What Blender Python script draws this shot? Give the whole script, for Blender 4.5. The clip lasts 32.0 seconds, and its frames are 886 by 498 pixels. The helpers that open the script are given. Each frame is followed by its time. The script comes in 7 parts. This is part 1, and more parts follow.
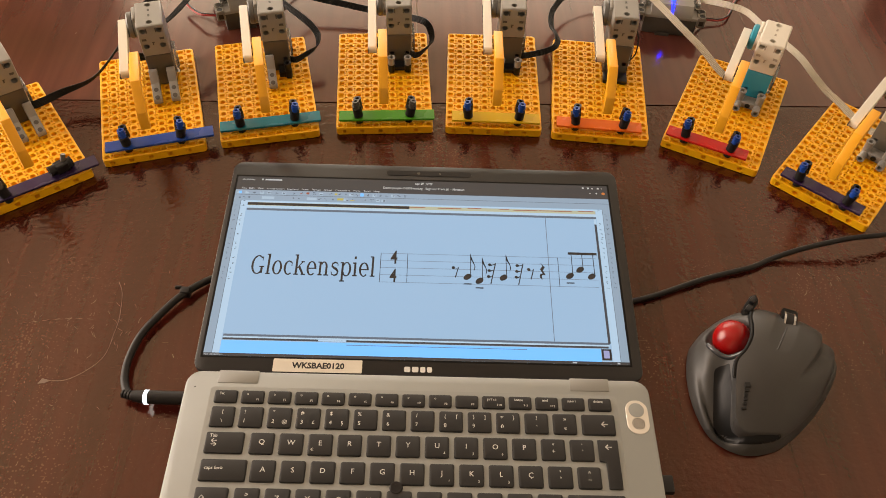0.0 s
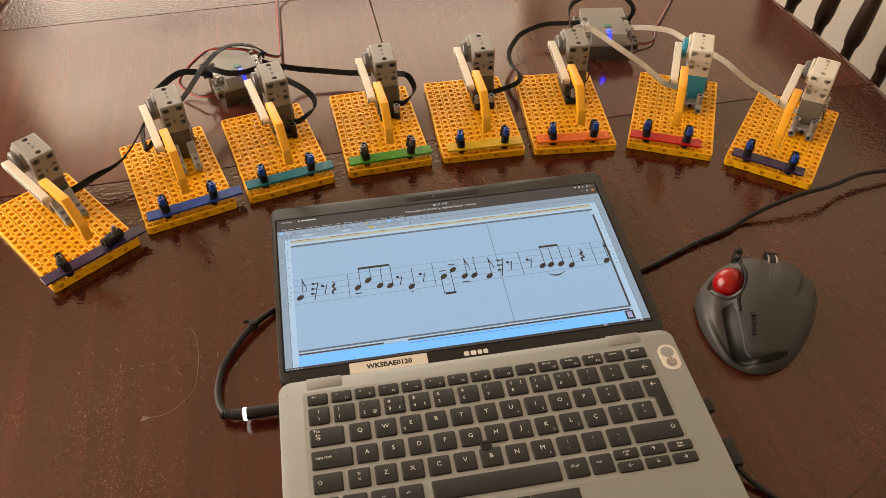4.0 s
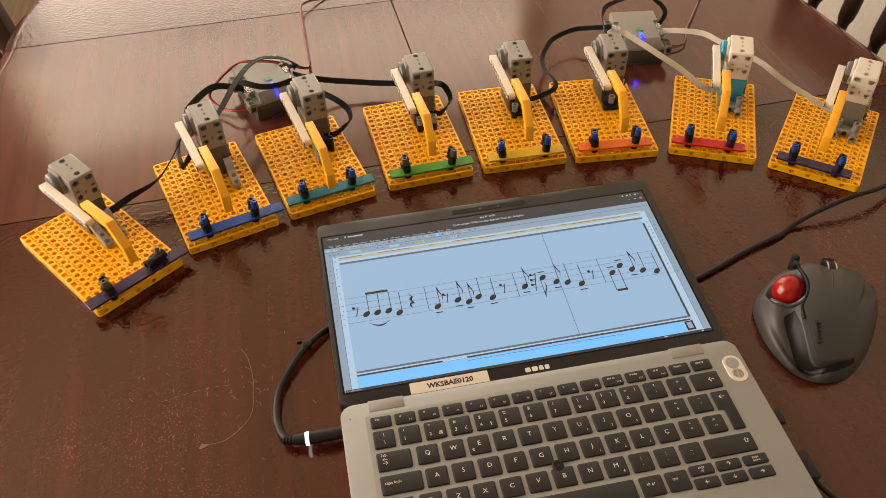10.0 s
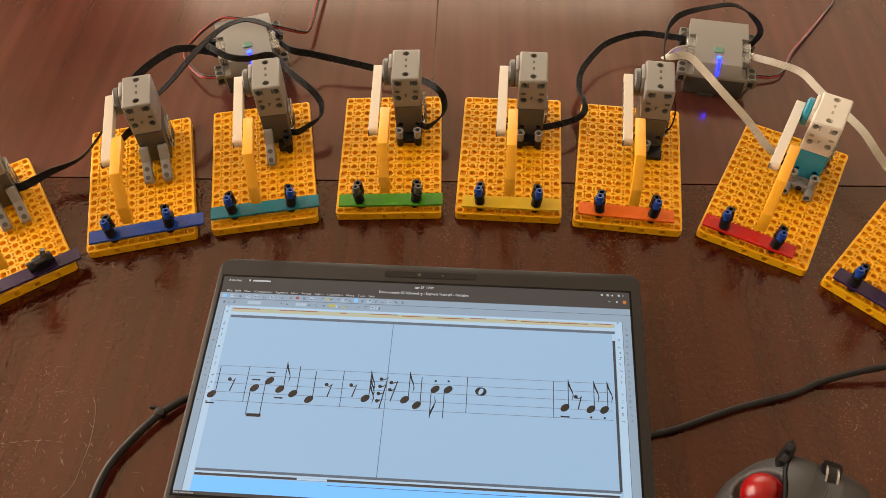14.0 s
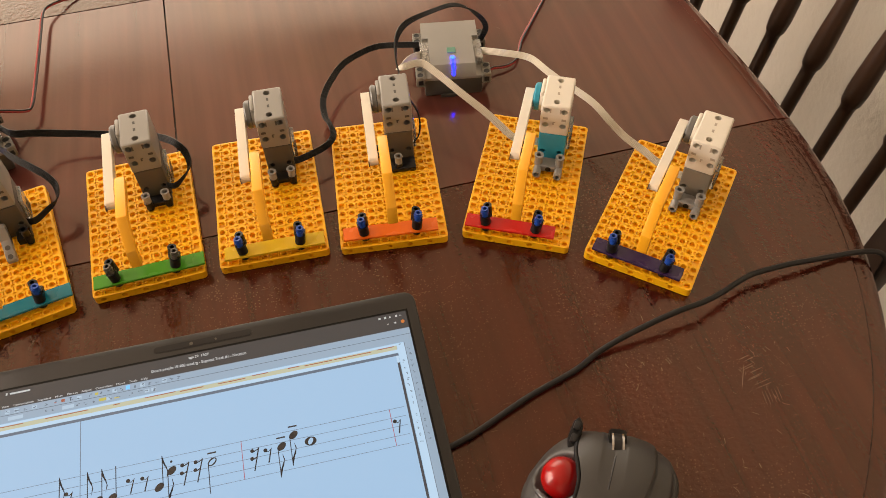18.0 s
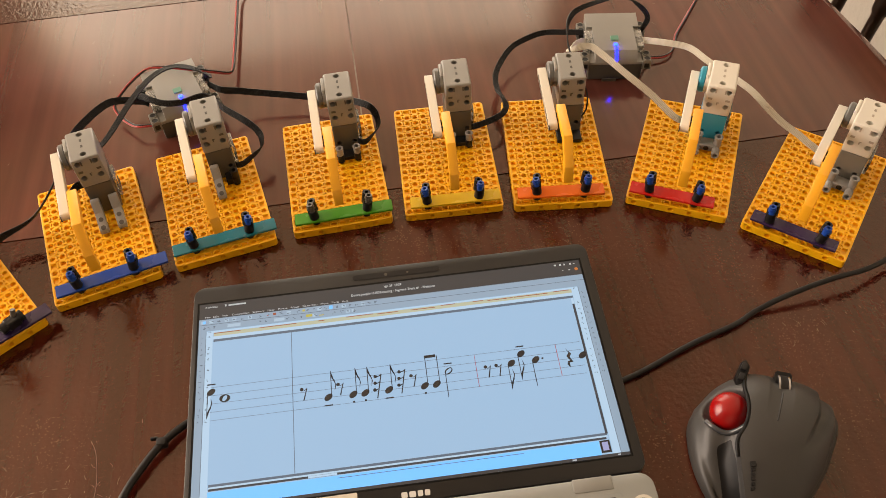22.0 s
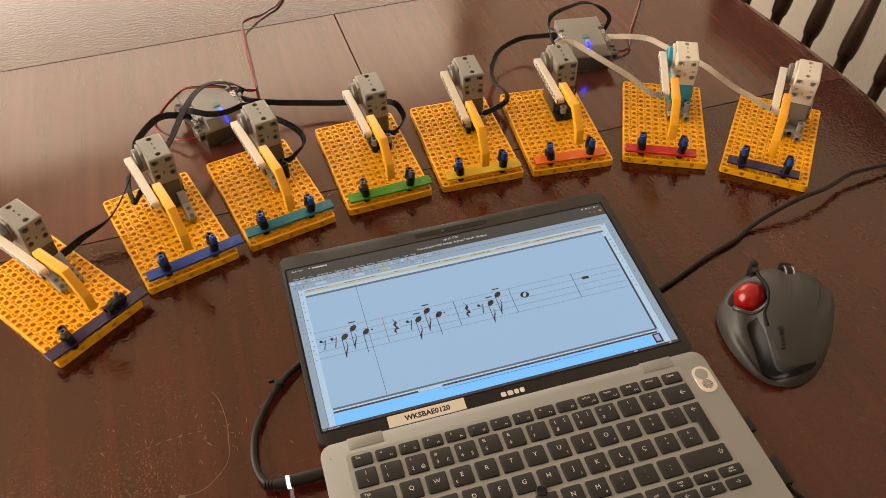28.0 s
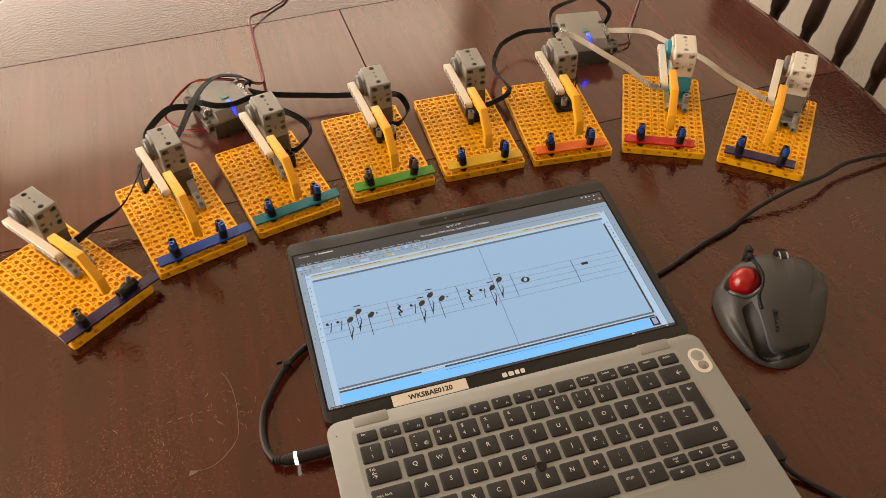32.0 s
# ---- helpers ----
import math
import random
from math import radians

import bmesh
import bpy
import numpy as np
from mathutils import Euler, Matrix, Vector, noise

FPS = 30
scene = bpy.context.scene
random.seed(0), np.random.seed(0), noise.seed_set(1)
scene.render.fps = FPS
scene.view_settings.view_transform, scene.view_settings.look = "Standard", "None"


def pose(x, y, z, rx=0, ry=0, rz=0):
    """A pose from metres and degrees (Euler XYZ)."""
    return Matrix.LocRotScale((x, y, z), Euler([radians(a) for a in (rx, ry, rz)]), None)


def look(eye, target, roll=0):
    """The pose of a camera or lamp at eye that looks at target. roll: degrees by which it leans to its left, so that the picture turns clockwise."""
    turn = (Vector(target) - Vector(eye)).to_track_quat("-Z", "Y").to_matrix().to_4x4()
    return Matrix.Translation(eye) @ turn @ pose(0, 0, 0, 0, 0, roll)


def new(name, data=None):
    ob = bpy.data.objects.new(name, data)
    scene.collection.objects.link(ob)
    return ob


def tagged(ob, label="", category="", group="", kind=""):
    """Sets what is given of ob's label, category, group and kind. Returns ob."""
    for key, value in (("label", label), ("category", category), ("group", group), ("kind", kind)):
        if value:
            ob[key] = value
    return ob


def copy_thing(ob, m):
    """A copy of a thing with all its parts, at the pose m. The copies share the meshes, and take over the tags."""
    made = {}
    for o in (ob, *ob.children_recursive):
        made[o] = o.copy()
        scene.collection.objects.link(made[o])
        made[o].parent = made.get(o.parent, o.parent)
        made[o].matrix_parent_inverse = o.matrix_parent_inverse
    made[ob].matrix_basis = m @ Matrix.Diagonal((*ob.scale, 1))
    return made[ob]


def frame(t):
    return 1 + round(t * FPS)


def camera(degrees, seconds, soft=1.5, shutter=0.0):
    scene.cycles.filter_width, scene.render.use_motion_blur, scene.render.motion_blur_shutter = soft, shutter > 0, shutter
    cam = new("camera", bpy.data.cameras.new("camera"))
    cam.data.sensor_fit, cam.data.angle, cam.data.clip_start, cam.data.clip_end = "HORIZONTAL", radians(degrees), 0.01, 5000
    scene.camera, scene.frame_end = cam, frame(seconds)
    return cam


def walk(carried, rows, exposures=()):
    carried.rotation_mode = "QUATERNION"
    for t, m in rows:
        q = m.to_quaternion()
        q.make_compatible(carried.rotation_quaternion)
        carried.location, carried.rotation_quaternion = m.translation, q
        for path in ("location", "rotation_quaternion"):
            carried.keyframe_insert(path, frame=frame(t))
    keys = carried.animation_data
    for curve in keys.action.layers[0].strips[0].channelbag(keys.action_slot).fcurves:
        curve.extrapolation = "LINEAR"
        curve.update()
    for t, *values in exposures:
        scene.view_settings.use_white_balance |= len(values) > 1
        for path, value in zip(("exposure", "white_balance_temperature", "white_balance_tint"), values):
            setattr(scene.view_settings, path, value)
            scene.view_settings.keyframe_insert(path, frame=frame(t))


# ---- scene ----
cam = camera(55.97, 32.0, 0.9)
PATH = [
    (0.0, -0.0106, -0.3134, 0.5189, 39.138, -1.727, 0.542),
    (0.5, -0.0087, -0.3179, 0.5204, 39.704, -1.519, 1.247),
    (1.0, -0.0009, -0.3274, 0.5286, 40.392, -0.902, 1.082),
    (1.5, 0.0052, -0.3322, 0.5326, 40.958, -0.297, 0.426),
    (2.0, -0.0026, -0.3557, 0.5361, 42.059, -0.162, 0.322),
    (2.5, -0.0331, -0.3798, 0.5419, 43.301, 0.788, -0.792),
    (3.0, -0.0865, -0.3993, 0.5395, 44.140, 2.308, -6.100),
    (3.5, -0.1089, -0.4109, 0.5430, 44.697, 0.702, -9.236),
    (4.0, -0.1112, -0.4166, 0.5434, 45.147, 0.311, -9.949),
    (4.5, -0.1162, -0.4166, 0.5458, 45.494, -0.038, -10.206),
    (6.5, -0.1271, -0.4237, 0.5461, 45.844, 0.354, -10.610),
    (7.0, -0.1292, -0.4237, 0.5480, 45.731, 0.512, -10.658),
    (7.5, -0.1317, -0.4196, 0.5453, 45.833, 0.545, -10.619),
    (8.0, -0.1345, -0.4130, 0.5451, 45.741, 0.543, -10.543),
    (8.5, -0.1351, -0.4061, 0.5419, 45.578, 0.444, -10.341),
    (9.0, -0.1444, -0.4007, 0.5418, 45.475, 0.451, -10.369),
    (9.5, -0.1573, -0.3981, 0.5388, 45.549, 0.619, -10.755),
    (10.0, -0.1604, -0.3891, 0.5430, 45.165, 0.852, -11.409),
    (10.5, -0.1522, -0.3633, 0.5663, 44.208, -0.164, -10.836),
    (11.0, -0.1296, -0.3361, 0.5747, 42.036, -0.810, -10.285),
    (11.5, -0.0995, -0.3132, 0.5750, 39.812, -1.096, -4.930),
    (12.0, -0.0866, -0.2777, 0.5590, 38.936, -0.449, -1.803),
    (12.5, -0.0891, -0.2266, 0.5374, 38.184, -0.223, -1.709),
    (13.0, -0.0864, -0.2055, 0.5267, 37.865, -0.455, -0.471),
    (13.5, -0.0126, -0.1867, 0.5321, 37.450, -0.119, 1.891),
    (14.0, 0.0346, -0.1868, 0.5345, 36.896, 1.445, 3.871),
    (14.5, 0.0509, -0.1911, 0.5345, 36.646, 2.115, 3.427),
    (15.0, 0.0684, -0.1879, 0.5349, 36.235, 3.703, 0.656),
    (15.5, 0.0880, -0.1856, 0.5341, 35.793, 3.665, -4.249),
    (17.5, 0.0935, -0.1715, 0.5387, 36.597, 1.061, -12.105),
    (18.0, 0.0973, -0.1680, 0.5393, 36.796, 1.012, -12.853),
    (18.5, 0.0973, -0.1669, 0.5371, 37.094, 0.734, -13.382),
    (19.0, 0.0945, -0.1682, 0.5394, 36.989, 0.394, -13.578),
    (19.5, 0.0940, -0.1683, 0.5388, 37.039, 0.237, -13.552),
    (20.0, 0.0941, -0.1650, 0.5386, 37.130, 0.127, -13.427),
    (20.5, 0.0922, -0.1659, 0.5382, 37.181, 0.267, -13.379),
    (21.0, 0.0890, -0.1867, 0.5461, 37.220, 0.380, -9.624),
    (21.5, 0.0561, -0.2198, 0.5486, 38.036, 1.116, -6.826),
    (22.0, -0.0076, -0.2393, 0.5519, 39.097, 1.924, -7.162),
    (22.5, -0.0493, -0.2549, 0.5494, 39.919, 2.055, -7.176),
    (23.0, -0.0819, -0.2805, 0.5465, 40.634, 1.840, -7.295),
    (23.5, -0.1039, -0.2982, 0.5487, 41.243, 1.712, -7.669),
    (24.0, -0.1281, -0.2948, 0.5451, 41.661, 1.497, -9.021),
    (24.5, -0.1955, -0.3024, 0.5494, 43.297, 1.940, -14.477),
    (25.0, -0.1961, -0.3289, 0.5541, 43.417, 1.008, -15.323),
    (25.5, -0.1802, -0.3611, 0.5599, 43.383, 0.442, -15.316),
    (27.5, -0.1764, -0.3651, 0.5675, 43.883, 0.332, -16.551),
    (28.0, -0.1743, -0.3591, 0.5663, 44.144, 0.353, -16.585),
    (28.5, -0.1767, -0.3606, 0.5638, 44.489, 0.340, -16.656),
    (29.0, -0.1755, -0.3592, 0.5647, 44.325, 0.273, -16.770),
    (29.5, -0.1738, -0.3591, 0.5630, 44.358, 0.368, -16.801),
    (30.0, -0.1767, -0.3594, 0.5635, 44.285, 0.312, -16.755),
    (30.5, -0.1723, -0.3582, 0.5643, 44.239, 0.323, -16.628),
    (31.0, -0.1714, -0.3579, 0.5669, 43.850, 0.334, -16.477),
    (31.5, -0.1752, -0.3697, 0.5680, 43.998, 0.530, -16.425),
    (32.0, -0.1796, -0.3817, 0.5711, 44.209, 0.566, -16.374),
]
walk(cam, [(row[0], pose(*row[1:])) for row in PATH], [(0.0, 0.35), (2.4, 0.36), (3.0, 0.54), (4.0, 0.26), (7.0, 0.28), (10.0, 0.29), (11.5, 0.40), (12.0, 0.45), (13.0, 0.53), (14.0, 0.32), (15.0, 0.36), (18.0, 0.48), (21.0, 0.46), (22.5, 0.37), (25.0, 0.32), (28.0, 0.24), (32.0, 0.27)])

# ---- world and light ----
world = bpy.data.worlds.new("world")
scene.world = world
world.use_nodes = True
wn, wl = world.node_tree.nodes, world.node_tree.links
sky = wn.new("ShaderNodeTexSky")
sky.sky_type, sky.sun_disc = "NISHITA", False
sky.sun_elevation, sky.sun_rotation = radians(24), radians(-30)
wn["Background"].inputs["Strength"].default_value = 0.08
wl.new(sky.outputs["Color"], wn["Background"].inputs["Color"])


def unseen_window_light(m, sx, sy, watts, color):
    data = bpy.data.lights.new("unseen_window_light", "AREA")
    data.shape, data.size, data.size_y, data.energy, data.color = "RECTANGLE", sx, sy, watts, color
    ob = new("unseen_window_light", data)
    ob.matrix_basis = m
    return ob


# daylight through unseen, assumed windows: tall in the left wall, wide in the far
unseen_window_light(look((-2.04, 0.80, 0.62), (0.0, 0.80, 0.40)), 1.8, 1.7, 84, (1.0, 0.80, 0.64))
unseen_window_light(look((-0.20, 2.74, 0.56), (-0.20, 0.0, 0.52)), 2.0, 1.02, 20, (1.0, 0.83, 0.66))
# lamp added above the far one, to brighten the leaf's reflection
unseen_window_light(look((-0.30, 2.74, 1.42), (-0.30, 0.0, 1.90)), 2.2, 0.58, 11.0, (1.0, 0.82, 0.56))


# ---- materials ----
def shader(name, color, rough=0.5, metal=0.0, coat=0.0, spec=0.5):
    mat = bpy.data.materials.new(name)
    mat.use_nodes = True
    b = mat.node_tree.nodes["Principled BSDF"]
    b.inputs["Base Color"].default_value = (*color, 1)
    b.inputs["Roughness"].default_value = rough
    b.inputs["Metallic"].default_value = metal
    b.inputs["Coat Weight"].default_value = coat
    b.inputs["Specular IOR Level"].default_value = spec
    return mat, mat.node_tree.nodes, mat.node_tree.links, b


def plastic(name, color, rough=0.35, vary=0.06, bump=0.02, scale=900.0, metal=0.0, coat=0.0, spec=0.5):
    """Moulded plastic or paint: a little uneven in colour, sheen and surface."""
    mat, n, l, b = shader(name, color, rough, metal, coat, spec)
    co = n.new("ShaderNodeTexCoord")
    big, fine = n.new("ShaderNodeTexNoise"), n.new("ShaderNodeTexNoise")
    big.inputs["Scale"].default_value, fine.inputs["Scale"].default_value = 38.0, scale
    for t in (big, fine):
        t.inputs["Detail"].default_value = 3.0
        l.new(co.outputs["Object"], t.inputs["Vector"])
    ramp = n.new("ShaderNodeMix")
    ramp.data_type = "RGBA"
    ramp.inputs["A"].default_value = (*[c * (1 - vary) for c in color], 1)
    ramp.inputs["B"].default_value = (*[min(1, c * (1 + vary)) for c in color], 1)
    l.new(big.outputs["Fac"], ramp.inputs["Factor"])
    l.new(ramp.outputs["Result"], b.inputs["Base Color"])
    rr = n.new("ShaderNodeMapRange")
    rr.inputs["To Min"].default_value, rr.inputs["To Max"].default_value = rough * 0.8, min(1, rough * 1.25)
    l.new(big.outputs["Fac"], rr.inputs["Value"])
    l.new(rr.outputs["Result"], b.inputs["Roughness"])
    if bump:
        bp = n.new("ShaderNodeBump")
        bp.inputs["Strength"].default_value, bp.inputs["Distance"].default_value = bump, 0.001
        l.new(fine.outputs["Fac"], bp.inputs["Height"])
        l.new(bp.outputs["Normal"], b.inputs["Normal"])
    return mat


def glow(name, color, strength):
    mat, n, l, b = shader(name, (0.02, 0.02, 0.02), 0.25)
    b.inputs["Emission Color"].default_value = (*color, 1)
    b.inputs["Emission Strength"].default_value = strength
    return mat


def lacquered_wood(name, dark, light, peel, rough, dust=True, grain=(70.0, 2.2, 20.0), spec=0.5, tint=(1.0, 1.0, 1.0)):
    """Stained wood under lacquer: streaks of grain, orange-peel film, specks of dust and scratches."""
    mat, n, l, b = shader(name, dark, rough, 0.0, 0.0, spec)
    b.inputs["Specular Tint"].default_value = (*tint, 1)
    co, mp = n.new("ShaderNodeTexCoord"), n.new("ShaderNodeMapping")
    mp.inputs["Scale"].default_value = grain
    l.new(co.outputs["Object"], mp.inputs["Vector"])
    streak, cloud, film = (n.new("ShaderNodeTexNoise") for _ in range(3))
    for t, s, d in ((streak, 1.0, 6.0), (cloud, 7.0, 3.0), (film, 230.0, 3.0)):
        t.inputs["Scale"].default_value, t.inputs["Detail"].default_value = s, d
    l.new(mp.outputs["Vector"], streak.inputs["Vector"])
    l.new(co.outputs["Object"], cloud.inputs["Vector"])
    l.new(co.outputs["Object"], film.inputs["Vector"])
    ramp = n.new("ShaderNodeValToRGB")
    ramp.color_ramp.elements[0].position, ramp.color_ramp.elements[1].position = 0.30, 0.72
    ramp.color_ramp.elements[0].color, ramp.color_ramp.elements[1].color = (*dark, 1), (*light, 1)
    l.new(streak.outputs["Fac"], ramp.inputs["Fac"])
    mix = n.new("ShaderNodeMix")
    mix.data_type, mix.blend_type = "RGBA", "MULTIPLY"
    mix.inputs["Factor"].default_value = 0.45
    l.new(ramp.outputs["Color"], mix.inputs["A"])
    l.new(cloud.outputs["Color"], mix.inputs["B"])
    last = mix.outputs["Result"]
    rough_in = n.new("ShaderNodeMapRange")
    rough_in.inputs["From Min"].default_value, rough_in.inputs["From Max"].default_value = 0.3, 0.7
    rough_in.inputs["To Min"].default_value, rough_in.inputs["To Max"].default_value = rough * 0.75, rough * 1.35
    l.new(cloud.outputs["Fac"], rough_in.inputs["Value"])
    l.new(rough_in.outputs["Result"], b.inputs["Roughness"])
    if dust:
        speck, patch = n.new("ShaderNodeTexVoronoi"), n.new("ShaderNodeTexNoise")
        speck.inputs["Scale"].default_value, patch.inputs["Scale"].default_value = 120.0, 5.0
        speck.inputs["Randomness"].default_value = 1.0
        l.new(co.outputs["Object"], speck.inputs["Vector"])
        l.new(co.outputs["Object"], patch.inputs["Vector"])
        size = n.new("ShaderNodeMapRange")
        size.inputs["From Min"].default_value, size.inputs["From Max"].default_value = 0.50, 0.88
        size.inputs["To Min"].default_value, size.inputs["To Max"].default_value = 0.0, 0.125
        l.new(patch.outputs["Fac"], size.inputs["Value"])
        less = n.new("ShaderNodeMath")
        less.operation = "LESS_THAN"
        l.new(speck.outputs["Distance"], less.inputs[0])
        l.new(size.outputs["Result"], less.inputs[1])
        dim = n.new("ShaderNodeMath")
        dim.operation, dim.inputs[1].default_value = "MULTIPLY", 0.22
        l.new(less.outputs["Value"], dim.inputs[0])
        top = n.new("ShaderNodeMix")
        top.data_type = "RGBA"
        top.inputs["B"].default_value = (0.40, 0.29, 0.22, 1)
        l.new(last, top.inputs["A"])
        l.new(dim.outputs["Value"], top.inputs["Factor"])
        last = top.outputs["Result"]
        # fine lint in drifts, and short fine scratches
        lint, drift = n.new("ShaderNodeTexVoronoi"), n.new("ShaderNodeTexNoise")
        lint.inputs["Scale"].default_value, drift.inputs["Scale"].default_value = 430.0, 9.0
        drift.inputs["Detail"].default_value = 5.0
        l.new(co.outputs["Object"], lint.inputs["Vector"])
        l.new(co.outputs["Object"], drift.inputs["Vector"])
        reach = n.new("ShaderNodeMapRange")
        reach.inputs["From Min"].default_value, reach.inputs["From Max"].default_value = 0.40, 0.72
        reach.inputs["To Min"].default_value, reach.inputs["To Max"].default_value = 0.06, 0.36
        l.new(drift.outputs["Fac"], reach.inputs["Value"])
        near = n.new("ShaderNodeMath")
        near.operation = "LESS_THAN"
        l.new(lint.outputs["Distance"], near.inputs[0])
        l.new(reach.outputs["Result"], near.inputs[1])
        tint = n.new("ShaderNodeMath")
        tint.operation, tint.inputs[1].default_value = "MULTIPLY", 0.16
        l.new(near.outputs["Value"], tint.inputs[0])
        over = n.new("ShaderNodeMix")
        over.data_type = "RGBA"
        over.inputs["B"].default_value = (0.36, 0.20, 0.13, 1)
        l.new(last, over.inputs["A"])
        l.new(tint.outputs["Value"], over.inputs["Factor"])
        last = over.outputs["Result"]
        for turn in (0.6, -0.9):
            way, line, some = n.new("ShaderNodeMapping"), n.new("ShaderNodeTexVoronoi"), n.new("ShaderNodeMath")
            way.inputs["Rotation"].default_value = (0, 0, turn)
            way.inputs["Scale"].default_value = (24.0, 300.0, 1.0)
            l.new(co.outputs["Object"], way.inputs["Vector"])
            l.new(way.outputs["Vector"], line.inputs["Vector"])
            line.inputs["Scale"].default_value = 1.0
            some.operation, some.inputs[1].default_value = "LESS_THAN", 0.060
            l.new(line.outputs["Distance"], some.inputs[0])
            weak = n.new("ShaderNodeMath")
            weak.operation, weak.inputs[1].default_value = "MULTIPLY", 0.16
            l.new(some.outputs["Value"], weak.inputs[0])
            scr = n.new("ShaderNodeMix")
            scr.data_type = "RGBA"
            scr.inputs["B"].default_value = (0.34, 0.20, 0.13, 1)
            l.new(last, scr.inputs["A"])
            l.new(weak.outputs["Value"], scr.inputs["Factor"])
            last = scr.outputs["Result"]
    l.new(last, b.inputs["Base Color"])
    bp = n.new("ShaderNodeBump")
    bp.inputs["Strength"].default_value, bp.inputs["Distance"].default_value = peel, 0.0009
    l.new(film.outputs["Fac"], bp.inputs["Height"])
    l.new(bp.outputs["Normal"], b.inputs["Normal"])
    return mat


def plaster(name, color):
    mat, n, l, b = shader(name, color, 0.85)
    co = n.new("ShaderNodeTexCoord")
    a, c = n.new("ShaderNodeTexNoise"), n.new("ShaderNodeTexNoise")
    a.inputs["Scale"].default_value, c.inputs["Scale"].default_value = 75.0, 2.0
    for t in (a, c):
        t.inputs["Detail"].default_value = 4.0
        l.new(co.outputs["Object"], t.inputs["Vector"])
    mix = n.new("ShaderNodeMix")
    mix.data_type = "RGBA"
    mix.inputs["A"].default_value = (*[v * 0.92 for v in color], 1)
    mix.inputs["B"].default_value = (*color, 1)
    l.new(c.outputs["Fac"], mix.inputs["Factor"])
    l.new(mix.outputs["Result"], b.inputs["Base Color"])
    bp = n.new("ShaderNodeBump")
    bp.inputs["Strength"].default_value, bp.inputs["Distance"].default_value = 0.5, 0.004
    l.new(a.outputs["Fac"], bp.inputs["Height"])
    l.new(bp.outputs["Normal"], b.inputs["Normal"])
    return mat


WOOD = lacquered_wood("table_wood", (0.044, 0.0074, 0.0042), (0.075, 0.0142, 0.0080), 0.50, 0.055, spec=0.70, tint=(1.0, 0.84, 0.66))
LEAF = lacquered_wood("leaf_wood", (0.080, 0.0235, 0.0155), (0.128, 0.039, 0.026), 0.05, 0.14, dust=False, spec=0.78, tint=(1.0, 0.84, 0.74))
CHAIR = lacquered_wood("chair_wood", (0.030, 0.013, 0.006), (0.060, 0.028, 0.014), 0.05, 0.35, dust=False, grain=(60.0, 60.0, 3.0))
WALL = plaster("wall_plaster", (0.55, 0.515, 0.45))
CEILING = plaster("ceiling_plaster", (0.64, 0.56, 0.46))
FRAME = plaster("frame_paint", (0.80, 0.77, 0.72))
FLOOR = lacquered_wood("floor_wood", (0.10, 0.055, 0.03), (0.20, 0.12, 0.07), 0.03, 0.45, dust=False)
YELLOW = plastic("yellow_plastic", (0.90, 0.47, 0.005), 0.34)
YELLOW_ARM = plastic("yellow_arm_plastic", (0.84, 0.39, 0.010), 0.42)
WHITE = plastic("white_plastic", (0.66, 0.63, 0.555), 0.34)
CREAM = plastic("cream_plastic", (0.63, 0.57, 0.46), 0.36)
TAUPE = plastic("taupe_plastic", (0.165, 0.155, 0.130), 0.36)
LIGHT_GREY = plastic("light_grey_plastic", (0.250, 0.242, 0.222), 0.36)
DARK_GREY = plastic("dark_grey_plastic", (0.080, 0.073, 0.062), 0.38)
HUB_BASE = plastic("hub_base_plastic", (0.056, 0.052, 0.045), 0.40)
DISC_GREY = plastic("disc_grey_plastic", (0.125, 0.125, 0.120), 0.34)
# shade inside the white motors' slots, put into a darker colour
BRIGHT_SLOT_SHADE = plastic("shaded_slot_plastic", (0.36, 0.32, 0.26), 0.5)
MID_GREY = plastic("mid_grey_plastic", (0.26, 0.255, 0.245), 0.34)
BLACK = plastic("black_plastic", (0.009, 0.009, 0.010), 0.38, spec=0.35)
RUBBER = plastic("black_rubber", (0.010, 0.009, 0.009), 0.5, spec=0.3)
AZURE = plastic("azure_plastic", (0.025, 0.27, 0.40), 0.32)
NAVY = plastic("navy_pin_plastic", (0.010, 0.06, 0.36), 0.34)
CABLE_CREAM = plastic("cream_cable", (0.57, 0.535, 0.45), 0.42)
CABLE_BLACK = plastic("black_cable", (0.010, 0.010, 0.010), 0.48, spec=0.25)
WIRE_RED = plastic("red_wire", (0.32, 0.015, 0.011), 0.4)
PORT = plastic("clear_port_plastic", (0.86, 0.86, 0.83), 0.10)
PORT.node_tree.nodes["Principled BSDF"].inputs["Transmission Weight"].default_value = 0.75
HUB_BUTTON = plastic("hub_button_plastic", (0.10, 0.26, 0.19), 0.35)
SILVER = plastic("laptop_silver", (0.292, 0.310, 0.306), 0.42, 0.03, 0.05, 2500.0, 0.25)
HINGE = plastic("hinge_silver", (0.275, 0.285, 0.28), 0.40, 0.03, 0.02, 2500.0, 0.5)
KEY = plastic("key_plastic", (0.023, 0.0235, 0.0245), 0.44, 0.08, 0.03, 3000.0, spec=0.28)
BEZEL = plastic("bezel_plastic", (0.014, 0.014, 0.015), 0.34, spec=0.4)
LEGEND = plastic("legend_print", (0.62, 0.62, 0.60), 0.6, 0.0, 0.0)
INK = plastic("black_print", (0.012, 0.012, 0.014), 0.6, 0.0, 0.0)
SCRATCH = plastic("scratched_lacquer", (0.155, 0.092, 0.062), 0.6, 0.2, 0.0)
STICKER = plastic("sticker_paper", (0.62, 0.58, 0.50), 0.6)
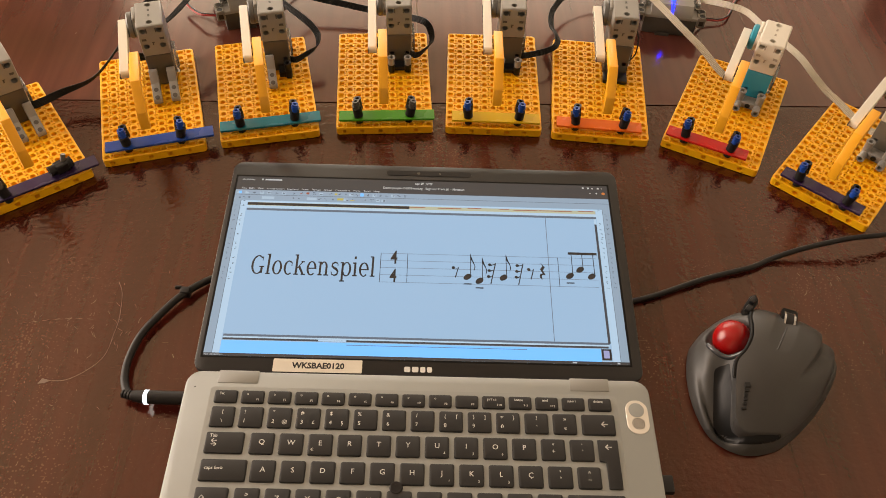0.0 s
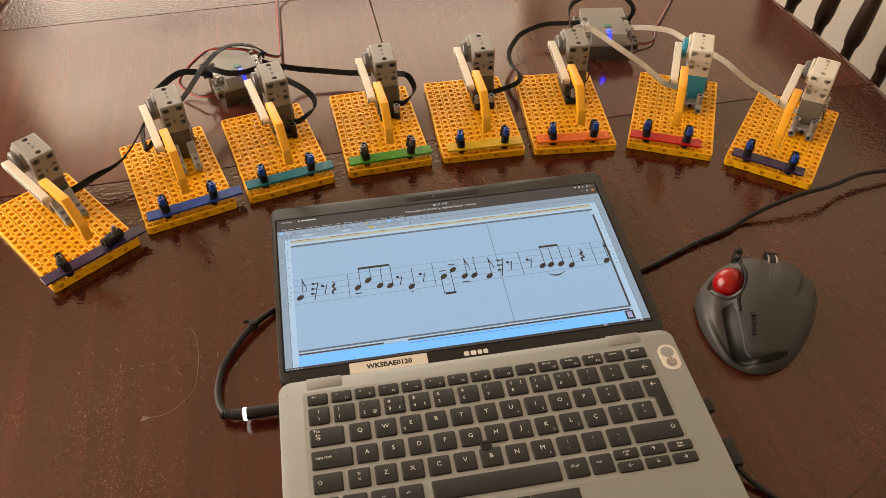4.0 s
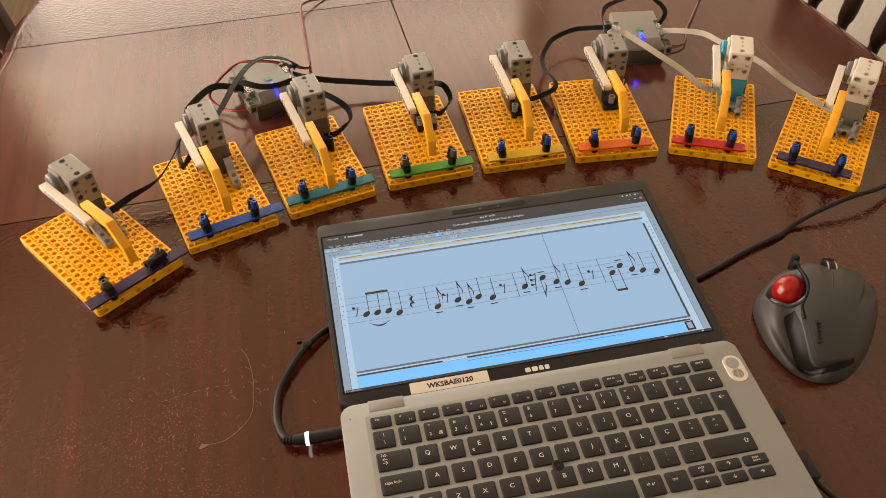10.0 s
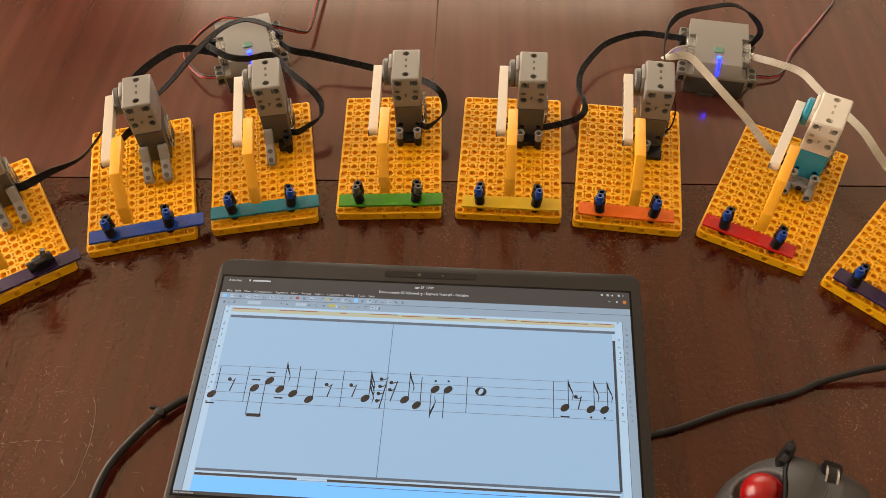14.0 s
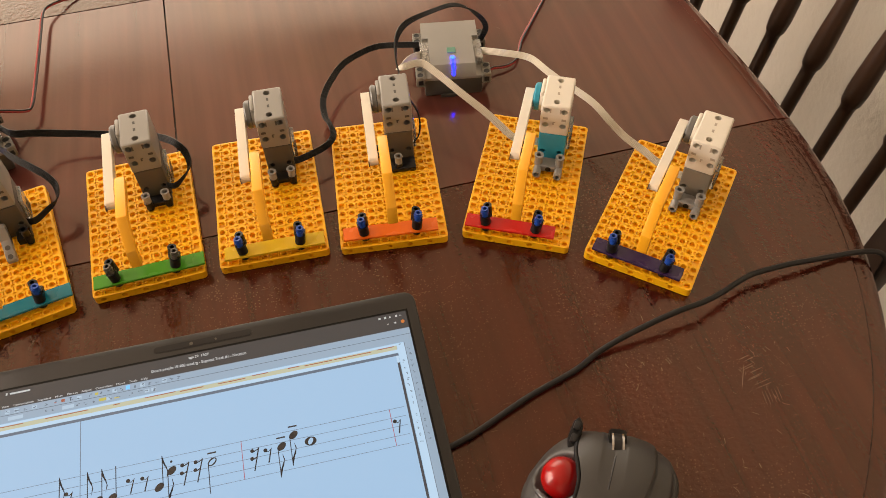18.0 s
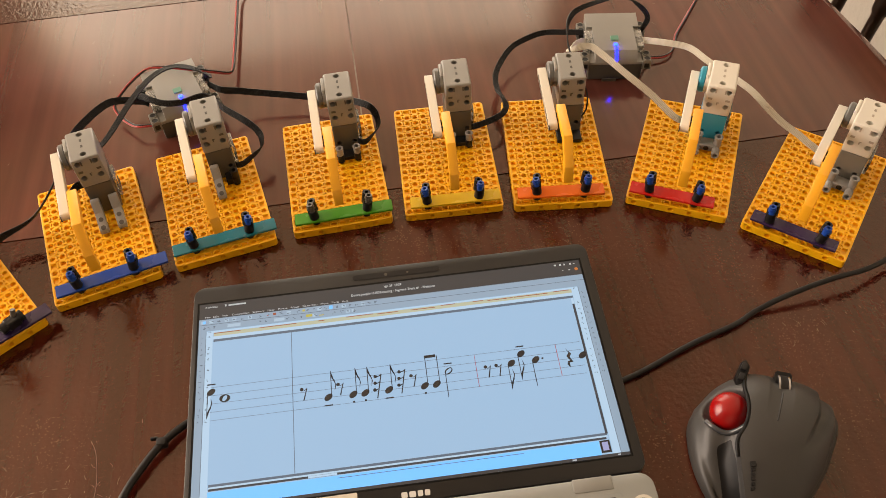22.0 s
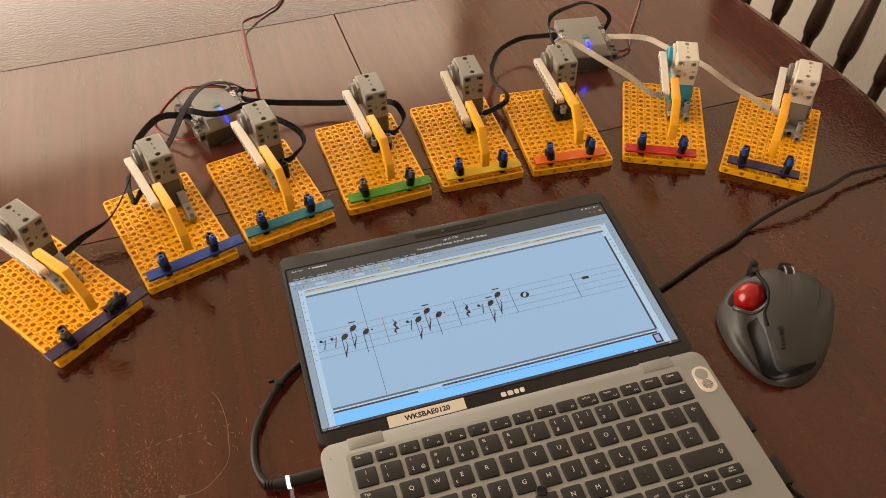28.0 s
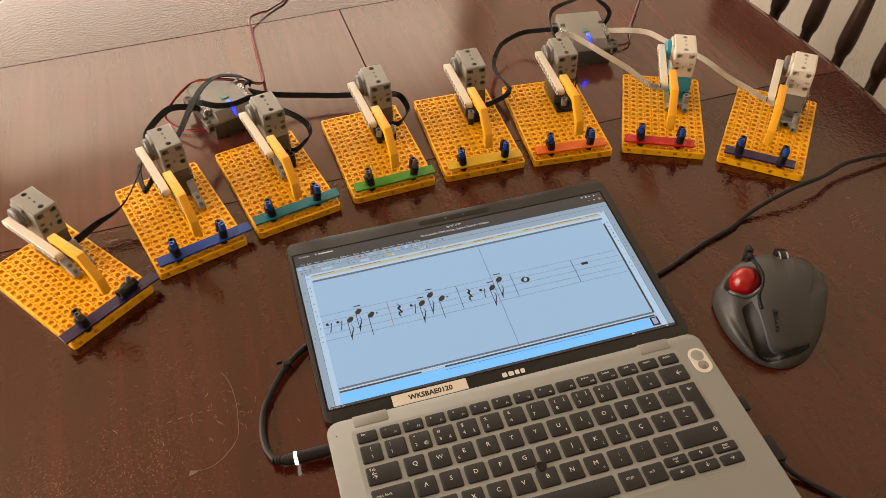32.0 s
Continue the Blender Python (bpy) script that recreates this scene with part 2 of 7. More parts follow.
BUTTON = plastic("button_metal", (0.66, 0.63, 0.57), 0.38, 0.03, 0.0, 900, 0.3)
MOUSE_GREY = plastic("mouse_rubber_grey", (0.036, 0.0355, 0.035), 0.46, 0.10, 0.05, 2200.0)
MOUSE_DARK = plastic("mouse_dark_plastic", (0.0045, 0.0045, 0.005), 0.42, spec=0.2)
BALL = plastic("red_ball", (0.27, 0.003, 0.003), 0.22, 0.45, 0.0)
SOCKET_GLOSS = plastic("socket_gloss", (0.045, 0.047, 0.052), 0.16, 0.05, 0.0)
CHROME = plastic("chrome", (0.50, 0.51, 0.53), 0.24, 0.03, 0.0, 900, 1.0)
BAG = plastic("bag_cloth", (0.012, 0.020, 0.022), 0.8, 0.3, 0.4, 300.0)
TEAL_CLOTH = plastic("teal_cloth", (0.008, 0.10, 0.10), 0.8, 0.3, 0.4, 300.0)
LED = glow("blue_led", (0.0006, 0.0016, 1.0), 45.0)
LED_CORE = glow("blue_led_core", (0.004, 0.018, 1.0), 18.0)
LED_WHITE = glow("white_led", (0.85, 0.92, 1.0), 3.0)
PAPER = glow("screen_paper", (0.33, 0.51, 0.72), 0.74)
BORDER = plastic("screen_border_black", (0.004, 0.004, 0.004), 0.5, spec=0.15)
STRIP = glow("screen_tool_strip", (0.33, 0.45, 0.58), 0.62)
BLUE_BAR = glow("screen_blue_bar", (0.15, 0.46, 1.0), 0.95)
TITLE = glow("screen_title_bar", (0.045, 0.048, 0.055), 0.5)
PALE = glow("screen_pale", (0.43, 0.60, 0.77), 0.78)
CREAM_RULER = glow("screen_cream_ruler", (0.60, 0.60, 0.42), 0.6)
ORANGE_LINE = glow("screen_orange", (0.75, 0.22, 0.03), 0.5)
SCREEN_INK = glow("screen_ink", (0.012, 0.014, 0.02), 0.4)
SCREEN_GREY = glow("screen_grey", (0.20, 0.26, 0.34), 0.45)
SCREEN_RED = glow("screen_red_line", (0.55, 0.12, 0.14), 0.5)
RULER_RED = glow("screen_rust_red", (0.40, 0.10, 0.05), 0.6)
RULE_GREY = glow("screen_rule_grey", (0.14, 0.19, 0.26), 0.55)
RULE_DARK = glow("screen_rule_dark", (0.055, 0.065, 0.085), 0.5)
BUTTON_PALE = glow("screen_button_pale", (0.42, 0.56, 0.70), 0.70)
PANNER = glow("screen_panner", (0.36, 0.38, 0.66), 0.7)
YELLOW_ICON = glow("screen_yellow", (0.62, 0.55, 0.10), 0.6)
SCREEN_TEXT = glow("screen_white_text", (0.7, 0.75, 0.8), 0.5)
BARS = [plastic("bar_" + n, c, 0.26, 0.05, 0.01) for n, c in (
    ("violet", (0.030, 0.016, 0.060)), ("blue", (0.010, 0.055, 0.33)), ("teal", (0.004, 0.17, 0.24)),
    ("green", (0.060, 0.30, 0.012)), ("yellow", (0.72, 0.48, 0.010)), ("orange", (0.85, 0.16, 0.006)),
    ("red", (0.55, 0.012, 0.008)), ("purple", (0.028, 0.012, 0.060)))]


# ---- building blocks ----
def thing(name, m, label, category, group="", kind=""):
    ob = new(name)
    ob.empty_display_size = 0.02
    ob.matrix_basis = m
    return tagged(ob, label, category, group, kind)


def mesh_of(name, bm, mat, smooth=38):
    me = bpy.data.meshes.new(name)
    bmesh.ops.recalc_face_normals(bm, faces=bm.faces)
    bm.to_mesh(me)
    bm.free()
    me.materials.append(mat)
    if smooth:
        me.shade_smooth()
        me.set_sharp_from_angle(angle=radians(smooth))
    return me


def part(name, bm, mat, parent, label="", smooth=38):
    ob = new(name, mesh_of(name, bm, mat, smooth))
    ob.parent = parent
    return tagged(ob, label)


def share(name, me, parent, m, label=""):
    ob = new(name, me)
    ob.parent = parent
    ob.matrix_basis = m
    return tagged(ob, label)


def solid(name, bm, mat, label, category, kind="", smooth=38):
    return tagged(new(name, mesh_of(name, bm, mat, smooth)), label, category, "", kind)


def box(bm, x0, x1, y0, y1, z0, z1, bevel=0.0, seg=2, only=None):
    got = bmesh.ops.create_cube(bm, size=1.0)["verts"]
    for v in got:
        v.co = Vector(((x0 + x1) / 2 + v.co.x * (x1 - x0), (y0 + y1) / 2 + v.co.y * (y1 - y0), (z0 + z1) / 2 + v.co.z * (z1 - z0)))
    if bevel:
        edges = {e for v in got for e in v.link_edges}
        if only:
            edges = {e for e in edges if abs((e.verts[0].co - e.verts[1].co).normalized().dot(Vector(only))) > 0.9}
        bmesh.ops.bevel(bm, geom=list(edges), offset=bevel, segments=seg, profile=0.5, affect="EDGES")
    return bm


def B(*a, **k):
    return box(bmesh.new(), *a, **k)


def rod(bm, a, b, r0, r1=None, seg=14):
    a, b = Vector(a), Vector(b)
    m = Matrix.Translation((a + b) / 2) @ (b - a).to_track_quat("Z", "Y").to_matrix().to_4x4()
    bmesh.ops.create_cone(bm, cap_ends=True, segments=seg, radius1=r0, radius2=r0 if r1 is None else r1, depth=(b - a).length, matrix=m)
    return bm


def ring(bm, a, b, r, inner, seg=14):
    """A tube with a hole, from a to b."""
    a, b = Vector(a), Vector(b)
    q = (b - a).to_track_quat("Z", "Y").to_matrix()
    loops = []
    for base, rad in ((a, r), (b, r), (b, inner), (a, inner)):
        loops.append([bm.verts.new(base + q @ Vector((rad * math.cos(2 * math.pi * i / seg), rad * math.sin(2 * math.pi * i / seg), 0))) for i in range(seg)])
    for k in range(4):
        p, s = loops[k], loops[(k + 1) % 4]
        for i in range(seg):
            bm.faces.new((p[i], p[(i + 1) % seg], s[(i + 1) % seg], s[i]))
    return bm


def lathe(bm, profile, centre=(0, 0, 0), seg=18):
    """Rings of (radius, z) about a vertical axis."""
    c = Vector(centre)
    rows = [[bm.verts.new(c + Vector((r * math.cos(2 * math.pi * i / seg), r * math.sin(2 * math.pi * i / seg), z))) for i in range(seg)] for r, z in profile]
    for p, s in zip(rows, rows[1:]):
        for i in range(seg):
            bm.faces.new((p[i], p[(i + 1) % seg], s[(i + 1) % seg], s[i]))
    bm.faces.new(rows[0])
    bm.faces.new(rows[-1])
    return bm


def prism(bm, pts, axis, a0, a1, bevel=0.0, seg=2):
    """A polygon, given in the two other axes in their order, drawn out along an axis."""
    def put(p, q, a):
        return Vector((a, p, q)) if axis == "x" else Vector((p, a, q)) if axis == "y" else Vector((p, q, a))
    lo = [bm.verts.new(put(p, q, a0)) for p, q in pts]
    hi = [bm.verts.new(put(p, q, a1)) for p, q in pts]
    faces = [bm.faces.new(lo), bm.faces.new(hi)]
    for i in range(len(pts)):
        j = (i + 1) % len(pts)
        faces.append(bm.faces.new((lo[i], lo[j], hi[j], hi[i])))
    if bevel:
        edges = list({e for f in faces for e in f.edges})
        bmesh.ops.recalc_face_normals(bm, faces=faces)
        bmesh.ops.bevel(bm, geom=edges, offset=bevel, segments=seg, profile=0.5, affect="EDGES")
    return bm


def rounded(x0, x1, y0, y1, r, n=5):
    out = []
    for cx, cy, a in ((x1 - r, y0 + r, -90), (x1 - r, y1 - r, 0), (x0 + r, y1 - r, 90), (x0 + r, y0 + r, 180)):
        out += [(cx + r * math.cos(radians(a + 90 * i / n)), cy + r * math.sin(radians(a + 90 * i / n))) for i in range(n + 1)]
    return out


def glide(pts, step=6):
    """A smooth line through points."""
    p = [Vector(v) for v in pts]
    p = [p[0] * 2 - p[1]] + p + [p[-1] * 2 - p[-2]]
    out = []
    for a, b, c, d in zip(p, p[1:], p[2:], p[3:]):
        for i in range(step):
            t = i / step
            out.append(0.5 * ((2 * b) + (c - a) * t + (2 * a - 5 * b + 4 * c - d) * t * t + (3 * b - a - 3 * c + d) * t ** 3))
    return out + [p[-2]]


def sweep(bm, line, wide, section):
    """Draw a closed section along a line; wide gives the section's first axis at each point."""
    rows = []
    for i, p in enumerate(line):
        t = (line[min(i + 1, len(line) - 1)] - line[max(i - 1, 0)]).normalized()
        w = wide[i] - t * wide[i].dot(t)
        w = w.normalized() if w.length > 1e-6 else t.orthogonal().normalized()
        h = t.cross(w)
        rows.append([bm.verts.new(p + w * a + h * b) for a, b in section])
    k = len(section)
    for p, s in zip(rows, rows[1:]):
        for i in range(k):
            bm.faces.new((p[i], p[(i + 1) % k], s[(i + 1) % k], s[i]))
    bm.faces.new(rows[0])
    bm.faces.new(rows[-1])
    return bm


def cord(bm, pts, r, seg=10, step=6):
    line = glide(pts, step)
    sec = [(r * math.cos(2 * math.pi * i / seg), r * math.sin(2 * math.pi * i / seg)) for i in range(seg)]
    return sweep(bm, line, [Vector((0.12, 0.07, 1.0))] * len(line), sec)


def ribbon(bm, pts, wides, width=0.0062, thick=0.0012, ribs=6):
    """A flat cable of joined strands; wides: the way across it at each point."""
    line = glide(pts, 7)
    ws = glide(wides, 7)
    sec, w, t = [], width / ribs, thick / 2
    for i in range(ribs):
        a = -width / 2 + i * w
        sec += [(a + w * 0.06, t * 0.45), (a + w * 0.3, t), (a + w * 0.7, t), (a + w * 0.94, t * 0.45)]
    sec += [(-p, -q) for p, q in sec]
    return sweep(bm, line, ws, sec)


def panel(bm, o, ux, uy, cols, rows, holes, r, depth, seg=12):
    """A face of cells from the corner o; the cells named in holes get a round hole with a wall and a bottom."""
    o, ux, uy = Vector(o), Vector(ux), Vector(uy)
    down = ux.cross(uy).normalized() * -depth
    y = 0.0
    for j, h in enumerate(rows):
        x = 0.0
        for i, w in enumerate(cols):
            def at(p, q):
                return o + ux * p + uy * q
            if (i, j) in holes:
                c = at(x + w / 2, y + h / 2)
                sq, ci = [], []
                for k in range(seg):
                    a = 2 * math.pi * k / seg + math.pi / 4
                    dx, dy = math.cos(a), math.sin(a)
                    s = 1 / max(abs(dx), abs(dy))
                    sq.append(bm.verts.new(c + ux * (dx * s * w / 2) + uy * (dy * s * h / 2)))
                    ci.append(c + ux * (dx * r) + uy * (dy * r))
                up = [bm.verts.new(v) for v in ci]
                lo = [bm.verts.new(v + down) for v in ci]
                for k in range(seg):
                    n = (k + 1) % seg
                    bm.faces.new((sq[k], sq[n], up[n], up[k]))
                    bm.faces.new((up[k], up[n], lo[n], lo[k]))
                bm.faces.new(lo)
            else:
                bm.faces.new([bm.verts.new(v) for v in (at(x, y), at(x + w, y), at(x + w, y + h), at(x, y + h))])
            x += w
        y += h
    return bm


def unface(bm, normal):
    """Take away the largest face that looks along normal; return its bounds."""
    n = Vector(normal)
    bm.normal_update()
    f = max((f for f in bm.faces if f.normal.dot(n) > 0.99), key=lambda f: f.calc_area())
    pts = [v.co.copy() for v in f.verts]
    bmesh.ops.delete(bm, geom=[f], context="FACES_ONLY")
    return [(min(p[i] for p in pts), max(p[i] for p in pts)) for i in range(3)]


def writing(text, size, mat, parent, m, name="writing", label="", bold=0.0, squeeze=1.0):
    """Letters as a flat mesh, centred at the pose m of the parent's space."""
    data = bpy.data.curves.new(name, "FONT")
    data.body, data.size, data.align_x, data.align_y = text, size, "CENTER", "CENTER"
    data.resolution_u, data.offset, data.extrude = 2, bold, 0.00004
    tmp = bpy.data.objects.new("tmp", data)
    scene.collection.objects.link(tmp)
    me = bpy.data.meshes.new_from_object(tmp.evaluated_get(bpy.context.evaluated_depsgraph_get()))
    bpy.data.objects.remove(tmp)
    bpy.data.curves.remove(data)
    me.materials.clear()
    me.materials.append(mat)
    me.name = name
    for v in me.vertices:
        v.co.x *= squeeze
    return share(name, me, parent, m, label)


# ---- the room ----
def quad_wall(name, x0, x1, y0, y1, z0, z1, mat, label):
    return solid(name, B(x0, x1, y0, y1, z0, z1), mat, label, "wall", "structure", 0)


FZ, CZ = -0.75, 1.80
# only the east wall shows; ceiling and other walls are added for bounced light
solid("floor", B(-2.2, 1.05, -2.0, 2.9, FZ - 0.1, FZ), FLOOR, "dark wooden floor under the table", "floor", "structure", 0)
solid("ceiling", B(-2.2, 1.05, -2.0, 2.9, CZ, CZ + 0.1), CEILING, "unseen pale ceiling, its tone set for the table's reflections", "ceiling", "structure", 0)
quad_wall("wall_east", 0.93, 1.05, -2.0, 2.9, FZ, CZ, WALL, "beige wall of rough plaster behind the chair")
bm = bmesh.new()
for a in ((-2.0, -0.15, FZ, CZ), (1.75, 2.9, FZ, CZ), (-0.15, 1.75, FZ, -0.30), (-0.15, 1.75, 1.52, CZ)):
    box(bm, -2.2, -2.08, a[0], a[1], a[2], a[3])
solid("wall_west", bm, WALL, "unseen, added plaster wall with a tall window opening", "wall", "structure", 0)
quad_wall("wall_south", -2.08, 0.93, -2.0, -1.88, FZ, CZ, WALL, "unseen plaster wall added to close the room")
bm = bmesh.new()
for a in ((-2.08, -1.42, FZ, CZ), (0.85, 0.93, FZ, CZ), (-1.42, 0.85, FZ, 0.0), (-1.42, 0.85, 1.74, CZ)):
    box(bm, a[0], a[1], 2.78, 2.9, a[2], a[3])
solid("wall_north", bm, WALL, "unseen, added plaster wall with a wide window opening", "wall", "structure", 0)
# both window frames are out of view, added round the lamps' openings
bm = bmesh.new()
for a in ((-1.42, 0.85, 0.0, 0.05), (-1.42, 0.85, 1.08, 1.12), (-1.42, 0.85, 1.70, 1.74), (-1.42, -1.37, 0.05, 1.70), (0.80, 0.85, 0.05, 1.70), (-0.225, -0.175, 0.05, 1.70)):
    box(bm, a[0], a[1], 2.81, 2.86, a[2], a[3], 0.004, 1)
solid("window_1", bm, FRAME, "unseen, assumed white window frame with two lights", "window", "structure", 0)
bm = bmesh.new()
for a in ((-0.15, 1.75, -0.30, -0.25), (-0.15, 1.75, 1.47, 1.52), (-0.15, -0.10, -0.25, 1.47), (1.70, 1.75, -0.25, 1.47), (0.775, 0.825, -0.25, 1.47)):
    box(bm, -2.17, -2.12, a[0], a[1], a[2], a[3], 0.004, 1)
solid("window_2", bm, FRAME, "unseen, assumed white frame of the tall window", "window", "structure", 0)


# ---- the dining table ----
TABLE = pose(-0.0155, 0.2845, 0, 0, 0, 1.75)
EDGE = ((0.020, 0.0), (0.0175, -0.0002), (0.0160, -0.0016), (0.0125, -0.0016), (0.0060, -0.0022), (0.0018, -0.0050), (0.0, -0.0095),
        (0.0, -0.0150), (0.0025, -0.0190), (0.0075, -0.0215), (0.05, -0.0215))


def moulded(bm, line):
    """A table top piece: line gives, for an inset from the edge, the points along its outer edge from one seam to the next."""
    rows = [[bm.verts.new(Vector((x, y, z))) for x, y in line(inset)] for inset, z in EDGE]
    for p, s in zip(rows, rows[1:]):
        for i in range(len(p) - 1):
            bm.faces.new((p[i], p[i + 1], s[i + 1], s[i]))
    bm.faces.new(rows[0])
    bm.faces.new(rows[-1])
    bm.faces.new([r[0] for r in rows] + [r[-1] for r in reversed(rows)])
    return bm


def half_width(y):
    """The leaf's sides draw in slightly towards the far end."""
    return 0.5375 - 0.0380 * (max(0.0, y) / 0.336) ** 1.5


def round_end(cy, seam, sign, wide, deep):
    def line(inset):
        arc = [((wide - inset) * math.cos(radians(a)), cy + sign * (deep - inset) * math.sin(radians(a))) for a in range(0, 181, 3)]
        return [(wide - inset, seam)] + arc + [(inset - wide, seam)]
    return line


table = thing("dining_table", TABLE, "glossy dusty mahogany dining table with rounded ends and extension leaf", "table")
part("table_top", moulded(bmesh.new(), round_end(-0.030, -0.0009, -1, half_width(0.0), 0.500)), WOOD, table, "glossy top with dust and scratches")
part("table_top", moulded(bmesh.new(), round_end(0.337, 0.3359, 1, half_width(0.336), 0.400)), WOOD, table, "glossy top catching the window's light")
for side, inner in ((-1, -0.0103), (1, -0.0087)):
    bm = bmesh.new()
    ys = [0.0006 + (0.3344 - 0.0006) * k / 8 for k in range(9)]
    rows = [[bm.verts.new((side * (half_width(y) - i), y, z)) for y in ys] for i, z in EDGE]
    for p, s in zip(rows, rows[1:]):
        for k in range(8):
            bm.faces.new((p[k], p[k + 1], s[k + 1], s[k]))
    top, low = [[bm.verts.new((inner, y, z)) for y in (ys[0], ys[-1])] for z in (0.0, -0.0215)]
    bm.faces.new(rows[0] + [top[1], top[0]])
    bm.faces.new(rows[-1] + [low[1], low[0]])
    bm.faces.new((top[0], top[1], low[1], low[0]))
    for k in (0, 1):
        bm.faces.new([r[-k] for r in rows] + [low[k], top[k]])
    part("table_leaf", bm, LEAF, table, "smoother extension leaf with streaked grain")
# fine scratches where things were dragged, in the table's own space
rng = random.Random(21)


def scratch(bm, pts, w):
    """A thin tapering nick in the lacquer along the points."""
    last, n = None, len(pts) - 1
    for k, p in enumerate(pts):
        along = (pts[min(k + 1, n)] - pts[max(k - 1, 0)]).normalized()
        half = w * min(1.0, 0.3 + k, 0.3 + n - k)
        here = [bm.verts.new((p.x - along.y * half * d, p.y + along.x * half * d, 0.00025)) for d in (-1, 1)]
        if last:
            bm.faces.new((last[0], here[0], here[1], last[1]))
        last = here


bm = bmesh.new()
for cx, cy, wide, count in ((-0.262, -0.262, 0.075, 34), (-0.300, -0.235, 0.070, 22), (-0.230, -0.250, 0.020, 16), (0.385, -0.225, 0.040, 18), (0.355, -0.255, 0.070, 22), (0.320, -0.190, 0.060, 14), (0.300, 0.200, 0.090, 8), (-0.300, 0.200, 0.090, 6)):
    for _ in range(count):
        x, y, way = cx + rng.gauss(0, wide * 0.5), cy + rng.gauss(0, wide * 0.5), rng.uniform(0.9, 2.6)
        bend, long, w = rng.uniform(-0.9, 0.9), rng.uniform(0.0015, 0.0065), rng.uniform(0.00010, 0.00022)
        pts = []
        for k in range(5):
            pts.append(Vector((x, y)))
            a = way + bend * (k / 4 - 0.5)
            x, y = x + math.cos(a) * long / 4, y + math.sin(a) * long / 4
        scratch(bm, pts, w)
# a patch of short parallel nicks with one long stroke beside it, and a second patch
for k in range(9):
    x, y = 0.374 + 0.0026 * math.sin(k * 1.9), -0.218 - 0.0030 * k + 0.0010 * math.sin(k * 2.3)
    scratch(bm, [Vector((x + 0.0006 * k * f, y + 0.002 * f)) + Vector((0.009 * f, 0)) for f in (0, 0.3, 0.7, 1)], 0.00020)
scratch(bm, [Vector((0.3655 + 0.0105 * f, -0.2400 + 0.018 * f)) for f in (0, 0.3, 0.6, 1)], 0.00026)
for k in range(6):
    x = 0.377 + 0.0024 * k
    scratch(bm, [Vector((x + 0.0012 * f, -0.256 + 0.0008 * math.sin(k * 4) + 0.011 * f)) for f in (0, 0.5, 1)], 0.00018)
# a broken line and a long hooked stroke ending in a chip, near the lead
for k in range(7):
    x = -0.302 + 0.0080 * k
    scratch(bm, [Vector((x + 0.0052 * f, -0.2460 + 0.0030 * math.sin((x + 0.0052 * f + 0.292) * 55))) for f in (0, 0.3, 0.7, 1)], 0.00028 if k in (2, 3) else 0.00016)
hook = glide([Vector(p) for p in ((-0.2380, -0.2090, 0), (-0.2332, -0.2200, 0), (-0.2305, -0.2400, 0), (-0.2311, -0.2560, 0), (-0.2349, -0.2778, 0), (-0.2530, -0.2939, 0), (-0.2700, -0.2958, 0))], 5)
scratch(bm, hook, 0.00024)
chip = [(-0.2660, -0.2955), (-0.2725, -0.2935), (-0.2745, -0.2980), (-0.2700, -0.2975)]
bm.faces.new([bm.verts.new((x, y, 0.00025)) for x, y in chip])
tagged(part("scratch", bm, SCRATCH, table, "fine pale scratches in the lacquer", 0), kind="stuff")
bm = bmesh.new()
box(bm, -0.40, 0.40, -0.28, -0.255, -0.10, -0.022, 0.003)
box(bm, -0.40, 0.40, 0.595, 0.62, -0.10, -0.022, 0.003)
box(bm, -0.425, -0.40, -0.28, 0.62, -0.10, -0.022, 0.003)
box(bm, 0.40, 0.425, -0.28, 0.62, -0.10, -0.022, 0.003)
part("apron", bm, WOOD, table)
for x in (-0.39, 0.39):
    for y in (-0.25, 0.59):
        part("leg", lathe(bmesh.new(), ((0.022, FZ), (0.026, -0.60), (0.034, -0.30), (0.024, -0.22), (0.036, -0.18), (0.036, -0.022)), (x, y, 0)), WOOD, table)


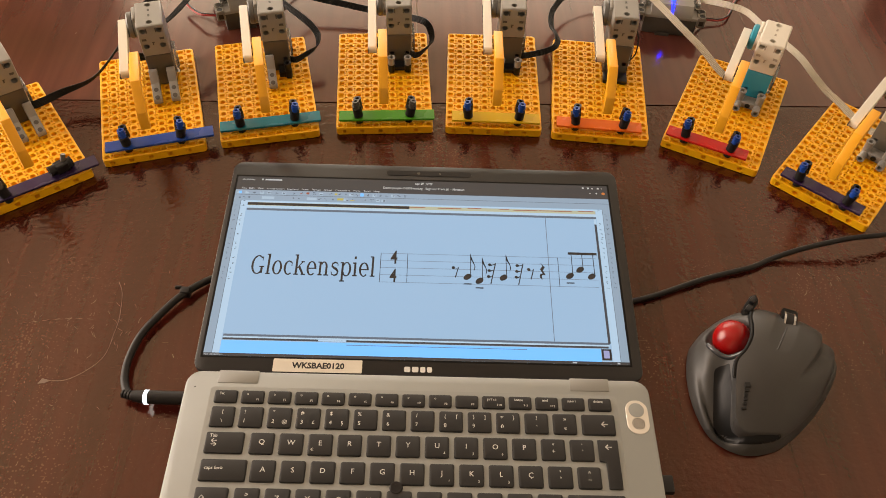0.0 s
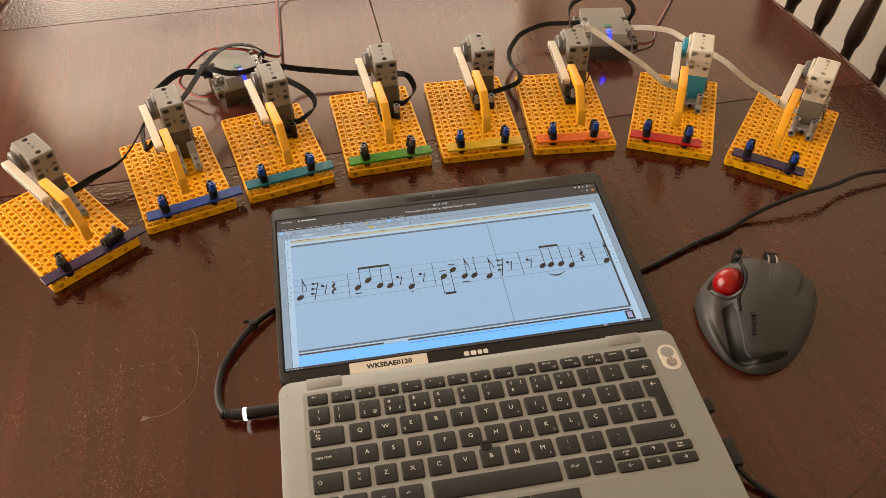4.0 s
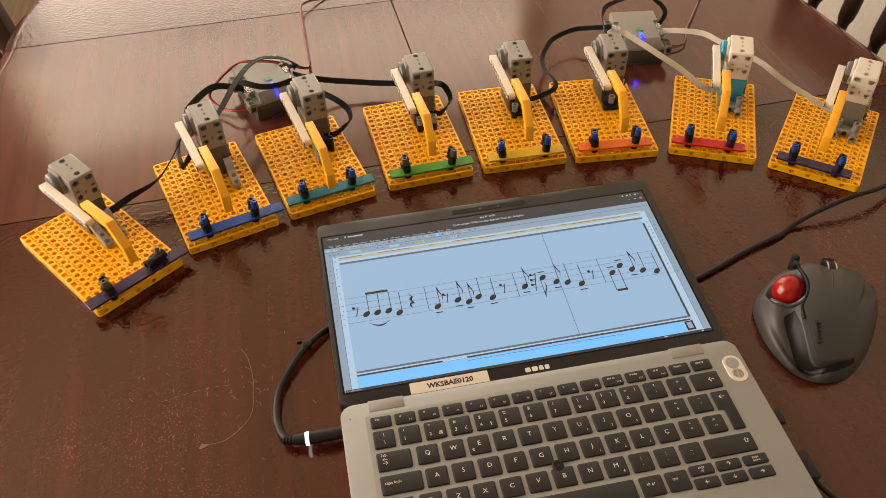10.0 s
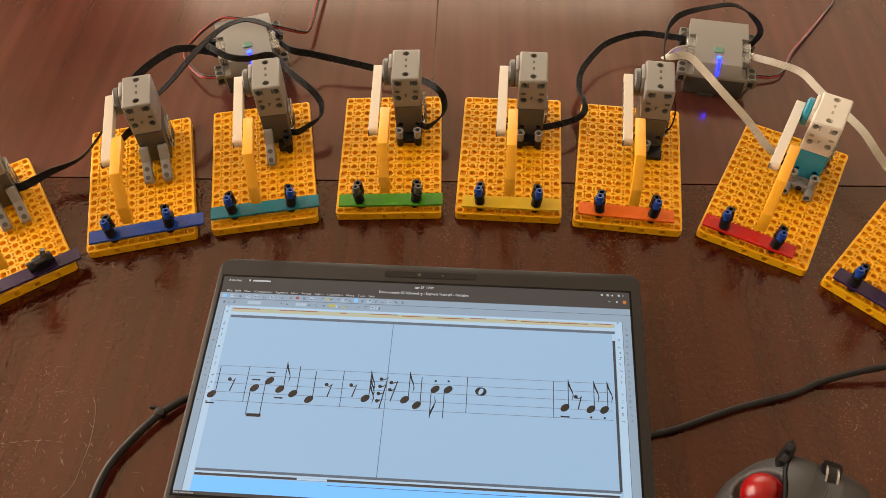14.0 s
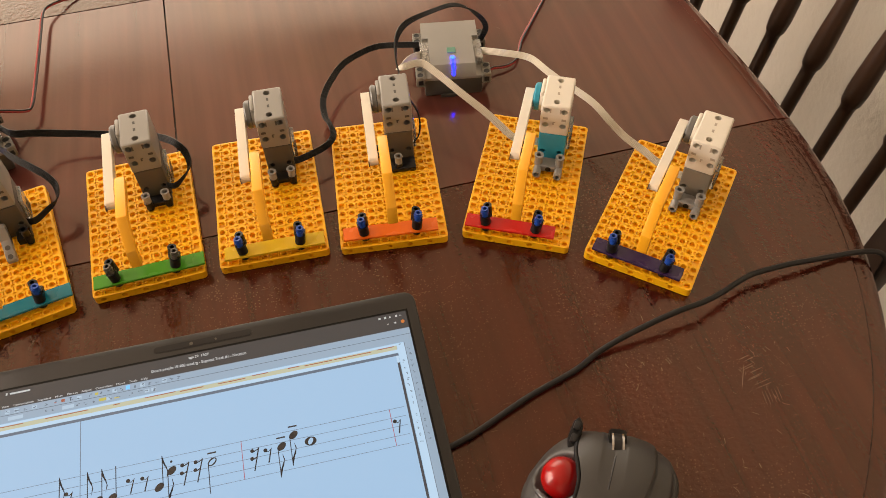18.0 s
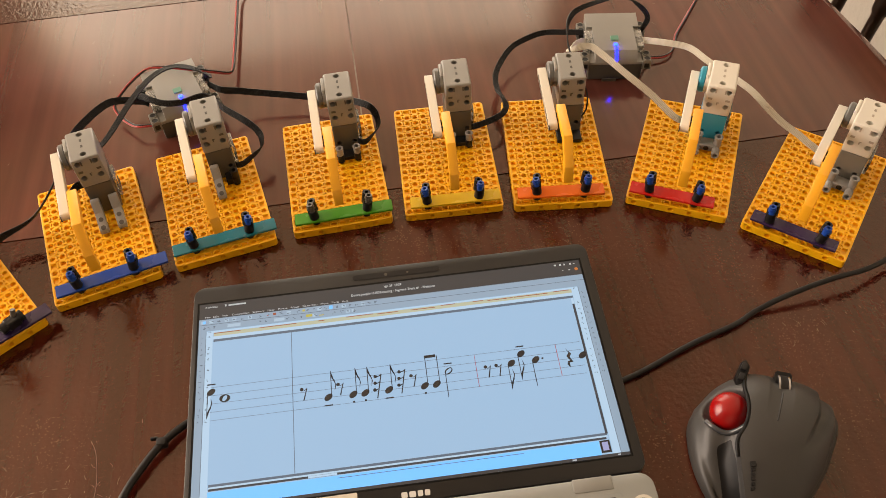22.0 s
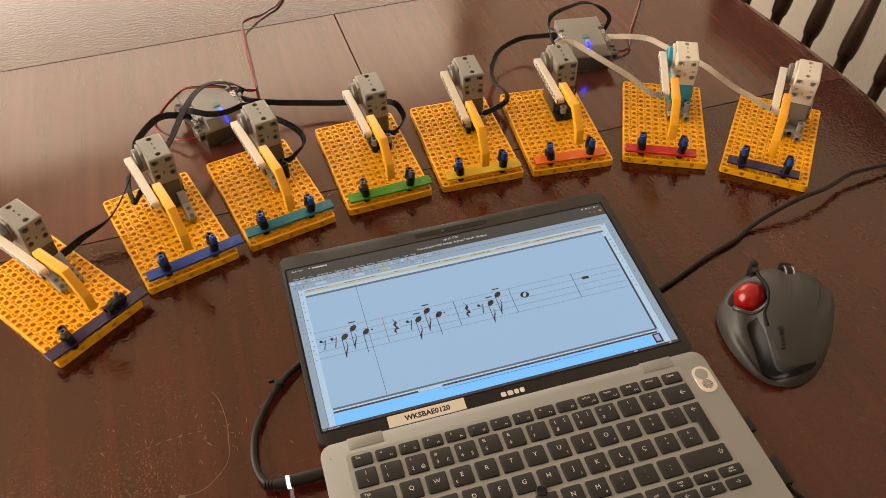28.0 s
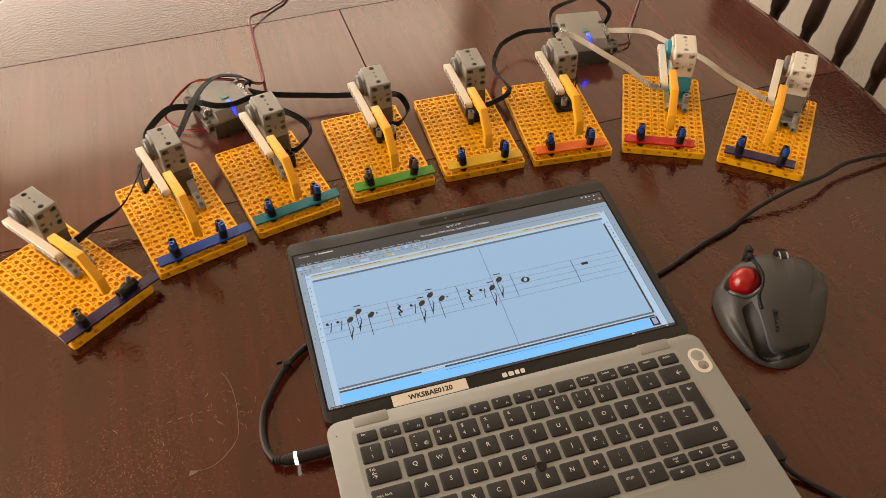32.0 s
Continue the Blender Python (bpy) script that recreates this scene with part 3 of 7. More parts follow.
# ---- chairs ----
def dining_chair():
    """Back plane in x, spindles along y, the front of the seat towards -x; origin on the floor under the back's middle."""
    chair = thing("dining_chair", pose(0, 0, 0), "dark-stained wooden dining chair with turned back spindles", "chair", "chairs round the table")
    lean = Matrix.Rotation(radians(9), 4, "Y")
    seat_z = 0.44
    out = prism(bmesh.new(), rounded(-0.44, 0.0, -0.23, 0.23, 0.05), "z", seat_z - 0.03, seat_z, 0.006)
    part("seat", out, CHAIR, chair)
    spindle = ((0.0070, -0.02), (0.0076, 0.06), (0.0082, 0.222), (0.0088, 0.2275), (0.0112, 0.232), (0.0124, 0.246), (0.0121, 0.268), (0.0108, 0.295),
               (0.0090, 0.325), (0.0073, 0.360), (0.0062, 0.395), (0.0058, 0.430))
    me = mesh_of("spindle", lathe(bmesh.new(), spindle, (0, 0, 0), 20), CHAIR)
    for k in range(6):
        share("spindle", me, chair, Matrix.Translation((0, -0.1638 + k * 0.0655, seat_z)) @ lean)
    for y in (-0.228, 0.228):
        bm = B(-0.017, 0.017, -0.017, 0.017, -0.44, 0.50, 0.005)
        bm.transform(Matrix.Translation((0, y, seat_z)) @ lean)
        for v in bm.verts:
            v.co.z = max(v.co.z, 0.0)
        part("back_post", bm, CHAIR, chair)
        part("leg", lathe(bmesh.new(), ((0.014, 0.0), (0.018, 0.15), (0.022, seat_z - 0.03)), (-0.40, y * 0.85, 0)), CHAIR, chair)
    bm = B(-0.014, 0.014, -0.25, 0.25, 0.42, 0.50, 0.008)
    bm.transform(Matrix.Translation((0, 0, seat_z)) @ lean)
    part("top_rail", bm, CHAIR, chair)
    bm = B(-0.40, -0.38, -0.18, 0.18, 0.16, 0.185, 0.005)
    part("stretcher", bm, CHAIR, chair)
    return chair


right_chair = dining_chair()
right_chair.matrix_basis = pose(0.6000, 0.4654, FZ, 0, 0, 10)
left_chair = copy_thing(right_chair, pose(-0.66, 0.80, FZ, 0, 0, 176))
tagged(left_chair, "dark-stained wooden dining chair by the far corner of the table")

bag = thing("bag", pose(0.70, 0.02, FZ), "dark cloth bag with a teal panel leaning by the wall", "bag")
part("body", B(-0.10, 0.10, -0.16, 0.10, 0.0, 0.46, 0.05, 3), BAG, bag)
part("panel", B(-0.108, -0.098, -0.13, 0.05, 0.08, 0.40, 0.004), TEAL_CLOTH, bag, "teal front panel")


# ---- the laptop ----
LX, LY = -0.0150, -0.120
laptop = thing("laptop", pose(LX, LY, 0), "grey laptop lying open flat with a music score on its screen", "laptop")


def lp(name, bm, mat, parent=None, label="", smooth=38):
    """A part of the laptop, drawn in the room's own places."""
    bm.transform(Matrix.Translation((-LX, -LY, 0)))
    return part(name, bm, mat, parent or laptop, label, smooth)


DECK = 0.0160
X0, X1, YB, YF = -0.1735, 0.1437, -0.0172, -0.2240
base = lp("base", prism(bmesh.new(), rounded(X0, X1, YF, YB, 0.010), "z", 0.0022, DECK, 0.0012, 2), SILVER, None, "grey keyboard deck")
for x in (-0.15, 0.12):
    for y in (-0.205, -0.04):
        lp("rubber_foot", rod(bmesh.new(), (x, y, 0.0), (x, y, 0.0024), 0.007), RUBBER)
for x0, x1 in ((-0.1521, -0.1245), (0.0891, 0.1165)):
    lp("hinge_cover", B(x0, x1, -0.0268, -0.0166, 0.0085, 0.0166, 0.0010, 2), HINGE, None, "silver hinge cover")
lp("keyboard_well", prism(bmesh.new(), rounded(-0.1555, 0.1205, -0.1405, -0.0295, 0.003), "z", DECK - 0.0004, DECK + 0.00015), SILVER)

KEY_MESH = {}


def key_cap(w, d):
    if (w, d) not in KEY_MESH:
        bm = bmesh.new()
        rows = []
        for inset, z in ((0.0, 0.0), (0.0, 0.0007), (0.0003, 0.0013), (0.0009, 0.0016)):
            rows.append([bm.verts.new((x, y, z)) for x, y in rounded(-w / 2 + inset, w / 2 - inset, -d / 2 + inset, d / 2 - inset, 0.0014 - inset * 0.5, 3)])
        for p, s in zip(rows, rows[1:]):
            for i in range(len(p)):
                n = (i + 1) % len(p)
                bm.faces.new((p[i], p[n], s[n], s[i]))
        bm.faces.new(rows[-1])
        KEY_MESH[w, d] = mesh_of("key", bm, KEY, 30)
    return KEY_MESH[w, d]


def key(x0, x1, y0, y1, marks=()):
    """A key between those edges, in millimetres; marks: text, size, and place from the key's middle."""
    cx, cy = (x0 + x1) / 2000, (y0 + y1) / 2000
    ob = share("key", key_cap(round((x1 - x0) / 1000, 4), round((y1 - y0) / 1000, 4)), laptop, Matrix.Translation((cx - LX, cy - LY, DECK + 0.0002)))
    for text, size, mx, my in marks:
        writing(text, size * 1.0 / 1000, LEGEND, ob, Matrix.Translation((mx / 1000, my / 1000, 0.00162)), "legend")
    return ob


ROW_F, ROW_1, ROW_Q, ROW_A, ROW_Z, ROW_S = (-42.2, -32.6), (-59.9, -44.9), (-78.6, -63.5), (-97.4, -82.5), (-116.3, -101.3), (-135.6, -120.4)
KW, PITCH = 15.8, 18.95
for k, name in enumerate(["Esc", "F1", "F2", "F3", "F4", "F5", "F6", "F7", "F8", "F9", "F10", "F11", "F12", "", ""]):
    x = -152.0 + k * 18.04
    word = {0: "Esc", 10: "prt sc", 11: "home", 12: "end", 13: "insert", 14: "delete"}.get(k)
    marks = [(word, 2.7, -1.2 if k else -2.6, 1.9)] if word else [("o", 2.6, -3.4, 1.7)] if k < 9 else []
    if 0 < k < 13:
        marks.append((name, 2.2, 3.8, -2.3))
    key(x, x + KW - 0.3, *ROW_F, marks)
for k, (a, b, c) in enumerate([("|", "\\", ""), ("!", "1", ""), ('"', "2", "@"), ("#", "3", "£"), ("$", "4", "§"), ("%", "5", ""), ("&", "6", ""), ("/", "7", ""), ("(", "8", "["),
                               (")", "9", "]"), ("=", "0", "}"), ("?", "'", ""), ("»", "«", "")]):
    x = -152.0 + k * PITCH
    s = 0 if k in (0, 11, 12) else -4.0
    marks = [(a, 3.8, s, 3.4), (b, 4.0, s, -3.2)]
    if c:
        marks.append((c, 3.6, 3.6, -3.2 if k < 8 else 3.4))
    key(x, x + KW, *ROW_1, marks)
key(94.6, 117.0, *ROW_1, [("←", 6.5, 4.0, 0.0)])
key(-152.0, -127.0, *ROW_Q, [("Tab", 3.2, -7.4, 4.6), ("←", 5.0, -6.6, 1.0), ("→", 5.0, -6.6, -1.6)])
for k, c in enumerate(["Q", "W", "E", "R", "T", "Y", "U", "I", "O", "P", "*\n+", "`\n´"]):
    x = -115.3 - KW / 2 + k * PITCH
    marks = [(c, 5.0 if len(c) == 1 else 4.2, 0.0, 0.6)]
    if c == "E":
        marks.append(("€", 3.0, -5.0, -4.0))
    if c in "UIO":
        marks.append((str(4 + "UIO".index(c)), 2.4, 4.6, -4.4))
    key(x, x + KW, *ROW_Q, marks)
key(-152.0, -122.4, *ROW_A, [("caps lock", 3.2, -6.0, 1.2)])
for k, c in enumerate(["A", "S", "D", "F", "G", "H", "J", "K", "L", "Ç", "ª\nº", "^\n~"]):
    x = -112.0 - KW / 2 + k * PITCH
    marks = [(c, 5.0 if len(c) == 1 else 4.2, 0.0, 0.6)]
    if c in "JKL":
        marks.append((str(1 + "JKL".index(c)), 2.4, 4.6, -4.4))
    key(x, x + KW - (0.6 if k == 11 else 0), *ROW_A, marks)
# the tall enter key, wider at its upper end
bm = prism(bmesh.new(), [(0.1037, -0.0635), (0.1170, -0.0635), (0.1170, -0.0974), (0.1080, -0.0974), (0.1080, -0.0792), (0.1037, -0.0786)], "z", DECK + 0.0002, DECK + 0.0018, 0.0006, 2)
enter = lp("key", bm, KEY, None, "tall enter key")
writing("←", 0.0060, LEGEND, enter, Matrix.Translation((0.1105 - LX, -0.0688 - LY, DECK + 0.00182)), "legend")
key(-152.0, -131.2, *ROW_Z, [("⇧", 4.4, -5.5, 0.0)])
for k, c in enumerate([">\n<", "Z", "X", "C", "V", "B", "N", "M", ";\n,", ":\n.", "_\n-"]):
    x = -119.6 - KW / 2 + k * PITCH
    marks = [(c, 5.0 if len(c) == 1 else 4.2, 0.0, 0.6)]
    if c == "M":
        marks.append(("0", 2.4, 4.6, -4.4))
    key(x, x + KW, *ROW_Z, marks)
key(81.0, 117.6, *ROW_Z, [("⇧", 5.0, 12.5, 1.0)])
for x, c in ((-152.0, "ctrl"), (-132.6, "fn"), (-113.2, ""), (-93.8, "alt")):
    key(x, x + 17.0, *ROW_S, [(c, 3.2, -2.0, 1.6)] if c else [("▪▪\n▪▪", 2.4, 0, 0.4)])
key(-70.6, 20.8, *ROW_S)
key(24.4, 41.0, *ROW_S, [("alt gr", 3.0, -1.0, 1.4)])
key(43.4, 59.6, *ROW_S, [("ctrl", 3.0, -2.0, 1.4)])
for x, up, dn in ((61.8, "page\nup", "←"), (82.2, "↑", "↓"), (102.6, "page\ndown", "→")):
    for (y0, y1), c in (((-127.2, -119.2), up), ((-137.6, -129.2), dn)):
        key(x, x + 18.0, y0, y1, [(c, 2.5 if len(c) > 1 else 4.6, 0.0, 0.2)])
bm = lathe(bmesh.new(), ((0.0042, 0.0), (0.0042, 0.0016), (0.0036, 0.0022), (0.0010, 0.0018)), (-0.0270, -0.0995, DECK + 0.0004), 20)
for k in range(12):
    a = 2 * math.pi * k / 12
    rod(bm, (-0.0270 + 0.0022 * math.cos(a), -0.0995 + 0.0022 * math.sin(a), DECK + 0.002), (-0.0270 + 0.0022 * math.cos(a), -0.0995 + 0.0022 * math.sin(a), DECK + 0.0027), 0.0005, None, 6)
lp("pointing_stick", bm, RUBBER, None, "black rubber pointing stick")
for x0, x1 in ((-0.0630, -0.0330), (-0.0325, -0.0050), (-0.0045, 0.0300)):
    lp("touchpad_button", B(x0, x1, -0.1560, -0.1425, DECK - 0.0005, DECK + 0.0006, 0.0005), KEY)
lp("touchpad", prism(bmesh.new(), rounded(-0.0630, 0.0300, -0.2120, -0.1570, 0.003), "z", DECK - 0.0005, DECK + 0.0002), BEZEL, None, "dark touchpad")
power = lp("power_button", prism(bmesh.new(), rounded(0.1255, 0.1405, -0.0580, -0.0330, 0.0072, 8), "z", DECK - 0.0004, DECK + 0.0005, 0.0002, 1), BUTTON, None, "oval power and fingerprint button")
bm = bmesh.new()
for r in (0.0012, 0.0022, 0.0032, 0.0042):
    ring(bm, (0.1331, -0.0505, DECK + 0.0004), (0.1331, -0.0505, DECK + 0.0006), r, r - 0.00045, 24)
lp("fingerprint_mark", bm, KEY, power)
bm = lathe(bmesh.new(), ((0.0053, 0.0), (0.0053, 0.0005), (0.0045, 0.0006)), (0.1328, -0.0405, DECK + 0.0002), 24)
lp("button_dish", bm, SILVER, power)
lp("microphone_hole", rod(bmesh.new(), (-0.1665, -0.030, DECK), (-0.1665, -0.030, DECK + 0.0002), 0.0005), BLACK)
for y0, y1 in ((-0.034, -0.024), (-0.052, -0.046), (-0.070, -0.058)):
    lp("side_port", B(X0 - 0.0002, X0 + 0.003, y0, y1, 0.0075, 0.0115), BLACK)

# lid, in its own space: millimetres across and up from the lit area's lower left corner
TILT = 3.8
lid = lp("lid", bmesh.new(), BEZEL, None, "black lid with a thin bezel", 38)
bm = prism(bmesh.new(), rounded(-0.0052, 0.3116, -0.0125, 0.1812, 0.0085), "z", -0.0065, 0.0, 0.0010, 2)
lid.data.clear_geometry()
bmesh.ops.recalc_face_normals(bm, faces=bm.faces)
bm.to_mesh(lid.data)
bm.free()
lid.data.shade_smooth()
lid.data.set_sharp_from_angle(angle=radians(38))
LID = Matrix.Translation((-0.1678 - LX, -0.0016 - LY, 0.0105)) @ Matrix.Rotation(radians(TILT), 4, "X")
lid.matrix_basis = LID
W_, H_ = 302.8, 165.0


def flat(name, mat, items, lift, label=""):
    """Flat pieces of the screen: (u0, u1, v0, v1) in millimetres."""
    bm = bmesh.new()
    for u0, u1, v0, v1 in items:
        box(bm, u0 / 1000, u1 / 1000, v0 / 1000, v1 / 1000, -0.0001 + lift, 0.00004 + lift)
    return tagged(part(name, bm, mat, lid, label, 0), kind="stuff" if len(items) > 1 else "")


def words(text, u0, u1, v, high, mat=None, name="title_word", bold=0.0):
    """A line of writing on the screen from u0 to u1, its capitals high millimetres, centred at v."""
    ob = writing(text, high / 690.0, mat or SCREEN_TEXT, lid, Matrix.Translation((0, 0, 0.00016)), name, "", bold)
    xs = [p.co.x for p in ob.data.vertices]
    a, b = min(xs), max(xs)
    for p in ob.data.vertices:
        p.co.x = (u0 + (p.co.x - a) / (b - a) * (u1 - u0)) / 1000
        p.co.y = p.co.y + v / 1000
    return ob


flat("screen_border", BORDER, [(-1.6, W_ + 1.6, -1.4, H_ + 1.6)], 0.00001, "black border round the lit area")
flat("screen_panel", PAPER, [(0, W_, 0, H_)], 0.00004, "lit screen with a pale blue page")
flat("title_bar", TITLE, [(0, W_, 151.2, H_)], 0.00007, "dark title bars")
flat("status_bar", TITLE, [(0, W_, 0, 2.2)], 0.00006)
flat("tool_strip", STRIP, [(0, W_, 140.4, 145.9), (0, W_, 146.3, 151.2), (0, 5.6, 2.2, 140.4), (296.9, W_, 2.2, 140.4)], 0.00006)
flat("tool_column", PALE, [(6.0, 11.0, 2.2, 140.0), (291.2, 296.5, 2.2, 140.0), (11.0, 291.2, 138.6, 140.0), (11.0, 291.2, 132.6, 135.2)], 0.00006)
flat("ruler", CREAM_RULER, [(11.6, 291.0, 135.2, 138.4)], 0.00008)
rng = random.Random(5)
u, bits = 12.0, []
for k in range(16):
    w = rng.uniform(4, 30)
    v = 136.9 + rng.uniform(0, 0.9)
    bits.append((u, min(u + w, 289), v, v + 0.6))
    u += w + rng.uniform(1.0, 18.0)
    if u > 282:
        break
flat("tempo_line", RULER_RED, bits, 0.00012, "rust red lines on the ruler")
flat("page_rule", RULE_GREY, [(11.6, 291, 130.4, 132.5), (11.6, 290, 15.9, 17.7)], 0.00008)
flat("scroll_bar", RULE_DARK, [(11.6, 289, 13.0, 14.6), (289.0, 290.8, 17.0, 125)], 0.00010)
flat("scroll_gap", PALE, [(11.6, 290, 14.6, 15.9), (289.0, 290.8, 125, 130.4)], 0.00009)
flat("blue_bar", BLUE_BAR, [(11.2, 283.0, 2.2, 12.4)], 0.00008, "bright blue bar along the foot of the page")
flat("scroll_mark", PALE, [(80, 100, 13.1, 14.5)], 0.00014)
flat("blue_rule", RULE_GREY, [(100, 230, 10.4, 10.8)], 0.00012)
flat("panner", SCREEN_INK, [(283.4, 290.6, 3.4, 12.4)], 0.00010)
flat("panner", PANNER, [(284.9, 289.1, 5.0, 11.2)], 0.00014)
bm = rod(bmesh.new(), (0.2992, 0.1568, 0.00005), (0.2992, 0.1568, 0.00014), 0.0014, None, 20)
part("window_dot", bm, ORANGE_LINE, lid, "round orange closing mark", 0)
bits = [(5.6, 6.0, 2.2, 140.4), (296.5, 296.9, 2.2, 140.4), (0, W_, 145.9, 146.3), (0, W_, 151.0, 151.3)]
flat("strip_joint", SCREEN_GREY, bits, 0.00008)
rng = random.Random(11)
dark, bright = [], []
for v, spots in ((148.4, list(range(3, 44, 6)) + [47, 53, 63, 69, 76, 84, 88, 93, 97.5, 107, 112, 117, 122, 127, 131.5, 136]), (143.2, [3, 7, 11, 46, 51, 68, 73, 79, 89, 95, 104, 110, 115, 119.5])):
    for u in spots:
        for _ in range(3):
            du, dv, w, h = rng.uniform(-1.0, 1.0), rng.uniform(-1.0, 1.0), rng.uniform(0.5, 1.6), rng.uniform(0.3, 0.9)
            dark.append((u + du, u + du + w, v + dv - h / 2, v + dv + h / 2))
        if rng.random() < 0.3:
            bright.append((u - 1.3, u + 1.9, v - 1.3, v + 1.3))
for v in [139 - 4.6 * k for k in range(17)]:
    for u in (1.6, 7.0, 292.6, 298.2):
        for _ in range(3 if rng.random() < 0.85 else 0):
            du, dv, w, h = rng.uniform(0.0, 1.6), rng.uniform(-1.0, 1.0), rng.uniform(0.3, 1.1), rng.uniform(0.25, 0.7)
            dark.append((u + du, u + du + w, v + dv - h / 2, v + dv + h / 2))
flat("tool_icon", SCREEN_GREY, dark, 0.00012, "rows of small tool icons")
flat("tool_button", BUTTON_PALE, bright + [(22, 32, 141.9, 144.6), (58, 66, 141.9, 144.6)], 0.00010, "pale buttons behind the icons")
flat("tool_icon", RULER_RED, [(57.2, 59.6, 147.8, 149.8), (52.4, 54.0, 148.0, 148.6)], 0.00014, "red icons")
flat("tool_icon", YELLOW_ICON, [(82.6, 87.6, 142.4, 144.6), (80.0, 82.2, 147.8, 149.6), (93.0, 96.4, 142.2, 143.0)], 0.00014, "yellow icons")
flat("tool_icon", BLUE_BAR, [(100.9, 103.6, 147.2, 150.2), (3.0, 5.0, 147.2, 149.6)], 0.00014, "blue icons")
words("T", 62.2, 64.4, 148.6, 2.4, SCREEN_INK, "menu_word")
for word, u0, u1 in (("File", 4.6, 8.6), ("Edit", 10.6, 15.0), ("View", 17.4, 22.2), ("Composition", 25.2, 38.8), ("Segment", 41.2, 50.4), ("Note", 53.2, 58.2), ("Phrase", 61.2, 68.4), ("Adjust", 70.8, 77.6), ("Controllers", 80.4, 92.0),
                     ("Move", 94.6, 100.6), ("Tools", 103.2, 108.8), ("Help", 111.4, 116.2)):
    words(word, u0, u1, 152.7, 1.5, SCREEN_TEXT, "menu_word")
words("Activities", 4.2, 14.0, 161.9, 1.7)
words("ago 29  17:29", 145.0, 159.0, 162.0, 1.9, None, "title_word", 0.00006)
words("Doors-people-151002-mod.rg - Segment Track #1 - Notation", 118.8, 185.2, 156.9, 2.1, None, "title_word", 0.00004)
words("No selection", 0.6, 13.6, 1.0, 1.4)
bits = [(19.6, 20.8, 161.3, 163.0), (22.4, 36.0, 161.4, 162.7), (262, 265, 0.5, 1.5), (294, 296, 0.5, 1.5), (282.2, 283.8, 161.6, 163.0), (286.4, 288.0, 161.4, 163.0), (290.0, 291.2, 161.4, 162.8), (294.6, 296.0, 161.4, 163.0), (297.6, 299.0, 161.9, 162.3),
        (287.6, 289.0, 156.6, 157.0), (293.0, 294.2, 156.2, 157.4)]
flat("title_word", SCREEN_TEXT, bits, 0.00010, "small light marks of the title bars")
bm = prism(bmesh.new(), rounded(0.121, 0.191, 0.1705, 0.1755, 0.0024, 5), "z", -0.0002, 0.0003)
cam_bar = part("camera_bar", bm, BLACK, lid, "camera strip above the screen")
bm = rod(bmesh.new(), (0.1475, 0.173, 0.0), (0.1475, 0.173, 0.0005), 0.0013, None, 16)
rod(bm, (0.165, 0.173, 0.0), (0.165, 0.173, 0.0005), 0.0008, None, 12)
part("lens", bm, DARK_GREY, cam_bar)
sticker = part("sticker", prism(bmesh.new(), rounded(0.0502, 0.1127, -0.0115, -0.0014, 0.0006, 2), "z", 0.0, 0.00025), STICKER, lid, "cream label below the screen")
writing("WKSBAE0120", 0.0062, INK, sticker, Matrix.Translation((0.0820, -0.0066, 0.00028)), bold=0.00024)
# maker's mark as plain blocks
bm = bmesh.new()
for u0, u1 in ((142.4, 146.6), (147.8, 152.4), (153.6, 157.2), (158.4, 162.0)):
    prism(bm, rounded(u0 / 1000, u1 / 1000, -0.0096, -0.0054, 0.0010, 3), "z", 0.0, 0.0002)
tagged(part("maker_mark", bm, LEGEND, lid, "pale maker's mark", 0), kind="stuff")

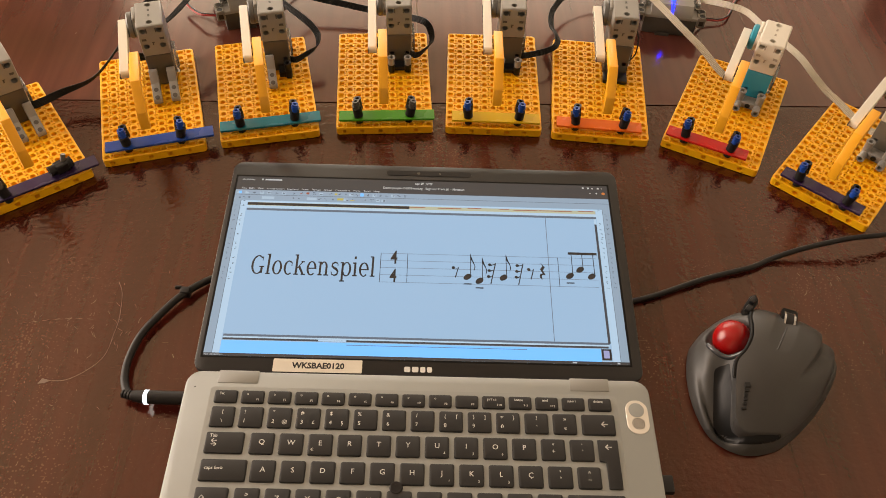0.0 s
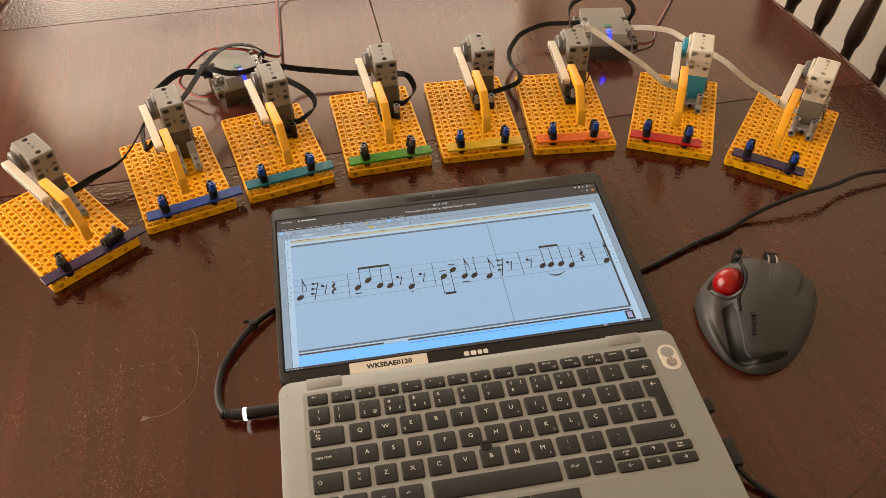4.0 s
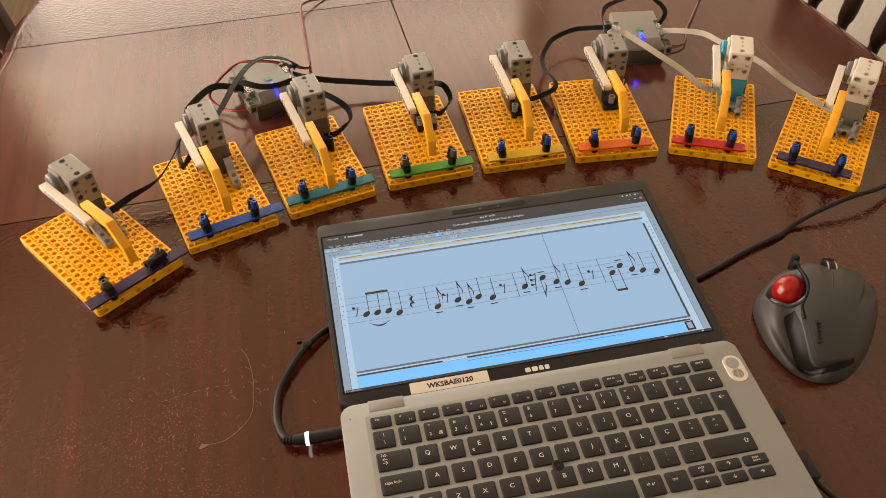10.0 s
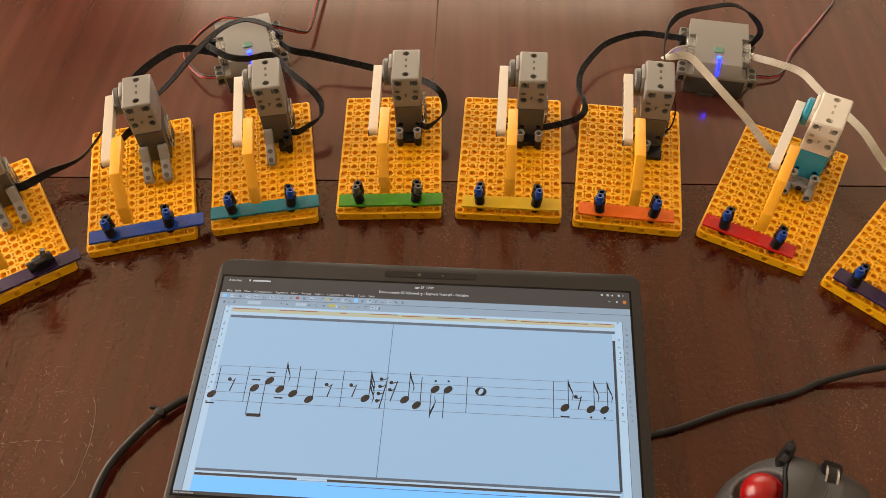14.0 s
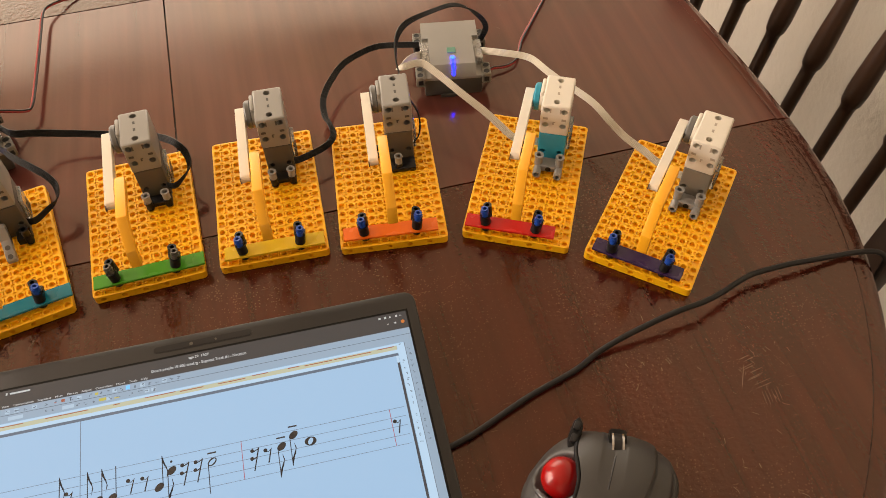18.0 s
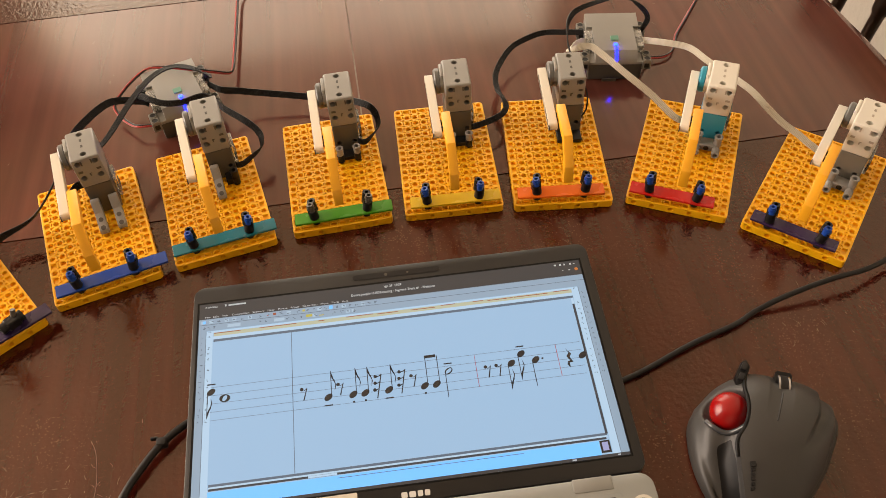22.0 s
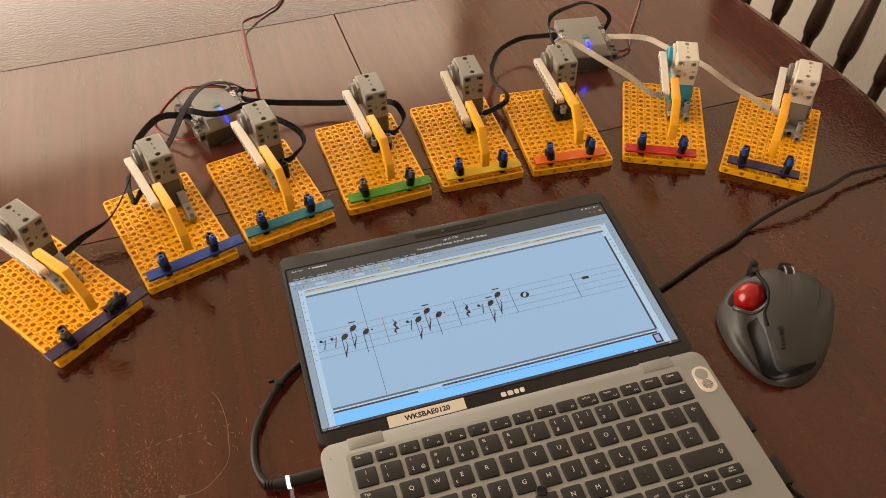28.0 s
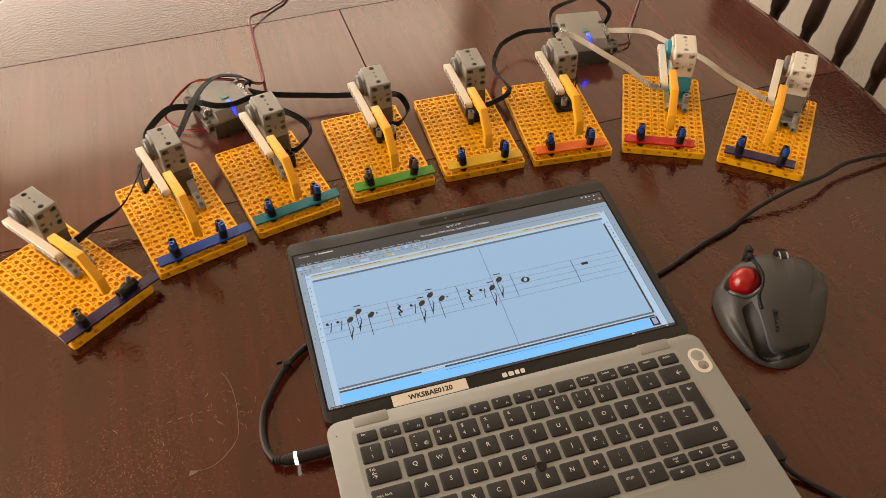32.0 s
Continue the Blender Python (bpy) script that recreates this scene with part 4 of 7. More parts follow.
# the score: each page is a set of signs; a sign is its kind, place across and place up in millimetres
STAFF0, GAP = 65.3, 6.6
PAGES = {
    "a": "T 70 76; 4 128.2 78.5; | 120.8; | 141.4; r8 178.4 77; e- 187.4 71.8; e- 196.4 68.5; r6 206.4 77; e 214.8 72; r6 227.5 77; r8 236 77; r4 244.8 78; | 257.3; q- 265.6 75; q 273.9 81; q 282.4 75; b 265.6 288 96",
    "b": "e 16.2 72; r6 29.6 79; r8 37.3 79; r4 45.1 78; | 57.9; q- 65.6 75; q 75.1 81.6; q 84.5 74; q 93.2 72.6; b 67.5 95 96; r8 102.2 78; q. 111.3 68.6; r8 122.2 78; | 132.2; d= 140.4 75; d= 149.5 81; b 138.5 148 56; e- 158.4 72.3; q 166.8 71.8; "
         "e 179.7 68.8; r6 192.3 78.4; r8 200.1 78.5; | 209.8; r8 218 78.5; q 228.2 72.4; q 235.8 72.4; q 244.8 71.8; q 253.7 68.8; b 230 247 94; s 229 247 64; r4 265.8 78; | 276.4; e 285.6 68.8",
    "c": "r8 19 77.6; q 27.2 72.4; q 36.5 72.4; q 45.9 72.4; b 29 48 94; s 28 46 63; q 54.5 68.7; r4 66.4 78.6; | 79.2; e- 87.1 68.6; r8 95.7 77; e- 105.1 72; e- 114 68.4; q 122.9 71.8; q- 134.6 68.8; r8 145.8 77.3; | 157.1; e- 164.4 74.9; "
         "r6 174 79.5; D= 181.9 81.3; e- 192.4 74.6; q 201.6 72; q- 213.2 68.3; r8 224.6 77; | 233.8; d= 242.8 74.6; d= 251.8 81; b 240.8 250 55; e- 260.9 74.9; q 269.7 71.9; q 281.4 68.6",
    "d": "q- 10.8 69.8; r8 23.1 78.6; | 33.7; d= 40 75.8; d= 49.7 81.8; b 38 48 56; e- 57.9 75.8; q 67.5 73; q 79.2 69.4; r8 91.8 78; | 101.2; r8 109 78.6; E 118.1 72.2; r7 129.8 80.6; r5 136.9 78.4; e 145.4 72.6; q 153.8 69; D' 165.8 81.4; "
         "d' 174.8 81.6; | 187.8; o 197.4 81.4; | 247.2; e- 254.8 72.6; r8 264 78; e. 272.3 72.4; e. 281.4 72.4",
    "e": "e- 54.9 72.6; r8 63.4 78.5; e. 72.7 72.2; e. 81.9 72.4; q 90.9 72.4; r8 102.7 78.5; r8 111.8 78; e 120.9 72.6; D' 129.2 82; r5 138 77.6; r5 146.8 77.8; h= 155.6 82; ! 175.5; r5 184 77; r8 192.5 79; D= 201.7 82.2; D= 210.3 88.4; o 221.1 81.6; ! 276.7; r8 280.5 79.6",
    "f": "D= 11.3 88; o 21.4 81.8; | 70.9; r8 79.2 78; e- 96.8 72; r8 105.9 78.5; e. 115 71.8; e. 123.8 71.8; r6 133.8 77.6; e- 141.2 71.8; r6 151.6 79; r8 159.9 78; q. 167.5 71.4; q 176.3 71.6; b 169.4 178 95; h= 186.3 81; ! 206.9; r8 215.4 77.5; "
         "r8 223.5 77.6; D 233.3 80.8; D= 241.7 87.6; d. 251.7 81.2; ! 268.5; r4 276.8 78.4; q 287 80.2",
    "g": "r8 16.7 79; r8 25.9 79; D 35 81.6; D= 43.6 88.2; d. 53.4 81.8; ! 69.6; r4 78.6 79.6; r8 90.9 79; D= 98.9 81.8; D= 108.2 88.4; d. 117 82; | 132.7; r4 142 79; r8 154.4 78.4; D= 163.6 81.4; D= 172.2 88.3; | 183.4; o 195 81.6; | 242.2; w 253.5 84.6",
}


def sign(bm, kind, x, y, u1=0.0):
    """One sign of the score, flat, drawn in millimetres."""
    def poly(pts):
        f = bm.faces.new([bm.verts.new((p / 1000, q / 1000, 0)) for p, q in pts])
        return f

    def blob(cx, cy, a, b, turn, hole=0.0):
        c, s = math.cos(radians(turn)), math.sin(radians(turn))
        ring_ = [(a * math.cos(2 * math.pi * k / 16), b * math.sin(2 * math.pi * k / 16)) for k in range(16)]
        out = [(cx + p * c - q * s, cy + p * s + q * c) for p, q in ring_]
        if not hole:
            return poly(out)
        inn = [(cx + p * hole * c - q * 0.55 * s, cy + p * hole * s + q * 0.55 * c) for p, q in ring_]
        for k in range(16):
            n = (k + 1) % 16
            poly((out[k], out[n], inn[n], inn[k]))

    def stroke(x0, y0, x1, y1, w):
        d = Vector((x1 - x0, y1 - y0)).normalized() * w / 2
        poly([(x0 - d.y, y0 + d.x), (x0 + d.y, y0 - d.x), (x1 + d.y, y1 - d.x), (x1 - d.y, y1 + d.x)])
    head = kind[0]
    if head in "qeEdDh":
        up = head in "qeE"
        blob(x, y, 3.5, 2.3, 40, 0.8 if head == "h" else 0.0)
        sx = x + 2.4 if up else x - 2.6
        tip = u1 or y + (21 if up else -21)
        stroke(sx, y + (0.8 if up else -0.8), sx, tip, 0.55)
        if head in "eED":
            s = 1 if up else -1
            for k in range(3 if head == "E" else 1):
                t = tip - s * 4.4 * k
                poly([(sx, t), (sx, t - s * 4.5), (sx + 2.6, t - s * 7.4), (sx + 3.7, t - s * 12.0), (sx + 2.4, t - s * 16.5), (sx + 3.0, t - s * 11.2), (sx + 1.7, t - s * 7.2), (sx + 0.5, t - s * 4.6)][::s])
        mark = kind[1:]
        if mark == "-":
            stroke(x - 3, y - 6.4, x + 3, y - 6.4, 1.0)
        elif mark == "=":
            stroke(x - 3, y + 6.2, x + 3, y + 6.2, 1.0)
        elif mark == ".":
            blob(x if up else x + 5.2, y - 5.8 if up else y + 0.5, 0.8, 0.8, 0)
        elif mark == "'":
            blob(x, y + 6.2, 0.8, 0.8, 0)
    elif head == "o":
        c, n = math.cos(radians(62)), math.sin(radians(62))
        out = [(x + 4.0 * math.cos(2 * math.pi * k / 20), y + 3.1 * math.sin(2 * math.pi * k / 20)) for k in range(20)]
        inn = []
        for k in range(20):
            a = 2 * math.pi * k / 20 - radians(62)
            p, q = 2.5 * math.cos(a), 1.5 * math.sin(a)
            inn.append((x + p * c - q * n, y + p * n + q * c))
        for k in range(20):
            poly((out[k], out[(k + 1) % 20], inn[(k + 1) % 20], inn[k]))
    elif head == "w":
        poly([(x - 3.2, y - 1.3), (x + 3.2, y - 1.3), (x + 3.2, y + 1.5), (x - 3.2, y + 1.5)])
    elif kind == "r8":
        blob(x - 1.7, y + 2.9, 1.35, 1.35, 0)
        poly([(x - 1.7, y + 1.7), (x + 0.6, y + 2.1), (x + 2.6, y + 4.0), (x + 0.2, y - 6.0), (x - 0.7, y - 6.0), (x + 1.5, y + 2.4), (x + 0.4, y + 1.4)])
    elif kind in ("r7", "r6", "r5"):
        count = int(kind[1]) - 3
        for k in range(count):
            blob(x - 1.9 - 0.5 * k, y + 6.4 - 5.4 * k, 1.3, 1.3, 0)
            stroke(x - 1.9 - 0.5 * k, y + 5.4 - 5.4 * k, x + 2.0 - 1.1 * k, y + 7.0 - 5.4 * k, 0.7)
        stroke(x + 2.6, y + 8.0, x - 1.4, y - (3.8 * count - 0.1), 0.8)
    elif kind == "r4":
        poly([(x - 1.6, y + 9.0), (x + 2.0, y + 4.2), (x + 0.4, y + 1.4), (x + 2.4, y - 2.8), (x - 0.6, y - 3.0), (x - 0.4, y - 7.4), (x - 2.4, y - 4.4), (x - 1.6, y - 1.6), (x + 0.2, y - 1.4), (x - 1.9, y + 2.4), (x + 0.2, y + 5.2)])
    elif head in "|!":
        stroke(x, STAFF0, x, STAFF0 + 4 * GAP, 0.42)
    elif head == "b":
        stroke(x, u1, y, u1, 2.3)
    elif head == "s":
        pts = [(x + (y - x) * k / 8, u1 - 3.4 * math.sin(math.pi * k / 8)) for k in range(9)]
        poly(pts + [(p, q - 1.5 * math.sin(math.pi * (8 - i) / 8)) for i, (p, q) in enumerate(reversed(pts))])


def score_page(text, red=False):
    bm = bmesh.new()
    beams = [tuple(float(v) for v in item.split()[1:]) for item in text.split(";") if item.split()[0] == "b"]
    for item in text.split(";"):
        kind, *place = item.split()
        x = float(place[0])
        y = float(place[1]) if len(place) > 1 else 0.0
        if kind not in "T4" and (kind == "!") == red:
            third = float(place[2]) if len(place) > 2 else 0.0
            if kind[0] in "qd":  # a note under a beam: its stem ends there
                sx = x + 2.7 if kind[0] == "q" else x - 2.9
                third = next((h for u0, u1, h in beams if u0 - 2.5 < sx < u1 + 2.5 and (h > y) == (kind[0] == "q")), 0.0)
            sign(bm, kind, x, y, third)
    for f in list(bm.faces):
        f.normal_update()
    grown = bmesh.ops.extrude_face_region(bm, geom=list(bm.faces))
    bmesh.ops.translate(bm, verts=[v for v in grown["geom"] if isinstance(v, bmesh.types.BMVert)], vec=(0, 0, 0.00008))
    if red:
        return tagged(part("bar_line", bm, SCREEN_RED, lid, "red bar lines", 0), kind="stuff")
    return tagged(part("score_page", bm, SCREEN_INK, lid, "black notes and rests", 0), kind="stuff")


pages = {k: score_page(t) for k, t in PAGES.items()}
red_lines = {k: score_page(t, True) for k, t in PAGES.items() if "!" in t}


def serif_word(text, width, cap):
    """A word in roman letters with serifs, its baseline at 0 and its middle at x = 0; cap: height of the capitals."""
    bm, pen = bmesh.new(), 0.0
    stem, hair, xh, up = 0.108, 0.042, 0.50, 0.74

    def poly(pts):
        bm.faces.new([bm.verts.new((pen + x, y, 0)) for x, y in pts])

    def bar(x0, x1, y0, y1):
        poly([(x0, y0), (x1, y0), (x1, y1), (x0, y1)])

    def foot(x, y, left=0.07, right=0.07):
        bar(x - left, x + stem + right, y, y + hair)

    def bowl(cx, cy, rx, ry, a0, a1):
        steps = 24
        ring_ = []
        for k in range(steps + 1):
            a = radians(a0 + (a1 - a0) * k / steps)
            c, n = math.cos(a), math.sin(a)
            ring_.append(((cx + rx * c, cy + ry * n), (cx + (rx - stem) * c, cy + (ry - hair) * n)))
        for (p, q), (r, t) in zip(ring_, ring_[1:]):
            poly([p, r, t, q])
    for ch in text:
        if ch == "G":
            bowl(0.37, 0.335, 0.33, 0.345, 48, 318)
            bar(0.53, 0.53 + stem, 0.03, 0.29)
            bar(0.45, 0.70, 0.29 - hair, 0.29)
            bar(0.585, 0.615, 0.48, 0.66)
            wide = 0.76
        elif ch == "l":
            bar(0.10, 0.10 + stem, 0, up)
            bar(0.03, 0.10, up - hair, up)
            foot(0.10, 0)
            wide = 0.32
        elif ch == "i":
            bar(0.10, 0.10 + stem, 0, xh)
            bar(0.03, 0.10, xh - hair, xh)
            bar(0.09, 0.20, xh + 0.12, xh + 0.22)
            foot(0.10, 0)
            wide = 0.32
        elif ch == "o":
            bowl(0.29, xh / 2, 0.25, xh / 2 + 0.01, 0, 360)
            wide = 0.59
        elif ch == "c":
            bowl(0.29, xh / 2, 0.25, xh / 2 + 0.01, 52, 312)
            bar(0.42, 0.46, xh - 0.17, xh - 0.05)
            wide = 0.53
        elif ch == "e":
            bowl(0.29, xh / 2, 0.25, xh / 2 + 0.01, 0, 312)
            bar(0.09, 0.54, xh / 2 - hair / 2, xh / 2 + hair / 2)
            wide = 0.58
        elif ch == "k":
            bar(0.10, 0.10 + stem, 0, up)
            bar(0.03, 0.10, up - hair, up)
            foot(0.10, 0)
            poly([(0.188, 0.20), (0.188, 0.25), (0.45, xh), (0.51, xh)])
            poly([(0.25, 0.27), (0.34, 0.33), (0.59, 0.0), (0.48, 0.0)])
            bar(0.38, 0.56, xh - hair, xh)
            bar(0.42, 0.64, 0, hair)
            wide = 0.64
        elif ch == "n":
            bar(0.10, 0.10 + stem, 0, xh)
            bar(0.03, 0.10, xh - hair, xh)
            foot(0.10, 0)
            bowl(0.33, xh - 0.19, 0.20, 0.20, 0, 150)
            bar(0.53 - stem, 0.53, 0, xh - 0.19)
            foot(0.53 - stem, 0)
            wide = 0.66
        elif ch == "s":
            line_ = [(0.40, 0.37), (0.37, 0.455), (0.25, 0.485), (0.12, 0.44), (0.10, 0.35), (0.20, 0.285), (0.34, 0.23), (0.41, 0.15), (0.37, 0.05), (0.24, 0.015), (0.11, 0.05), (0.07, 0.14)]
            for k, ((xa, ya), (xb, yb)) in enumerate(zip(line_, line_[1:])):
                h = 0.018 + 0.026 * math.sin(math.pi * (k + 0.5) / 11) ** 2
                d = Vector((xb - xa, yb - ya)).normalized()
                poly([(xa - d.y * h - d.x * 0.015, ya + d.x * h - d.y * 0.015), (xb - d.y * h + d.x * 0.015, yb + d.x * h + d.y * 0.015), (xb + d.y * h + d.x * 0.015, yb - d.x * h + d.y * 0.015), (xa + d.y * h - d.x * 0.015, ya - d.x * h - d.y * 0.015)])
            wide = 0.49
        else:
            bar(0.10, 0.10 + stem, -0.20, xh)
            bar(0.03, 0.10, xh - hair, xh)
            foot(0.10, -0.20)
            bowl(0.35, xh / 2, 0.25, xh / 2 + 0.01, -152, 152)
            wide = 0.64
        pen += wide
    for v in bm.verts:
        v.co.x, v.co.y = (v.co.x / pen - 0.5) * width, v.co.y / 0.68 * cap
    grown = bmesh.ops.extrude_face_region(bm, geom=list(bm.faces))
    bmesh.ops.translate(bm, verts=[v for v in grown["geom"] if isinstance(v, bmesh.types.BMVert)], vec=(0, 0, 0.00006))
    return bm


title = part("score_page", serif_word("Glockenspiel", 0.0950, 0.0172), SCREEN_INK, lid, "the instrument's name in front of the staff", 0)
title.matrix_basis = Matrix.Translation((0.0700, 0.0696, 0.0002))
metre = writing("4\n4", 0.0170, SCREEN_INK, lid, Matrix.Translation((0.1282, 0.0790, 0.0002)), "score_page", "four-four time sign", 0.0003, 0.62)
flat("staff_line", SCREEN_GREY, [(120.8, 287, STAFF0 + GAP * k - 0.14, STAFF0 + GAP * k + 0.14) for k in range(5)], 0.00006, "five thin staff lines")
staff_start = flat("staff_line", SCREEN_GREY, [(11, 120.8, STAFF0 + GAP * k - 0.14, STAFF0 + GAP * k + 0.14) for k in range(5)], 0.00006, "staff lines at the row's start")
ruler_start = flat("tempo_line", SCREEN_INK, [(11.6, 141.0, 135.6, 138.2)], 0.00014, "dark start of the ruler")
bm = box(bmesh.new(), -0.00022, 0.00022, 0.0178, 0.1303, 0.00002, 0.00012)
cursor = part("play_cursor", bm, SCREEN_GREY, lid, "thin upright playback line", 0)

# power plug and its cable, which runs under the lid and off the table's edge
plug = thing("power_cable", pose(-0.176, -0.036, 0), "black laptop power cable with a lit white ring on its plug", "cable")


def pp(name, bm, mat, label=""):
    bm.transform(Matrix.Translation((0.176, 0.036, 0)))
    return part(name, bm, mat, plug, label)


pp("plug", rod(rod(bmesh.new(), (-0.1735, -0.0355, 0.0096), (-0.1985, -0.0350, 0.0088), 0.0046, 0.0048, 20), (-0.2005, -0.0350, 0.0088), (-0.2090, -0.0340, 0.0084), 0.0047, 0.0040, 20), RUBBER)
pp("light_ring", rod(bmesh.new(), (-0.1982, -0.0350, 0.0088), (-0.2008, -0.0349, 0.0087), 0.0050, 0.0050, 20), LED_WHITE, "glowing white ring")
for k in range(4):
    pp("strain_relief", rod(bmesh.new(), (-0.2088 - k * 0.0024, -0.0340 + k * 0.0008, 0.0084 - 0.0006 * k), (-0.2102 - k * 0.0024, -0.0336 + k * 0.0008, 0.0082 - 0.0006 * k), 0.0036 - 0.0002 * k, None, 14), RUBBER)
pp("cord", cord(bmesh.new(), [(-0.2080, -0.0342, 0.0080), (-0.2150, -0.0300, 0.0060), (-0.2200, -0.0180, 0.0050), (-0.2210, -0.0020, 0.0045), (-0.2170, 0.0180, 0.0045), (-0.2060, 0.0380, 0.0050), (-0.1920, 0.0560, 0.0060),
                              (-0.1740, 0.0710, 0.0045), (-0.1500, 0.0820, 0.0032), (-0.0900, 0.0860, 0.0032), (0.0000, 0.0700, 0.0032)], 0.0028, 12), RUBBER)
bm = box(bmesh.new(), -0.1962, -0.1890, 0.0530, 0.0590, 0.0015, 0.0095, 0.001)
box(bm, -0.2010, -0.1955, 0.0585, 0.0605, 0.0050, 0.0085, 0.0005, 1)
pp("cable_tie", bm, RUBBER, "black cable tie")
lead = thing("power_lead", pose(0.1440, 0.0590, 0), "black mains lead running from under the laptop over the table's edge", "cable")
bm = cord(bmesh.new(), [(0.0200, 0.0660, 0.0026), (0.0900, 0.0520, 0.0026), (0.1480, 0.0605, 0.0028), (0.2060, 0.0830, 0.0033), (0.2460, 0.0960, 0.0034), (0.2640, 0.1050, 0.0034), (0.2850, 0.1105, 0.0088), (0.3080, 0.1150, 0.0132), (0.3300, 0.1185, 0.0165),
                        (0.3540, 0.1223, 0.0165), (0.3705, 0.1276, 0.0148), (0.3840, 0.1335, 0.0133), (0.3980, 0.1385, 0.0123), (0.4110, 0.1405, 0.0118), (0.4348, 0.1425, 0.0102), (0.4604, 0.1435, 0.0074), (0.4840, 0.1450, 0.0040),
                        (0.4980, 0.1440, 0.0042), (0.5110, 0.1415, 0.0030), (0.5195, 0.1395, -0.0040), (0.5225, 0.1390, -0.0150), (0.5235, 0.1380, -0.0500), (0.5300, 0.1300, -0.2000), (0.5400, 0.1300, -0.7400)], 0.0022, 12)
bm.transform(Matrix.Translation((-0.1440, -0.0590, 0)))
part("cord", bm, RUBBER, lead)
dongle = thing("usb_receiver", pose(0.147, -0.089, 0), "small black receiver in the laptop's side", "usb receiver")
part("body", B(-0.005, 0.0046, -0.007, 0.005, 0.0065, 0.0118, 0.001), BLACK, dongle)
usb = thing("usb_cable", pose(0.147, -0.130, 0), "black plug and cable in the laptop's side", "cable")
part("plug", B(-0.005, 0.0066, -0.013, 0.010, 0.0040, 0.0125, 0.0015), BLACK, usb)
part("cord", cord(bmesh.new(), [(0.002, -0.012, 0.008), (0.006, -0.020, 0.006), (0.014, -0.030, 0.0035), (0.030, -0.048, 0.0022), (0.060, -0.080, 0.0022), (0.080, -0.120, 0.0022)], 0.0020), BLACK, usb)

# ---- trackball ----
mouse = thing("trackball_mouse", pose(0.228, -0.004, 0), "dark grey thumb trackball mouse with a red ball", "mouse")
OUT = [(-0.036, 0.034), (-0.046, 0.020), (-0.051, -0.003), (-0.050, -0.027), (-0.043, -0.048), (-0.027, -0.0595), (-0.008, -0.0595), (0.010, -0.051), (0.032, -0.032), (0.048, -0.013),
       (0.057, 0.002), (0.057, 0.017), (0.050, 0.030), (0.038, 0.039), (0.022, 0.046), (0.006, 0.051), (-0.008, 0.050), (-0.022, 0.044)]
MOUSE_LINE = glide([Vector((x, y, 0)) for x, y in OUT] + [Vector((*OUT[0], 0))], 8)[:-1]
MC = Vector((-0.002, -0.004, 0))


def near_line(x, y, line):
    """How far a place lies from a line of points."""
    best = 9.0
    for (ax, ay), (bx, by) in zip(line, line[1:]):
        dx, dy = bx - ax, by - ay
        t = min(1, max(0, ((x - ax) * dx + (y - ay) * dy) / (dx * dx + dy * dy)))
        best = min(best, math.hypot(x - ax - t * dx, y - ay - t * dy))
    return best


def share_out(x, y):
    """0 in the middle of the mouse, 1 on its outline."""
    d = Vector((x, y, 0)) - MC
    a, far = math.atan2(d.y, d.x), 0.05
    for p, q in zip(MOUSE_LINE, MOUSE_LINE[1:] + MOUSE_LINE[:1]):
        u, v = p - MC, q - MC
        au, av = math.atan2(u.y, u.x), math.atan2(v.y, v.x)
        lo, hi = (au - a + math.pi) % (2 * math.pi) - math.pi, (av - a + math.pi) % (2 * math.pi) - math.pi
        if lo * hi <= 0 and abs(lo) < 1 and abs(hi) < 1:
            far = u.length + (v.length - u.length) * (abs(lo) / max(abs(lo) + abs(hi), 1e-9))
            break
    return d.length / far


VALLEY = [(-0.0270, -0.002), (-0.0335, -0.016), (-0.0352, -0.032), (-0.0345, -0.050)]
RIDGES = ([(0.044, 0.023), (0.0400, 0.0162), (0.0341, 0.0047), (0.0255, -0.0058), (0.0157, -0.0161), (0.006, -0.026)], [(0.055, 0.020), (0.0500, 0.0091), (0.0419, -0.0088), (0.0273, -0.0300), (0.018, -0.040)])
CHANNEL = [(0.026, 0.040), (0.0190, 0.0300), (0.0115, 0.0165), (0.0040, 0.0035)]


def beside(x, y, line):
    """How far a place lies from a line, positive on the line's outer side."""
    best = 9.0
    for (ax, ay), (bx, by) in zip(line, line[1:]):
        dx, dy = bx - ax, by - ay
        t = min(1, max(0, ((x - ax) * dx + (y - ay) * dy) / (dx * dx + dy * dy)))
        d = math.hypot(x - ax - t * dx, y - ay - t * dy)
        if d < abs(best):
            best = d if (x - ax) * dy - (y - ay) * dx < 0 else -d
    return best


def soft_step(v):
    v = min(1.0, max(0.0, v))
    return v * v * (3 - 2 * v)


BED = (-0.0218, 0.0168)


